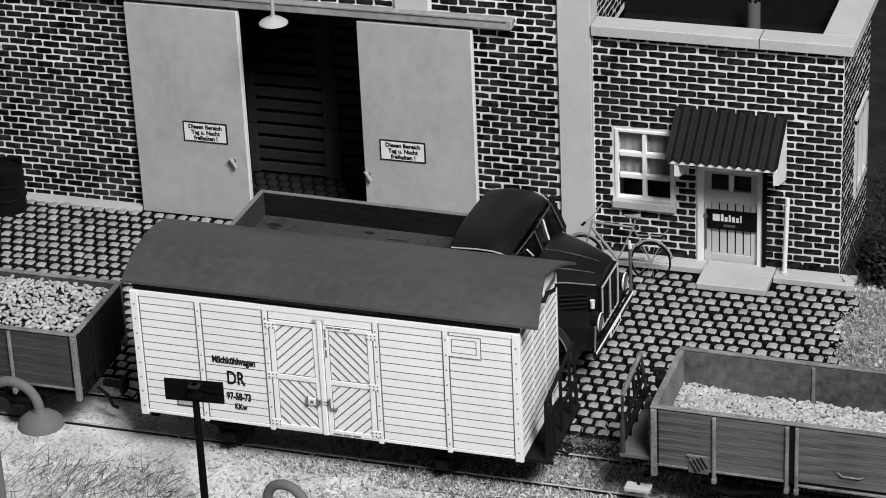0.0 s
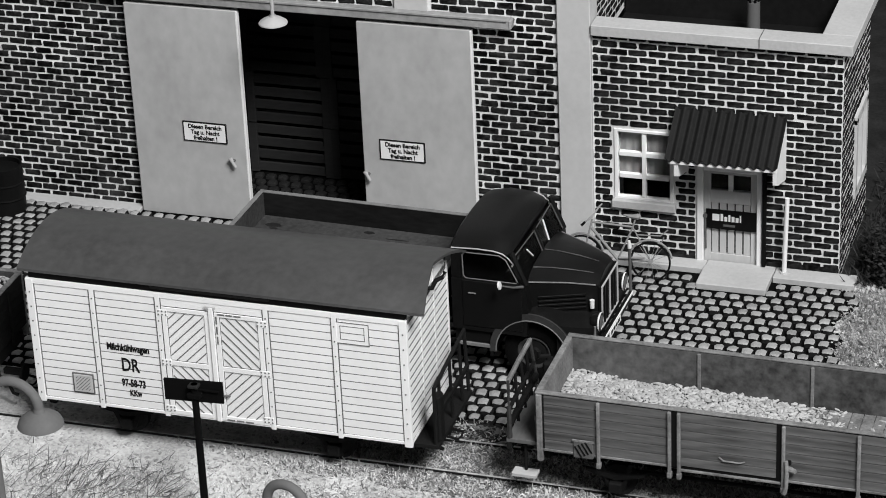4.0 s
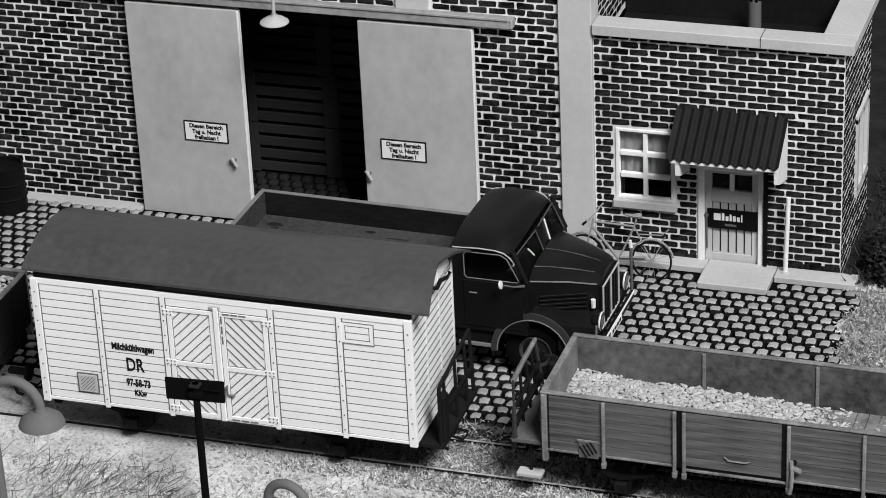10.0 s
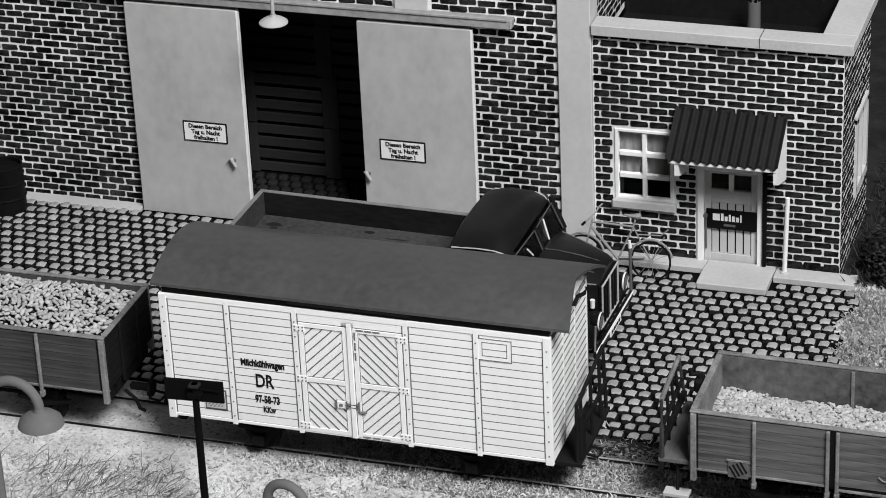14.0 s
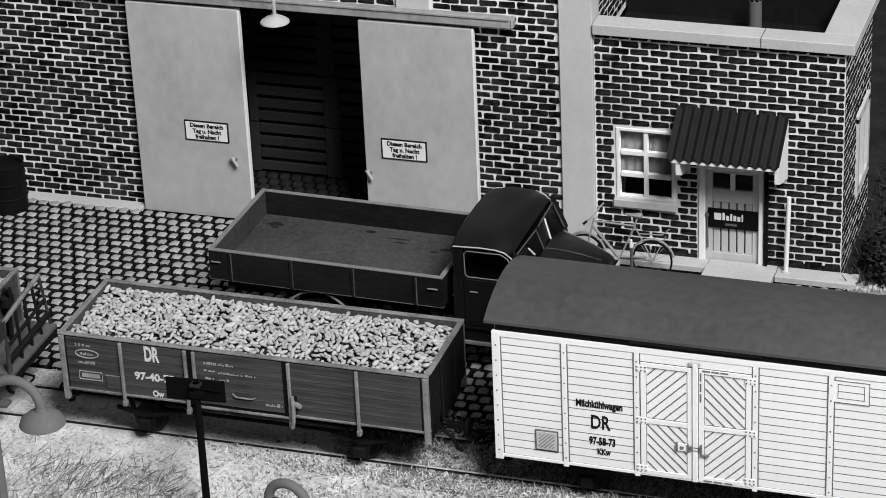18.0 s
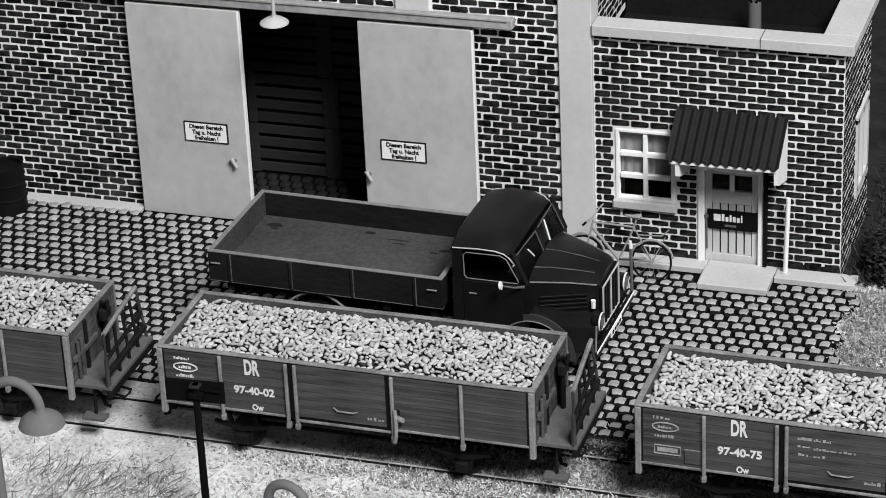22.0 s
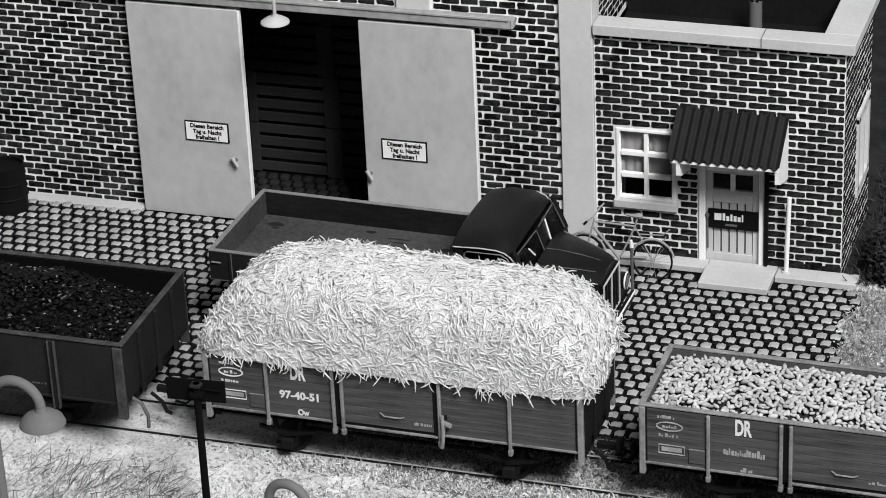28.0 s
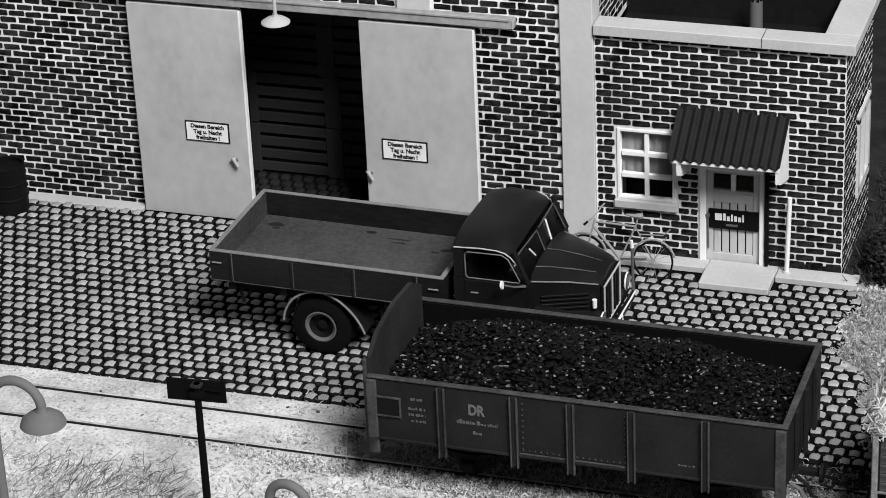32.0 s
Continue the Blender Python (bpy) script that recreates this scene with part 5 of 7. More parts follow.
        small = M_LETTERDIM if faint or number == "97-40-75" else M_LETTER
        text_bars(w, ((-26.9, -24.4, zl + 9.2, 0.6), (-26.7, -23.9, zl + 6.2, 0.6)), small, y, seed + 1)
        oval = [(-25.1 + 1.9 * math.cos(a), y, zl + 8.0 + 0.7 * math.sin(a)) for a in np.linspace(0, 6.283, 25)]
        part("works_oval", tube(bmesh.new(), oval, 0.13, 4), small, w)
        text_bars(w, ((-26.2, -24.1, zl + 7.7, 0.55),), small, y, seed + 2)
        plate = [(-26.7, y, zl + 3.5), (-22.9, y, zl + 3.5), (-22.9, y, zl + 4.9), (-26.7, y, zl + 4.9), (-26.7, y, zl + 3.5)]
        dp = part("data_plate", tube(bmesh.new(), plate, 0.1, 4), small, w, "pale outlined data panel")
        tagged(part("bar_line", one(-26.3, -23.3, y - 0.02, y + 0.03, zl + 3.85, zl + 4.55), M_LETTERDIM, dp), kind="stuff")
        part("label_holder", one(-22.3, -19.9, y - 0.15, y + 0.1, zl + 2.4, zl + 4.8, 0.08), skin, w)
        part("holder_edge", one(-22.3, -19.9, y - 0.2, y - 0.1, zl + 4.6, zl + 4.8, 0.04), M_WAGONLIGHT, w)
        if not faint and load == "gravel" and not deck:
            text_bars(w, ((-5.9, -1.2, zl + 8.7, 0.5), (-5.9, -4.2, zl + 7.5, 0.5), (-3.6, 2.4, zl + 7.3, 0.45), (-5.8, -4.4, zl + 6.1, 0.45), (-3.6, -2.0, zl + 6.1, 0.45)), M_LETTERDIM, y, seed + 3)
        text_bars(w, ((3.7, 6.4, zl + 2.7, 0.6),), M_LETTERDIM, y, seed + 4)
    else:
        hd = part("label_holder", one(-23.2, -20.2, y - 0.2, y + 0.1, zl + 1.0, zl + 4.0, 0.1), M_RIM, w)
        part("holder_edge", one(-23.4, -20.0, y - 0.26, y - 0.1, zl + 3.7, zl + 4.1, 0.05), M_WAGONLIGHT, hd)
        for k in range(4):
            part("bar_line", one(-22.7 + k * 0.6, -22.45 + k * 0.6, y - 0.28, y - 0.18, zl + 1.5, zl + 3.5, 0, Matrix.Translation((-21.7, 0, zl + 2.5)) @ pose(0, 0, 0, 0, -30, 0) @ Matrix.Translation((21.7, 0, -zl - 2.5))), M_UNDER, hd)
    rng = np.random.default_rng(len(TRAIN) + 11)
    if load == "gravel":
        pts = []
        def heap_top(x, yy):
            return z1 - 1.4 + 1.2 * min(H - abs(x), 2.5 * (WY - abs(yy)), 9) / 9
        for x in np.arange(-H + 1.2, H - 1.1, 0.8):
            for yy in np.arange(-WY + 1.2, WY - 1.1, 0.72):
                q = np.array([x, yy]) + rng.uniform(-0.3, 0.3, 2)
                pts.append((*q, heap_top(x, yy) + rng.uniform(-0.2, 0.35)))
        v, f = pebbles(rng, pts, 0.51)
        raw("gravel_load", v, f, M_GRAVEL, w, label="heap of pale gravel filling the wagon", smooth=True)
        # dark sheet just under the pebbles paints the shade in their gaps
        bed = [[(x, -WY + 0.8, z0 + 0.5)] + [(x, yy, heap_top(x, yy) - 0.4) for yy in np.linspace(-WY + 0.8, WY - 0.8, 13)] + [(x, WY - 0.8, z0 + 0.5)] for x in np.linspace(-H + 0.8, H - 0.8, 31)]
        part("load_bed", loft(bmesh.new(), bed), M_SOIL, w, "dark sheet painting the shade in the gaps between the pebbles")
    if load == "part":
        pts = []
        for x in np.arange(-H + 1.0, H - 1.0, 0.36):
            for yy in np.arange(-WY + 1.1, WY - 1.0, 0.36):
                top = 5.2 - 0.034 * (x + H) + 0.4 * noise.noise((x * 0.2, yy * 0.2, 5))
                if x < 6 or rng.random() < max(0.1, 0.7 - (x - 6) * 0.07):
                    pts.append((x + rng.uniform(-0.4, 0.4), yy + rng.uniform(-0.4, 0.4), zl + max(top, 3.7) + rng.uniform(-0.15, 0.35)))
        v, f = stones(rng, pts, 0.29, 0.4, 0.8, 0.2, 1.6)
        raw("gravel_load", v, f, M_GRAVEL, w, label="shallow sloping remains of pale gravel")
        for xa, xb, yy, zz in ((1.5, 15.5, -6.2, 4.4), (17.0, 28.0, -6.6, 4.2)):
            part("loose_plank", one(xa, xb, yy - 0.6, yy + 0.6, zl + zz, zl + zz + 0.3, 0.05), M_LAMPWHITE, w, "loose pale plank")
        for x in (-8.6, 8.4, 25.0):
            part("inner_post", one(x - 0.25, x + 0.25, WY - 1.0, WY - 0.7, zl + 0.5, z1 - 0.5, 0.05), M_WAGONLIGHT, w)
        for i, x in enumerate(np.arange(4, H - 1, 1.75)):
            part("floor_plank", one(x, x + 1.65, -WY + 0.9, WY - 0.9, zl + 3.75, zl + 3.97, 0.05), M_WAGONLIGHT, w)
        bm = bmesh.new()
        sec = []
        for x in np.linspace(-H + 0.9, H - 0.9, 30):
            t = max(4.9 - 0.034 * (x + H), 3.6)
            sec.append([(x, -WY + 0.8, zl + 1.9), (x, -WY + 0.8, zl + t), (x, WY - 0.8, zl + t), (x, WY - 0.8, zl + 1.9)])
        part("load_bed", loft(bm, sec), M_GRAVEL, w)
    if load == "straw":
        secs = []
        for x, k, hh in ((-H - 0.8, 0.8, 1.6), (-H + 1.0, 0.95, 5.2), (-H + 4, 1.0, 8.8), (-H + 9, 1.02, 12.0), (-12, 1.02, 13.4), (-4, 1.02, 13.2), (8, 1.02, 12.6), (16, 1.02, 12.6), (H - 7, 1.02, 12.2), (H - 4.0, 1.02, 11.0), (H - 1.2, 1.0, 7.8), (H + 0.6, 0.95, 4.0), (H + 0.9, 0.85, 1.4)):
            sec = []
            for a in np.linspace(0, math.pi, 11):
                sec.append((x, -(WY + 0.6) * k * math.copysign(abs(math.cos(a)) ** 0.45, math.cos(a)), z1 - 0.4 + hh * abs(math.sin(a)) ** 0.6))
            secs.append(sec + [(x, WY * k * 0.8, z1 - 1.4), (x, -WY * k * 0.8, z1 - 1.4)])
        heap = loft(bmesh.new(), secs)
        heap.faces.ensure_lookup_table()
        feet, ups, nrms = [], [], []
        fs = [f for f in heap.faces]
        area = np.array([f.calc_area() for f in fs])
        bmesh.ops.recalc_face_normals(heap, faces=heap.faces)
        pick = rng.choice(len(fs), 30000, p=area / area.sum())
        for i in pick:
            vs = [v.co for v in fs[i].verts]
            c = Vector()
            wts = rng.dirichlet([1] * len(vs))
            for wt, vv in zip(wts, vs):
                c += vv * wt
            if c.z > z1 - 0.2:
                feet.append(c[:])
                nrm = fs[i].normal
                tan = nrm.cross(Vector(rng.normal(0, 1, 3))).normalized()
                ups.append((tan + nrm * rng.uniform(-0.05, 0.22)).normalized()[:])
                nrms.append(nrm[:])
        part("straw_core", heap, M_HAYCORE, w, "matted lower straw")
        v, f = strands(rng, feet, ups, nrms, 2.1, 0.12, 1.5, 5)
        raw("straw_load", v, f, M_HAY, w, label="high heap of loose pale straw", smooth=True)
    return w


def coal_wagon():
    w = thing("coal_wagon", "dark steel high-sided wagon loaded with coal", "freight wagon")
    H, WY, z0, z1 = 31.0, 12.4, 10.0, 19.6
    zl = 7.0
    part("floor", one(-H + 0.3, H - 0.3, -WY + 0.4, WY - 0.4, z0 - 0.4, z0 + 0.4), M_COALWAGON, w)
    for s in (-1, 1):
        yo = s * WY
        part("side_wall", one(-H, H, min(yo - s * 0.6, yo), max(yo - s * 0.6, yo), z0 - 0.6, z1 - 0.5, 0.06), M_COALWAGON, w)
        part("top_rim", one(-H - 0.2, H + 0.2, min(yo - s * 0.7, yo + s * 0.25), max(yo - s * 0.7, yo + s * 0.25), z1 - 0.38, z1, 0.12), M_COALEDGE, w, "worn paler top rim")
        part("bottom_rim", one(-H, H, min(yo - s * 0.5, yo + s * 0.3), max(yo - s * 0.5, yo + s * 0.3), z0 - 1.0, z0 - 0.55, 0.08), M_COALWAGON, w)
        for x in (-19.8, -8.8, -0.3, 8.7, 19.5):
            po = part("side_post", one(x - 0.5, x + 0.5, min(yo, yo + s * 0.4), max(yo, yo + s * 0.4), z0 - 2.6, z1 - 0.5, 0.1), M_COALWAGON, w)
            for q in (-0.55, 0.42):
                part("post_flange", one(x + q - 0.1, x + q + 0.1, min(yo, yo + s * 0.7), max(yo, yo + s * 0.7), z0 - 2.7, z1 - 0.6, 0.06), M_COALEDGE, po, "worn post edge")
        for x in (-H + 0.4, H - 0.8):
            part("corner_post", one(x - 0.8, x + 0.8, min(yo - s * 0.4, yo + s * 0.4), max(yo - s * 0.4, yo + s * 0.4), z0 - 3.4, z1 - 0.6, 0.15), M_COALEDGE, w)
        rv = bmesh.new()
        for x in (-7.6, 7.6):
            for k in range(9):
                rod(rv, (x, yo, z0 + 0.4 + k * 0.95), (x, yo + s * 0.16, z0 + 0.4 + k * 0.95), 0.14, 0.1, 6)
        for k in range(18):
            rod(rv, (-7.6 + k * 0.9, yo, z0 + 0.2), (-7.6 + k * 0.9, yo + s * 0.16, z0 + 0.2), 0.14, 0.1, 6)
        rv_ = part("rivet_rows", rv, M_COALEDGE, w)
        tagged(rv_, kind="stuff")
        part("door_bar", one(-8.2, 8.1, min(yo, yo + s * 0.25), max(yo, yo + s * 0.25), z0 - 0.5, z0 - 0.25, 0.06), M_COALEDGE, w)
        ha = part("hatch", one(-30.0, -26.4, min(yo, yo + s * 0.15), max(yo, yo + s * 0.15), zl + 6.2, zl + 9.2, 0.05), M_BLACK, w)
        for a, b, c, e in ((-30.3, -26.1, 9.1, 9.4), (-30.3, -26.1, 6.0, 6.3), (-30.3, -30.0, 6.3, 9.1), (-26.4, -26.1, 6.3, 9.1)):
            part("hatch_rim", one(a, b, min(yo, yo + s * 0.3), max(yo, yo + s * 0.3), zl + c, zl + e, 0.05), M_COALEDGE, ha)
    part("end_wall", one(H - 0.6, H, -WY + 0.6, WY - 0.6, z0 - 0.6, z1 - 0.5, 0.06), M_COALWAGON, w)
    part("top_rim", one(H - 0.8, H + 0.2, -WY + 0.8, WY - 0.8, z1 - 0.4, z1, 0.12), M_COALEDGE, w)
    for y in (-6.5, 0.0, 6.5):
        part("end_post", one(H, H + 0.6, y - 0.5, y + 0.5, z0 - 1.6, z1 - 0.6, 0.1), M_COALWAGON, w)
    # black sheets put the shade on the inner walls, and coal dust, into colour
    part("inner_lining", one(-H + 0.6, H - 0.7, WY - 0.75, WY - 0.62, z0 + 0.4, z1 - 0.5), M_SIGNBACK, w, "inner wall coloured black for its shade and coal dust")
    part("inner_lining", one(H - 0.75, H - 0.62, -WY + 0.7, WY - 0.75, z0 + 0.4, z1 - 0.5), M_SIGNBACK, w, "inner wall coloured black for its shade and coal dust")
    # raised gabled end
    prof = [(-WY + 0.6, z0 - 0.6), (-WY + 0.6, z1 + 2.6), (-WY + 4.5, z1 + 4.8), (0, z1 + 5.6), (WY - 4.5, z1 + 4.8), (WY - 0.6, z1 + 2.6), (WY - 0.6, z0 - 0.6)]
    bm = prism(bmesh.new(), prof, -0.35, 0.35, None)
    bmesh.ops.transform(bm, matrix=Matrix.Translation((-H, 0, 0)) @ pose(0, 0, 0, 0, 0, 90), verts=bm.verts)
    part("raised_end_wall", bm, M_ENDSHEET, w, "high gabled steel end wall")
    for y in (-WY + 0.6, WY - 0.6):
        part("end_stay", one(-H - 0.9, -H - 0.3, y - 0.4, y + 0.5, z0 - 3.0, z1 + 2.4, 0.12), M_COALEDGE, w)
    part("end_bracket", prism(bmesh.new(), [(-H - 2.2, z0 - 3.4), (-H - 0.4, z0 - 0.6), (-H + 1.4, z0 - 0.6), (-H - 0.2, z0 - 3.9)], -WY - 0.4, -WY + 0.6), M_COALWAGON, w)
    running_gear(w, H - 0.6, 18.0, 9.4)
    y = -WY - 0.07
    lettering("lettering", "DR", 2.4, M_LAMP, w, facing(-14.6, y, zl + 8.8), width=0.75)
    text_bars(w, ((-17.6, -11.4, zl + 6.4, 0.7), (-15.2, -13.8, zl + 4.8, 0.6), (-24.6, -22.8, zl + 9.2, 0.6), (-25.0, -22.4, zl + 7.6, 0.6), (-25.0, -22.4, zl + 6.6, 0.5), (-24.6, -22.4, zl + 5.6, 0.5), (15.4, 17.8, zl + 4.0, 0.4)), M_RIM, y, 71)
    part("end_hose", tube(bmesh.new(), [(H + 0.3, -11.0, 9.6), (H + 1.8, -11.2, 9.0), (H + 2.6, -11.0, 6.8), (H + 2.4, -10.8, 4.6)], 0.3, 6), M_RIM, w)
    rng = np.random.default_rng(29)
    pts = []
    for x in np.arange(-H + 1.2, H - 1.0, 0.62):
        for yy in np.arange(-WY + 1.2, WY - 1.1, 0.62):
            e = min((H - abs(x + 3)) / 16, 1.0)
            h = z1 - 4.6 + 5.4 * max(e, 0) * (1 - (abs(yy) / WY) ** 2 * 0.6) + 0.9 * noise.noise((x * 0.12, yy * 0.12, 9))
            pts.append((x + rng.uniform(-0.35, 0.35), yy + rng.uniform(-0.35, 0.35), h + rng.uniform(-0.3, 0.3)))
    v, f = stones(rng, pts, 0.36, 0.4, 0.7, 0.3, 1.4)
    raw("coal_load", v, f, M_COAL, w, label="heap of glossy black coal")
    # sparse paler chips: the glints on the coal put into colour
    k = rng.choice(len(pts), 650)
    v, f = stones(rng, [(pts[i][0], pts[i][1], pts[i][2] + 0.16) for i in k], 0.19, 0.5, 0.7, 0.4, 1.3)
    raw("dusty_coal", v, f, M_COALFLECK, w, label="paler coal pieces painting the glints on the heap")
    part("load_bed", one(-H + 0.9, H - 0.9, -WY + 0.9, WY - 0.9, z0 + 0.4, z1 - 4.8), M_COAL, w)
    return w


def milk_van():
    w = thing("milk_van", "white boarded refrigerator van with a grey arched roof", "freight wagon")
    H, WY, z0, z1 = 30.0, 9.8, 7.0, 28.0
    part("body_core", one(-H + 0.07, H + 0.43, -WY + 0.06, WY - 0.06, z0 + 0.2, z1 - 0.1), M_VANLINE, w)
    n = 15
    bh = (z1 - 0.9 - z0 - 0.5) / n
    stations = (-H + 1.3, -19.3, -8.6, 8.6, 19.3, H - 0.8)
    for s in (-1, 1):
        yo = s * WY
        f = part("side_frame", one(-H, H + 0.5, min(yo - s * 0.5, yo + s * 0.12), max(yo - s * 0.5, yo + s * 0.12), z1 - 0.9, z1, 0.05), M_VAN, w)
        part("bottom_rail", one(-H, H + 0.5, min(yo - s * 0.5, yo + s * 0.1), max(yo - s * 0.5, yo + s * 0.1), z0, z0 + 0.5, 0.05), M_VAN, f)
        for a, b in zip(stations, stations[1:]):
            if a == -8.6:
                continue
            me = mesh_of(one(a + 0.05, b - 0.05, -0.2, 0.2, 0.085, bh - 0.085), M_VAN, "side_board")
            for k in range(n):
                shared("side_board", me, f, 0, yo - s * 0.22, z0 + 0.5 + k * bh)
        for x in (-19.3, -8.6, 8.6, 19.3):
            p = part("side_post", one(x - 0.38, x + 0.38, min(yo - s * 0.3, yo + s * 0.14), max(yo - s * 0.3, yo + s * 0.14), z0 - 0.3, z1 - 0.2, 0.03), M_VAN, w)
            gl = bmesh.new()
            for q in (-0.47, 0.47):
                box(gl, x + q - 0.09, x + q + 0.09, min(yo - s * 0.25, yo + s * 0.06), max(yo - s * 0.25, yo + s * 0.06), z0, z1 - 0.9)
            for k in range(8):
                rod(gl, (x, yo, z0 + 1.2 + k * 2.5), (x, yo + s * 0.2, z0 + 1.2 + k * 2.5), 0.16, 0.12, 6)
            part("post_shadow_gap", gl, M_VANLINE, p)
        for x in (-H + 0.55, H - 0.05):
            p = part("corner_post", one(x - 0.6, x + 0.6, min(yo - s * 0.5, yo + s * 0.22), max(yo - s * 0.5, yo + s * 0.22), z0 - 0.4, z1 - 0.1, 0.06), M_VAN, w)
            gl = bmesh.new()
            for k in range(8):
                rod(gl, (x, yo, z0 + 1.2 + k * 2.5), (x, yo + s * 0.3, z0 + 1.2 + k * 2.5), 0.16, 0.12, 6)
            part("bolt_row", gl, M_VANLINE, p)
        # loading doors with slanting boards
        ztop, zmid = z1 - 2.3, z0 + 9.2
        part("door_lintel", one(-8.1, 8.1, min(yo - s * 0.4, yo + s * 0.02), max(yo - s * 0.4, yo + s * 0.02), ztop + 0.1, z1 - 0.9, 0.04), M_VAN, f)
        for leaf in (-1, 1):
            xa, xb = (-8.02, -0.45) if leaf < 0 else (0.45, 8.02)
            d = part("door_leaf", one(xa, xb, min(yo - s * 0.3, yo + s * 0.0), max(yo - s * 0.3, yo + s * 0.0), z0 + 0.3, ztop, 0.04), M_VAN, w, "white door leaf with slanting boards")
            for a, b, c, e in ((xa, xa + 0.75, z0 + 0.3, ztop), (xb - 0.75, xb, z0 + 0.3, ztop), (xa + 0.75, xb - 0.75, ztop - 0.7, ztop), (xa + 0.75, xb - 0.75, z0 + 0.3, z0 + 1.0), (xa + 0.75, xb - 0.75, zmid - 0.4, zmid + 0.4)):
                part("door_frame_bar", one(a, b, min(yo, yo + s * 0.18), max(yo, yo + s * 0.18), c, e, 0.04), M_VAN, d)
            gr = bmesh.new()
            for lo, hi, sg in ((z0 + 1.0, zmid - 0.4, 1 if leaf > 0 else -1), (zmid + 0.4, ztop - 0.7, -1 if leaf > 0 else 1)):
                wx, hz = xb - xa - 1.5, hi - lo
                x0_ = xa + 0.75
                for c in np.arange(-hz, wx + hz, 1.55):
                    # the line x = c + sg * (z - lo) kept inside the field
                    pts = []
                    for zz in np.linspace(0, hz, 40):
                        xx = c + zz if sg > 0 else c + hz - zz
                        if 0.05 <= xx <= wx - 0.05:
                            pts.append((x0_ + xx, lo + zz))
                    if len(pts) > 3:
                        (ax, az), (bx, bz) = pts[0], pts[-1]
                        box(gr, -0.06, math.hypot(bx - ax, bz - az), -0.05, 0.05, -0.08, 0.08, 0, Matrix.Translation((ax, yo + s * 0.01, az)) @ pose(0, 0, 0, 0, -math.degrees(math.atan2(bz - az, bx - ax)), 0))
            part("slanting_gap", gr, M_VANLINE, d)
            ol = bmesh.new()
            for a, b, c, e in ((xa - 0.1, xa, z0 + 0.3, ztop), (xb, xb + 0.1, z0 + 0.3, ztop), (xa, xb, ztop, ztop + 0.12), (xa + 0.75, xb - 0.75, ztop - 0.82, ztop - 0.7), (xa + 0.75, xb - 0.75, zmid + 0.4, zmid + 0.5), (xa + 0.75, xb - 0.75, zmid - 0.5, zmid - 0.4), (xa + 0.75, xa + 0.84, z0 + 1, ztop - 0.7), (xb - 0.84, xb - 0.75, z0 + 1, ztop - 0.7)):
                box(ol, a, b, min(yo - s * 0.2, yo + s * 0.03), max(yo - s * 0.2, yo + s * 0.03), c, e)
            part("outline_gap", ol, M_VANLINE, d)
            hx = xa + 0.1 if leaf < 0 else xb - 0.1
            for z in (z0 + 1.2, zmid, ztop - 1.0):
                hg = part("hinge", one(hx - 0.8, hx + 0.8, min(yo + s * 0.02, yo + s * 0.22), max(yo + s * 0.02, yo + s * 0.22), z - 0.55, z + 0.55, 0.05), M_VAN, d)
                bt = bmesh.new()
                for q in (-0.6, 0, 0.6):
                    rod(bt, (hx + q, yo + s * 0.2, z + 0.25), (hx + q, yo + s * 0.27, z + 0.25), 0.15, 0.12, 6)
                    rod(bt, (hx + q, yo + s * 0.2, z - 0.3), (hx + q, yo + s * 0.27, z - 0.3), 0.15, 0.12, 6)
                part("bolt_row", bt, M_VANLINE, hg)
        lb = part("locking_bar", one(-0.42, 0.35, min(yo, yo + s * 0.45), max(yo, yo + s * 0.45), z0 + 0.1, ztop + 0.9, 0.08), M_VAN, w)
        st = bmesh.new()
        for k in range(3):
            box(st, 0.62, 0.86, min(yo, yo + s * 0.22), max(yo, yo + s * 0.22), ztop - 1.9 - k * 1.7, ztop - 0.6 - k * 1.7)
            box(st, 1.0 + k * 1.3, 2.1 + k * 1.3, min(yo, yo + s * 0.24), max(yo, yo + s * 0.24), ztop - 0.3, ztop - 0.08)
            box(st, 1.2 + k * 1.5, 2.4 + k * 1.5, min(yo, yo + s * 0.24), max(yo, yo + s * 0.24), z0 + 0.35, z0 + 0.55)
        part("seal_strip", st, M_VANLINE, lb)
        part("latch", one(-2.6, -1.2, min(yo + s * 0.1, yo + s * 0.35), max(yo + s * 0.1, yo + s * 0.35), z0 + 5.0, z0 + 6.2, 0.06), M_VAN, lb)
        lt = bmesh.new()
        for a, b, c, e in ((-2.8, -2.6, 4.9, 6.3), (-1.2, -1.0, 4.9, 6.3), (-1.0, 0.9, 5.3, 5.45), (-1.0, 0.9, 5.8, 5.95), (0.7, 2.0, 4.6, 4.8), (0.75, 0.95, 4.6, 6.4), (-2.2, -1.7, 5.4, 5.8)):
            box(lt, a, b, min(yo + s * 0.1, yo + s * 0.47), max(yo + s * 0.1, yo + s * 0.47), z0 + c, z0 + e)
        tagged(part("latch_outline", lt, M_VANLINE, lb), kind="stuff")
        part("cap", one(-1.0, 0.7, min(yo + s * 0.1, yo + s * 0.4), max(yo + s * 0.1, yo + s * 0.4), ztop + 0.5, ztop + 1.0, 0.06), M_LAMPWHITE, lb)
        # vent flap and label holder
        fl = part("vent_frame", one(19.5, 24.7, min(yo, yo + s * 0.08), max(yo, yo + s * 0.08), z1 - 5.0, z1 - 1.4, 0.05), M_VAN, w)
        ol = bmesh.new()
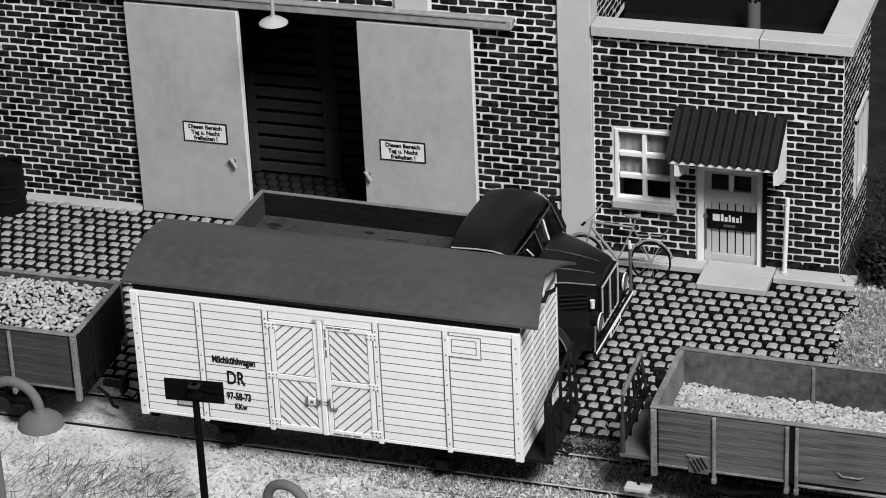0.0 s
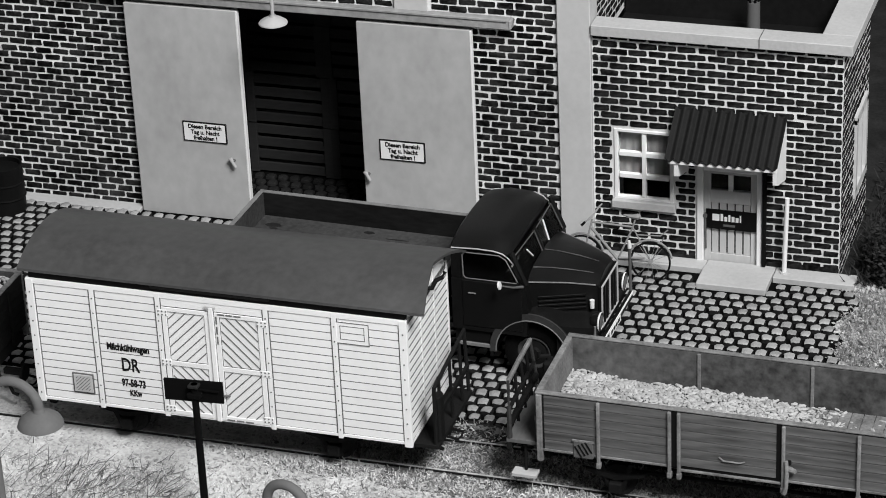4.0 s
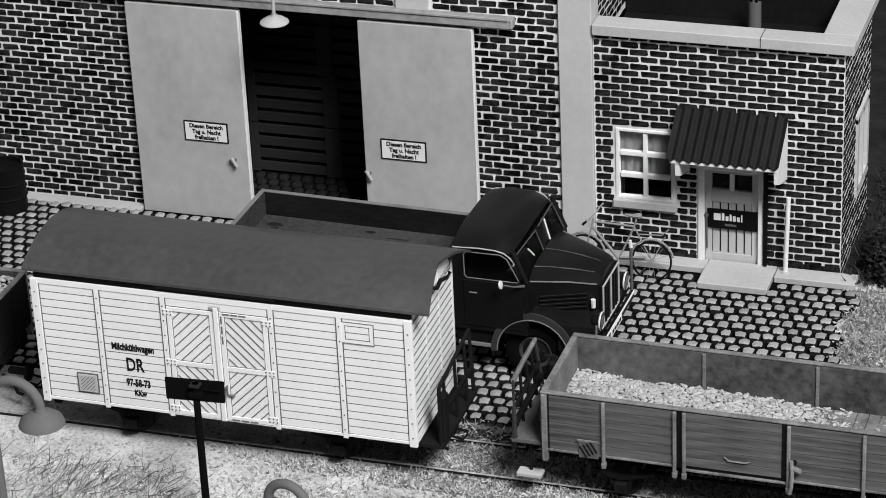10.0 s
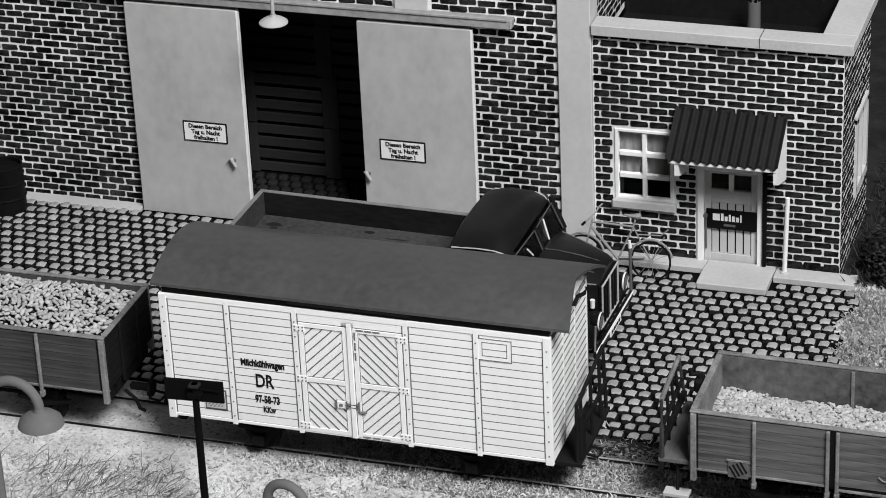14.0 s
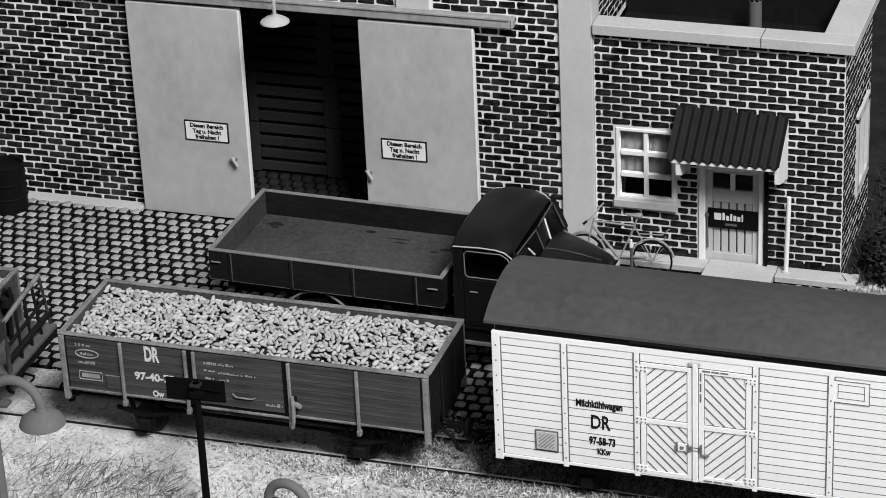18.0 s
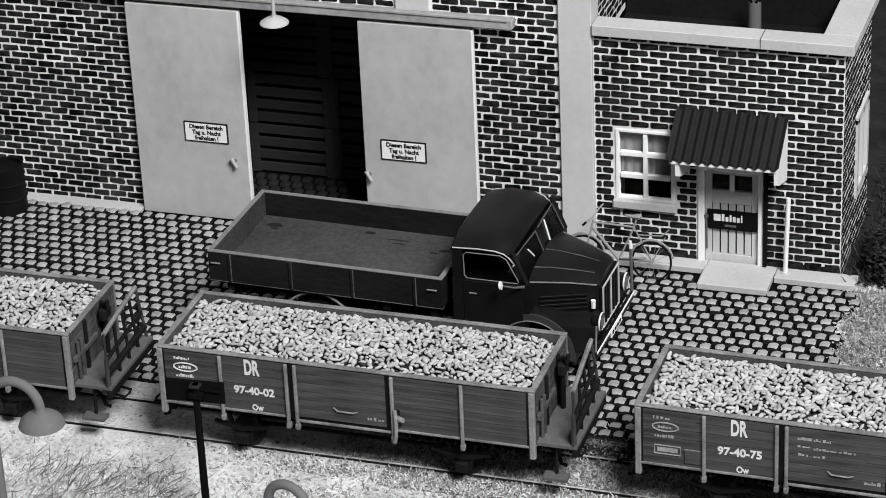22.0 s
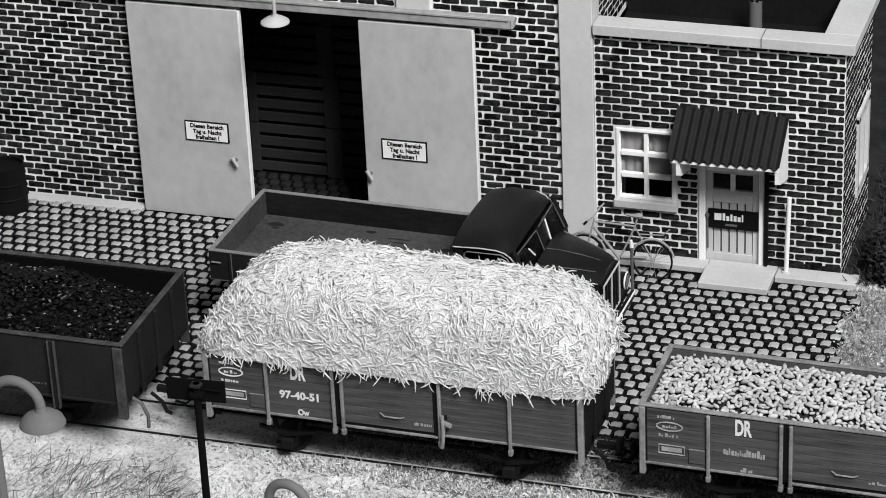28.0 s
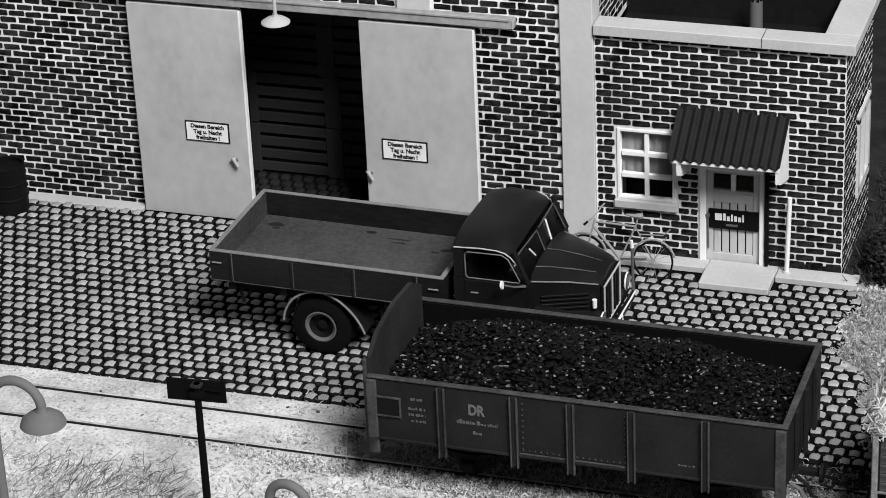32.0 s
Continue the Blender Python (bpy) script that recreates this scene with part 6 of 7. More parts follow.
        for (a, b, c, e) in ((19.5, 24.7, z1 - 5.0, z1 - 4.88), (19.5, 24.7, z1 - 1.52, z1 - 1.4), (19.5, 19.62, z1 - 5, z1 - 1.4), (24.58, 24.7, z1 - 5, z1 - 1.4), (20.2, 24.0, z1 - 4.3, z1 - 4.2), (20.2, 24.0, z1 - 2.1, z1 - 2.0), (20.2, 20.3, z1 - 4.3, z1 - 2.0), (23.9, 24.0, z1 - 4.3, z1 - 2.0), (20.2, 24.0, z1 - 3.2, z1 - 3.1)):
            box(ol, a, b, min(yo + s * 0.05, yo + s * 0.11), max(yo + s * 0.05, yo + s * 0.11), c, e)
        part("outline_gap", ol, M_VANLINE, fl)
        lh = part("label_holder", one(-23.7, -20.6, min(yo, yo + s * 0.3), max(yo, yo + s * 0.3), z0 + 2.2, z0 + 5.2, 0.05), M_STONE, w)
        ht = bmesh.new()
        for k in range(8):
            q = -1.4 + k * 0.4
            d = 1.25 - abs(q) * 0.8
            box(ht, -d * 1.4, d * 1.4, min(yo + s * 0.28, yo + s * 0.33), max(yo + s * 0.28, yo + s * 0.33), q - 0.05, q + 0.05, 0, Matrix.Translation((-22.15, 0, z0 + 3.7)) @ pose(0, 0, 0, 0, -45, 0))
        part("hatch_line", ht, M_LAMP, lh)
        part("holder_edge", one(-23.9, -20.4, min(yo, yo + s * 0.2), max(yo, yo + s * 0.2), z0 + 2.0, z0 + 5.4, 0.04), M_LAMP, lh)
    # ends
    for s in (-1, 1):
        xo = s * H + (0.5 if s > 0 else 0)
        e = part("end_frame", one(min(xo - s * 0.4, xo + s * 0.0), max(xo - s * 0.4, xo + s * 0.0), -WY + 0.5, WY - 0.5, z0, z0 + 0.5), M_VAN, w)
        me = mesh_of(one(-0.15, 0.15, -WY + 0.55, WY - 0.55, 0.1, bh - 0.1), M_VAN, "end_board")
        for k in range(n):
            shared("end_board", me, e, xo - s * 0.2, 0, z0 + 0.5 + k * bh)
        gl = bmesh.new()
        for k in range(1, n + 1):
            box(gl, min(xo - s * 0.15, xo + s * 0.02), max(xo - s * 0.15, xo + s * 0.02), -WY + 0.55, WY - 0.55, z0 + 0.42 + k * bh, z0 + 0.58 + k * bh)
        part("board_gap", gl, M_VANLINE, e)
        gab = [(-WY + 0.6, z1 - 1.0), (-WY + 1.2, z1 + 0.8), (-WY * 0.55, z1 + 2.4), (0, z1 + 3.2), (WY * 0.55, z1 + 2.4), (WY - 1.2, z1 + 0.8), (WY - 0.6, z1 - 1.0)]
        bm = prism(bmesh.new(), gab, -0.15, 0.15)
        bmesh.ops.transform(bm, matrix=Matrix.Translation((xo - s * 0.22, 0, 0)) @ pose(0, 0, 0, 0, 0, 90), verts=bm.verts)
        part("gable", bm, M_VAN, e)
        for y in (-3.2, 3.2):
            part("end_post", one(min(xo - s * 0.2, xo + s * 0.2), max(xo - s * 0.2, xo + s * 0.06), y - 0.22, y + 0.22, z0, z1 + 2.2), M_VAN, w)
            part("post_gap", one(min(xo - s * 0.1, xo + s * 0.02), max(xo - s * 0.1, xo + s * 0.02), y + 0.22, y + 0.36, z0 + 0.5, z1 + 2.0), M_VANLINE, w)
    # lamp iron
    part("lamp_iron", tube(bmesh.new(), [(H + 0.5, -0.6, z1 + 0.6), (H + 1.5, -0.4, z1 + 0.6), (H + 1.9, 0.2, z1 + 1.6), (H + 2.6, 1.2, z1 + 1.7), (H + 2.9, 1.8, z1 + 2.4)], 0.36, 6), M_UNDER, w)
    # arched roof
    secs = []
    for far in (0, 1):
        up, dn = [], []
        for k in range(25):
            u = -1 + k / 12
            a = u * (WY + 0.55)
            x = H + 1.7 + 1.8 * abs(u) if far else -H - 1.0
            zz = z1 + 1.75 + 2.85 * (1 - abs(u) ** 2.1)
            up.append((x, a, zz))
            dn.append((x, a, zz - 0.45))
        secs.append(up + dn[::-1])
    part("roof", loft(bmesh.new(), secs), M_VANROOF, w, "smooth grey arched roof", smooth=True)
    # black band standing in for the dark gap under the roof edge
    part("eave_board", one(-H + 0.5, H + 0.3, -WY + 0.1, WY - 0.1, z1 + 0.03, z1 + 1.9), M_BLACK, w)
    part("door_rail", one(-9.5, 9.5, -WY - 0.45, -WY - 0.05, z1 + 0.75, z1 + 1.35, 0.05), M_UNDER, w)
    running_gear(w, H - 0.4, 17.0, 7.0)
    # lower end platform with a dark railing
    L = 4.2
    part("platform_deck", one(H, H + L, -8.6, 8.6, 6.0, 6.7, 0.08), M_UNDER, w)
    xr = H + L - 0.5
    r = part("railing", tube(bmesh.new(), [(xr, -8.2, 6.7), (xr, -8.2, 16.2), (xr - 0.4, 8.2, 17.2), (xr, 8.2, 6.7)], 0.32, 6), M_UNDER, w)
    for y in (-5.4, 0.0, 5.0):
        part("baluster", rod(bmesh.new(), (xr, y, 6.7), (xr - 0.2, y, 16.6), 0.28), M_UNDER, r)
    part("mid_rail", one(xr - 0.2, xr + 0.2, -8.2, 8.2, 10.6, 11.3), M_UNDER, r)
    part("brake_stand", one(xr - 0.6, xr + 0.6, -7.6, -5.4, 6.7, 14.4, 0.3), M_UNDER, r)
    y = -WY - 0.03
    lettering("lettering", "Milchkühlwagen", 1.6, M_INK, w, facing(-14.2, y, z0 + 10.7), width=0.68)
    lettering("lettering", "DR", 3.2, M_INK, w, facing(-14.1, y, z0 + 7.7), width=0.68, bold=0.015)
    lettering("lettering", "97-58-73", 1.75, M_INK, w, facing(-13.8, y, z0 + 4.6), width=0.62)
    lettering("lettering", "KKw", 1.4, M_INK, w, facing(-13.6, y, z0 + 2.9), width=0.7)
    return w


# offsets of the wagon middles from the rear edge of the van's front, in millimetres
TRAIN.append((open_wagon("grey planked open wagon with a little gravel and an end platform", "", -1, "part", False, 28.75), 79.6 + 28.75))
TRAIN.append((milk_van(), 30.0))
TRAIN.append((open_wagon("grey planked open wagon filled with pale gravel", "97-40-75", 0, "gravel"), -68.7 + 28.65))
TRAIN.append((open_wagon("grey planked open wagon with gravel and an end platform", "97-40-02", 1, "gravel"), -143.1 + 28.75))
TRAIN.append((open_wagon("grey open wagon with gravel, faint lettering and an end platform", "x", 1, "gravel", True), -217.0 + 28.75))
TRAIN.append((open_wagon("grey planked open wagon heaped with straw", "97-40-51", 0, "straw"), -284.6 + 28.75))
TRAIN.append((coal_wagon(), -297.0 - 31.0))


# ---- front edge: sign and lamps ----
def track_sign():
    s = thing("track_sign", "black rectangular sign board seen from behind on a thin post", "sign", at=(-76.9, -96, -0.4))
    part("post", rod(bmesh.new(), (0, 0, 0), (0, 0, 23.4), 0.62, 0.5, 14), M_SIGNBACK, s, smooth=True)
    b = part("board", one(-4.8, 4.1, 0.5, 0.9, 20.1, 23.6, 0.06, pose(0, 0, 0, 0, 0, 4)), M_SIGNBACK, s)
    part("clamp", one(-1.0, 1.0, -0.75, 0.6, 21.2, 22.0, 0.1), M_SIGNBACK, b)
    part("batten", one(0.4, 3.6, 0.3, 0.6, 22.1, 22.4, 0.05), M_SIGNBACK, b)
    part("clamp", one(-0.8, 0.8, -0.75, 0.6, 22.9, 23.4, 0.1), M_RUST, b)


track_sign()


def yard_lamp(x, y, top, turn, label, r=3.8):
    """A post lamp with a goose neck; top is the height of the crown of the neck."""
    l = thing("yard_lamp", label, "street lamp", "yard lamps", at=(x, y, -0.4), turn=turn)
    z = top + 0.4
    part("post", rod(bmesh.new(), (0, 0, 0), (0, 0, z - r + 0.1), 0.85, 0.7, 14), M_LAMP, l, smooth=True)
    pts = [(0, 0, z - r)] + [(r - r * math.cos(a), 0, z - r + r * math.sin(a)) for a in np.linspace(0, math.pi * 0.97, 18)] + [(2 * r, 0, z - r - 0.6)]
    part("neck", tube(bmesh.new(), pts, 0.7, 12), M_LAMP, l, smooth=True)
    m = Matrix.Translation((2 * r, 0, z - r - 0.4)) @ Matrix.Diagonal((0.92, 0.92, 1.0, 1))
    part("shade", lathe(bmesh.new(), [(0.72, 0.5), (0.95, -0.1), (2.2, -0.6), (3.2, -1.35), (3.5, -2.1), (3.25, -2.2), (2.8, -1.6), (1.2, -0.9), (0, -0.8)], m, 32), M_LAMP, l, smooth=True)
    part("bulb", lathe(bmesh.new(), [(0.0, -3.3), (0.8, -3.0), (1.1, -2.2), (0.6, -1.2)], m, 16), M_WHITE, l, smooth=True)


yard_lamp(-96.3, -121.5, 35.7, 0, "grey enamel goose-neck yard lamp on a post")
yard_lamp(-51.7, -119.0, 22.7, 168, "grey enamel goose-neck yard lamp on a post", 3.1)


# ---- plants and scatter ----
def scatter():
    rng = np.random.default_rng(5)
    # pale fibres of the foreground
    n = 48000
    x, y = rng.uniform(-135, 40, n), rng.uniform(-116, -79.5, n)
    z = np.full(n, -0.35)
    v, f = blades(rng, np.stack([x, y, z], -1), 0.75, 0.085, 2.0, None, 0.7)
    raw("pale_ground_cover", v, f, M_GRASS, label="short pale dry grass fibres on the ground", category="grass")
    # dark longer tufts on the left
    n = 420
    x, y = rng.normal(-97, 10, n), rng.normal(-93, 5, n)
    keep = (y < -80) & (y > -112)
    x, y = x[keep], y[keep]
    v, f = blades(rng, np.stack([x, y, np.full(len(x), -0.3)], -1), 3.4, 0.065, 0.4, np.array([0.7, 0.15, 0.55]), 0.2)
    raw("dark_grass_tufts", v, f, M_DARKGRASS, label="longer dark dry grass tufts", category="grass")
    # rough ballast under and between the rails
    pts = []
    for k in range(3000):
        s = rng.uniform(-140, 40)
        lat = rng.uniform(-12.5, 10.5)
        if rng.random() < np.clip((s + 65) / 40, 0.03, 1):
            px_, py_ = on_track(s, lat)
            if abs(abs(lat) - 4.5) > 0.55:
                pts.append((px_, py_, 0.35 - 0.15 * max(0, abs(lat) - 9) + rng.uniform(-0.1, 0.25)))
    v, f = stones(rng, pts, 0.26, 0.5)
    raw("track_ballast", v, f, M_BALLAST, label="mixed grey ballast stones and scatter in the track bed", category="gravel")
    n = 20000
    s = -66 + 108 * rng.beta(1.3, 1.0, n)
    lat = rng.normal(-5, 6, n)
    pts = [(*on_track(a, b), 0.35 - 0.12 * max(0, abs(b) - 8)) for a, b in zip(s, lat) if abs(abs(b) - 4.5) > 0.7 and -19 < b < 12]
    v, f = stones(rng, pts, 0.22, 0.5, 0.7)
    raw("track_scatter", v, f, M_SCATTER, label="mixed pale and dark scatter in the track bed", category="gravel")
    n = 7000
    s = rng.uniform(-75, 40, n)
    lat = rng.normal(-3, 7, n)
    xy = np.array([on_track(a, b) for a, b in zip(s, lat) if abs(abs(b) - 4.5) > 0.7])
    v, f = blades(rng, np.column_stack([xy, np.full(len(xy), 0.2)]), 0.9, 0.08, 1.6, None, 0.9)
    raw("track_weeds", v, f, M_SCATTER, label="grey weeds growing in the track bed", category="weeds")
    # curly scatter on and before the dark stretch of the bed
    n = 42000
    s = -98 + 142 * rng.beta(1.7, 1.0, n)
    lat = rng.uniform(-22, 4.2, n)
    xy = np.array([(*on_track(a, b), 0.36 - 0.1 * max(0, abs(b) - 8)) for a, b in zip(s, lat) if abs(abs(b) - 4.5) > 0.55 and a > (-64 if b > -4.5 else -94 + (-5 - b) * 5 if b > -9.5 else -52 + (-8 - b) * 2)])
    front = (xy[:, 1] < -77.5) & (rng.random(len(xy)) < np.where(xy[:, 1] > -83, 0.55, 0.9))
    for name, places, stuff, say in (("curly_scatter", xy[~front], M_CURLY, "coarse curly grey scatter between the rails"), ("pale_curly_scatter", xy[front], M_PALECURL, "coarse curly pale scatter before the track")):
        v, f = blades(rng, places, 0.85, 0.14, 1.9, None, 1.2)
        raw(name, v, f, stuff, label=say, category="scatter")
    # black grit between the far rail and the paving
    n = 6000
    s = -58 + 100 * rng.beta(1.2, 1.0, n)
    lat = rng.uniform(5.2, 11.6, n)
    v, f = stones(rng, [(*on_track(a, b), 0.34 - 0.1 * max(0, b - 8)) for a, b in zip(s, lat)], 0.3, 0.5, 0.6)
    raw("oily_grit", v, f, M_SOIL, label="black grit behind the track", category="gravel")
    n = 4500
    s = rng.uniform(-140, -45, n)
    lat = rng.uniform(-15, 11, n)
    pts = [(*on_track(a, b), 0.38 - 0.14 * max(0, abs(b) - 9)) for a, b in zip(s, lat) if abs(abs(b) - 4.5) > 0.6]
    v, f = stones(rng, pts, 0.26, 0.5, 0.6)
    raw("fine_sand_scatter", v, f, M_GRAVEL, label="fine pale grit on the track bed", category="gravel")
    # rough grass right of the paving
    n = 16000
    x, y = rng.uniform(3.2, 40, n), rng.uniform(-62, -4, n)
    edge = np.array([paving_rim(q) for q in y])
    keep = x > edge
    x, y = x[keep], y[keep]
    z = -0.35 + np.clip((x - 4) * 0.10, 0, 3.0)
    v, f = blades(rng, np.stack([x, y, z], -1), 1.3, 0.1, 1.6, None, 0.8)
    raw("verge_grass", v, f, M_VERGE, label="rough pale grass verge beside the paving", category="grass")
    xs = np.linspace(0.3, 140, 24)
    ys = np.linspace(-0.5, 329, 30)
    V = [(x, y, 0.35 + min(max(x - 4, 0) * 0.1, 3) + 0.7 * noise.noise((x * 0.2, y * 0.2, 1))) for x in xs for y in ys]
    F = [[i * 30 + j, (i + 1) * 30 + j, (i + 1) * 30 + j + 1, i * 30 + j + 1] for i in range(23) for j in range(29)]
    raw("soil_bed", V, F, M_SOIL, kind="structure", label="dark earth bed beside the annexe", category="soil", smooth=True)
    xs = np.linspace(-42.3, 0.4, 10)
    ys = np.linspace(27.4, 329, 30)
    V = [(x, y, 0.3 + 0.7 * noise.noise((x * 0.2, y * 0.2, 1))) for x in xs for y in ys]
    F = [[i * 30 + j, (i + 1) * 30 + j, (i + 1) * 30 + j + 1, i * 30 + j + 1] for i in range(9) for j in range(29)]
    raw("soil_bed_rear", V, F, M_SOIL, kind="structure", label="dark earth bed behind the annexe", category="soil", smooth=True)
    n = 5000
    x, y = rng.uniform(1.5, 40, n), rng.uniform(-3, 60, n)
    v, f = blades(rng, np.stack([x, y, np.clip((x - 4) * 0.1, -0.1, 3)], -1), 3.4, 0.13, 1.0, None, 0.6)
    raw("undergrowth", v, f, M_BUSH, label="tangled dark undergrowth beside the annexe", category="undergrowth")
    n = 7000
    x, y = rng.uniform(0, 40, n), rng.uniform(-62, -4, n)
    edge = np.array([paving_rim(q) for q in y])
    keep = x > edge + rng.normal(-0.6, 1.1, n)
    pts = [(a, q, max(0.05 if a < e else -1, -0.25 + min(max(a - 4, 0) * 0.1, 3.0))) for a, q, e in zip(x[keep], y[keep], edge[keep])]
    v, f = stones(rng, pts, 0.22, 0.5, 0.6)
    raw("verge_scatter", v, f, M_SCATTER, label="mixed grey scatter along the edge of the paving", category="gravel")
    b = thing("bush", "low dark leafy bush at the annexe corner", "bush", at=(6.5, 4.0, -0.3))
    for k in range(26):
        a, r = rng.uniform(0, 6.28), rng.uniform(2, 8)
        part("twig", tube(bmesh.new(), [(0.4 * math.cos(a), 0.4 * math.sin(a), 0), (r * 0.5 * math.cos(a), r * 0.5 * math.sin(a), 3), (r * math.cos(a) + 2, r * math.sin(a), rng.uniform(4, 8))], [0.3, 0.2, 0.08], 5), M_RUST, b)
    n = 3200
    c = rng.normal(0, 1, (n, 3))
    c /= np.linalg.norm(c, axis=1, keepdims=True)
    c *= rng.uniform(0.5, 1.0, (n, 1))
    c = c * np.array([7, 9, 6.0]) + np.array([3.5, 1, 3.5])
    c = c[c[:, 2] > 0.2]
    v, f = stones(rng, c, 0.3, 0.5, 0.5)
    raw("foliage", v, f, M_BUSH, b, label="small dark clumped leaves")
    k = rng.choice(len(c), 2200)
    v, f = blades(rng, c[k], 1.5, 0.09, 1.2, None, 0.8)
    raw("fine_foliage", v, f, M_BUSH, b, label="fine dark fibrous foliage")
    bk = solid("backdrop", one(-880, 880, 330, 334, -0.3, 500), M_BACK, "plain dark backdrop board behind the yard", "backdrop", "structure")


scatter()


def pale_track_edge():
    """The kerb of small pale stones between paving and track."""
    rng = random.Random(8)
    e = thing("track_edging", "row of small pale edging stones beside the track", "edging", kind="structure")
    me = [mesh_of(one(-w / 2, w / 2, -0.75, 0.75, -0.4, 0.22, 0.15), M_STONE, "edging_stone") for w in (2.0, 2.4, 2.8)]
    x = -140.0
    while x < -60:
        k = rng.randrange(3)
        w = (2.0, 2.4, 2.8)[k]
        shared("edging_stone", me[k], e, x + w / 2, -61.2 + rng.uniform(-0.15, 0.15), rng.uniform(-0.12, 0.0), pose(0, 0, 0, 0, 0, rng.uniform(-5, 5)))
        x += w + 0.25


pale_track_edge()


def paving():
    rng = random.Random(4)
    bm = bmesh.new()
    ys = [-0.05 - k * 1.5 for k in range(41)]
    bm.faces.new([bm.verts.new((-175, ys[-1], -0.28)), *[bm.verts.new((paving_rim(y), y, -0.28)) for y in reversed(ys)], bm.verts.new((-175, ys[0], -0.28))])
    r = bmesh.ops.extrude_face_region(bm, geom=bm.faces[:])
    bmesh.ops.translate(bm, vec=(0, 0, -0.6), verts=[q for q in r["geom"] if isinstance(q, bmesh.types.BMVert)])
    base = solid("paving", bm, M_JOINT, "worn cobbled yard of rounded setts with dark joints", "paving", "structure")
    PX, PY = 2.3, 2.5
    spots = []
    row = 0
    y = -1.4
    while y > -60:
        x = -165 + (PX / 2 if row % 2 else 0)
        while x < 17:
            right = paving_rim(y) - 0.5
            if x < min(right, 16) and not (x > -42.4 and y > -4.3) and not (-23.5 < x < -9.8 and y > -9.9) and not (x < -126 and y > -3.2) and not (x < -62 and y > -2.4):
                spots.append((x + rng.uniform(-0.15, 0.15), y + rng.uniform(-0.15, 0.15)))
            x += PX
        row += 1
        y -= PY
    inside = []
    y = 1.6
    while y < 18:
        x = -113 + (PX / 2 if row % 2 else 0)
        while x < -80:
            inside.append((x, y))
            x += PX
        row += 1
        y += PY
    shapes = []
    for k in range(6):
        # a sett with a domed pale crown and steep flanks in a darker material
        bm = bmesh.new()
        g = {}
        sx, sy, wob = rng.uniform(0.76, 0.88), rng.uniform(0.84, 0.96), rng.uniform(-0.06, 0.06)
        for i in range(8):
            for j in range(8):
                a, b = min(max(-1.4 + i * 0.4, -1), 1), min(max(-1.4 + j * 0.4, -1), 1)
                rim = i in (0, 7) or j in (0, 7)
                q = 1 - 0.14 * (abs(a) * abs(b)) ** 2
                z = -0.25 if rim else 0.58 - 0.3 * (a * a + b * b) / 2 + rng.uniform(-0.07, 0.07)
                k_ = 1.15 if rim else 1.0
                g[i, j] = bm.verts.new((a * sx * q * k_ + wob * b + rng.uniform(-0.05, 0.05), b * sy * q * k_ + rng.uniform(-0.05, 0.05), z))
        for i in range(7):
            for j in range(7):
                f = bm.faces.new((g[i, j], g[i + 1, j], g[i + 1, j + 1], g[i, j + 1]))
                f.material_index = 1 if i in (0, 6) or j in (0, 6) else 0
        shapes.append(bm)
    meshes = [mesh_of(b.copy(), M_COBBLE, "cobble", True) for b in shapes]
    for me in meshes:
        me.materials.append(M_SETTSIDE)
    order = sorted(spots, key=lambda q: math.hypot(q[0] + 12, (q[1] + 28)))
    for x, y in order[:300]:
        k = rng.randrange(6)
        shared("cobble", meshes[k], base, x, y, rng.uniform(-0.08, 0.05), pose(0, 0, 0, rng.uniform(-3, 3), rng.uniform(-3, 3), rng.choice((0, 180)) + rng.uniform(-6, 6)))
    V, F = [], []
    data = []
    for b in shapes:
        b.verts.index_update()
        data.append(([v.co.copy() for v in b.verts], [[v.index for v in f.verts] for f in b.faces]))
        flank = [f.material_index for f in b.faces]
        b.free()
    for x, y in order[300:]:
        vs, fs = data[rng.randrange(6)]
        m = Matrix.Translation((x, y, rng.uniform(-0.08, 0.05) - (0.1 if y > 0 else 0))) @ pose(0, 0, 0, rng.uniform(-3, 3), rng.uniform(-3, 3), rng.choice((0, 180)) + rng.uniform(-6, 6))
        o = len(V)
        V += [(m @ v)[:] for v in vs]
        F += [[i + o for i in f] for f in fs]
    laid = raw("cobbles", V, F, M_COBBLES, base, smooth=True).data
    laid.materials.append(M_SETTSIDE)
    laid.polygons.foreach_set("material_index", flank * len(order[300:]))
    # hall floor setts, coloured dark for the shade inside the gate
    V, F = [], []
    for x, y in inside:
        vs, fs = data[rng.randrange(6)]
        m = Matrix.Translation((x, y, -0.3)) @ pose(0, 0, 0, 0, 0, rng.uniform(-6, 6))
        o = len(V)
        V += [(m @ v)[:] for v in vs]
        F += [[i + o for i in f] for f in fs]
    raw("hall_setts", V, F, M_SETTDARK, base, label="hall floor setts with the hall's shade put into their dark colour")


paving()


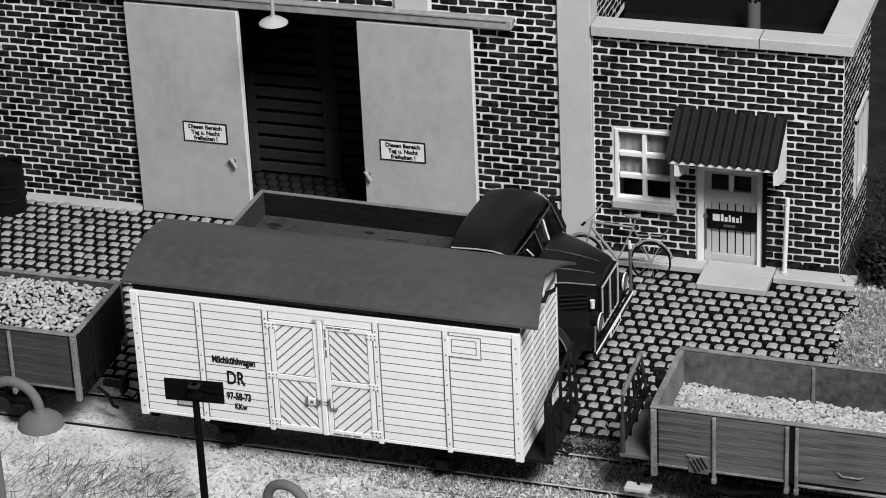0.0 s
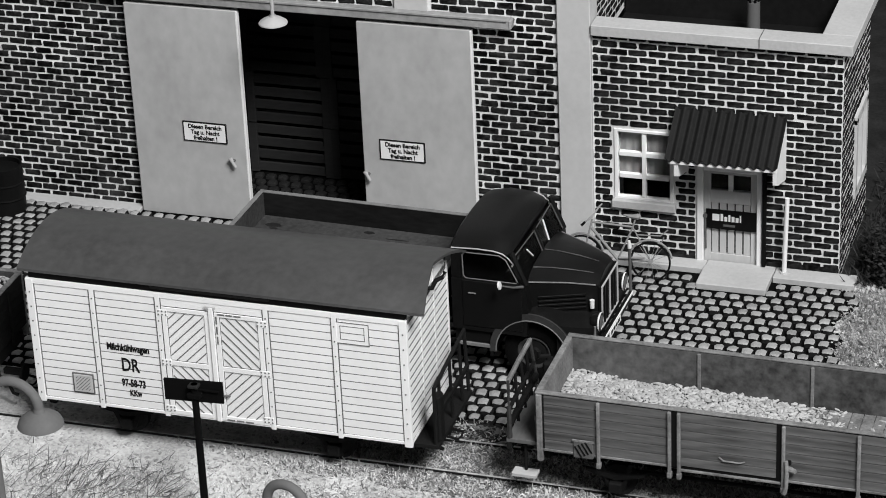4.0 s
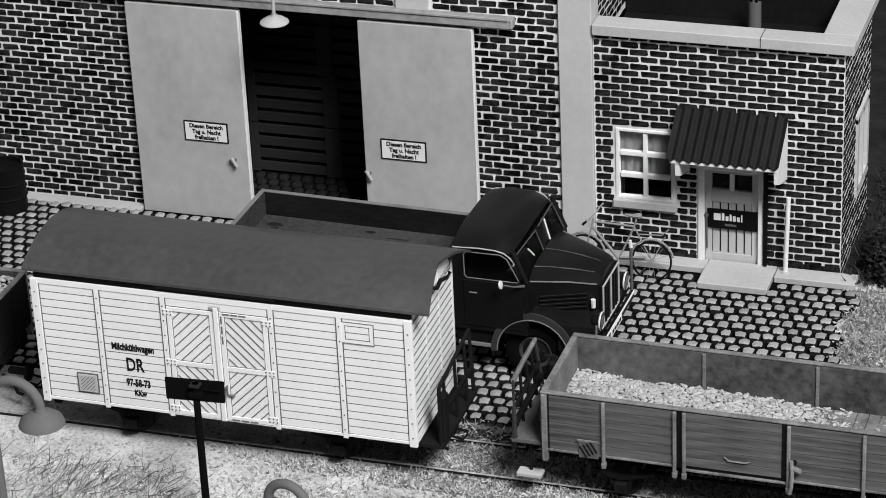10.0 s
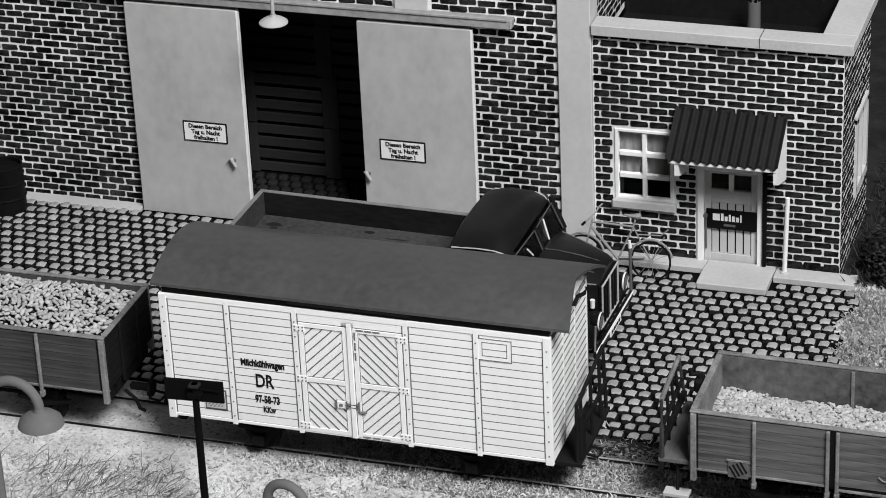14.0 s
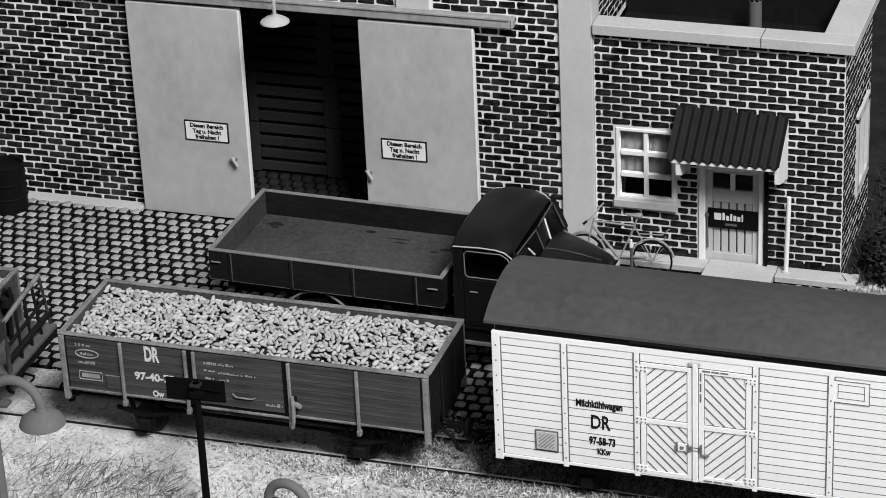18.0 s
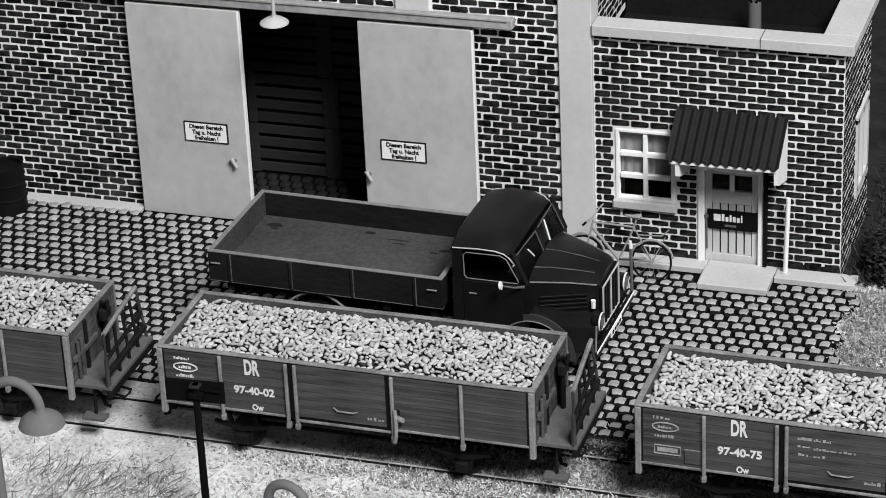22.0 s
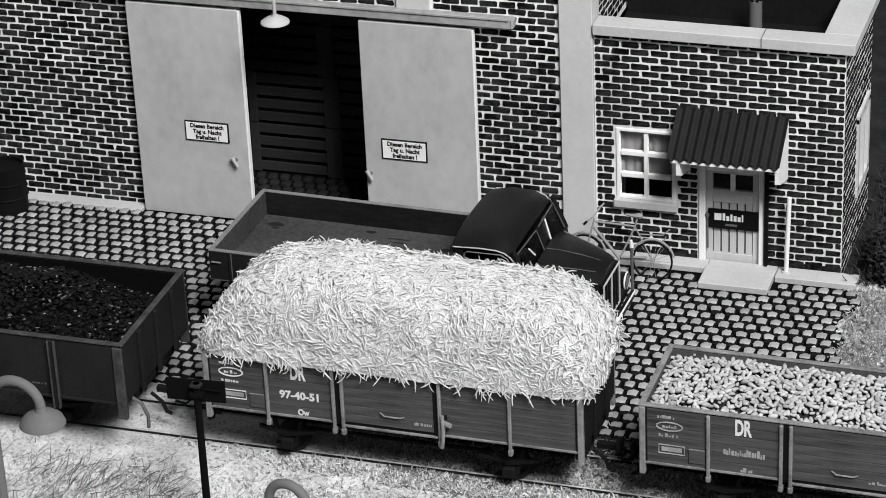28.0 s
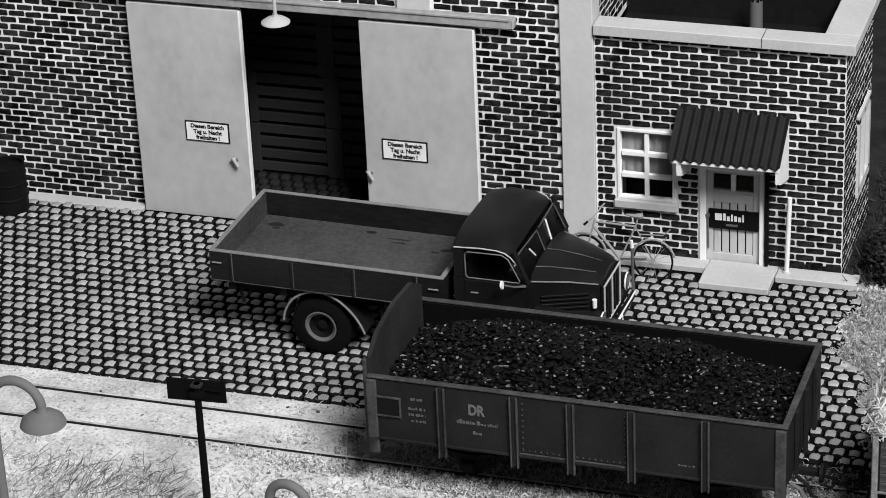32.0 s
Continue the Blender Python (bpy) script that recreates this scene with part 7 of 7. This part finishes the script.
# ---- movement of the train ----
RUN = [(0, -92.0), (0.5, -95.9), (1, -99.3), (1.5, -102.3), (2, -104.7), (2.5, -106.7), (3, -108.2), (3.5, -108.9), (4.5, -109.1), (5.5, -109.1), (8, -109.1), (8.5, -109.0), (9, -108.8), (9.5, -108.7),
       (10, -108.5), (10.5, -107.8), (11, -106.3), (11.5, -104.0), (12, -101.2), (12.5, -98.3), (13, -95.1), (13.5, -91.5), (14, -87.4), (14.5, -83.0), (15.5, -72.6), (16.5, -60.7), (17, -53.1), (17.5, -44.8), (18, -35.8),
       (18.5, -26.0), (19, -15.6), (19.5, -5.0), (20, 6.3), (20.5, 17.9), (21, 29.8), (21.5, 42.2), (22, 54.8), (22.5, 67.3), (23, 79.6), (23.5, 91.7), (24, 104.0), (24.5, 116.4), (25, 128.9), (25.5, 141.3),
       (26.5, 166.1), (27.5, 191.0), (28, 203.5), (28.5, 216.1), (29, 228.8), (29.5, 241.5), (30, 254.2), (30.5, 266.8), (31, 279.6), (31.5, 292.2), (32, 304.7)]


def run_at(t):
    for (a, x), (b, y) in zip(RUN, RUN[1:]):
        if a <= t <= b:
            return x + (y - x) * (t - a) / (b - a)
    return RUN[-1][1]


def wagon_pose(s, half=17.5):
    ax, ay = on_track(s - half)
    bx, by = on_track(s + half)
    return pose((ax + bx) / 2 * MM, (ay + by) / 2 * MM, RAIL_TOP * MM, 0, 0, math.degrees(math.atan2(by - ay, bx - ax)))


def motions():
    for i, (w, off) in enumerate(TRAIN):
        # the leading wagon's coupling slackens as the train is pushed back
        slack = (lambda t: 0.0 if t < 10.0 else min((t - 10.0) * 1.5, 1.2)) if i == 0 else (lambda t: 0.0)
        walk(w, [(t, wagon_pose(s + off + slack(t))) for t, s in RUN])
    times = [k * 0.1 for k in range(321)]
    for a, x, w in WHEELSETS:
        rows, last = [], None
        for t in times:
            turn = run_at(t) / 2.6
            if last is None or abs(turn - last) > 0.4 or t > 31.95:
                rows.append((t, pose(x * MM, 0, 2.6 * MM, 0, math.degrees(turn), 0)))
                last = turn
        walk(a, rows)


motions()
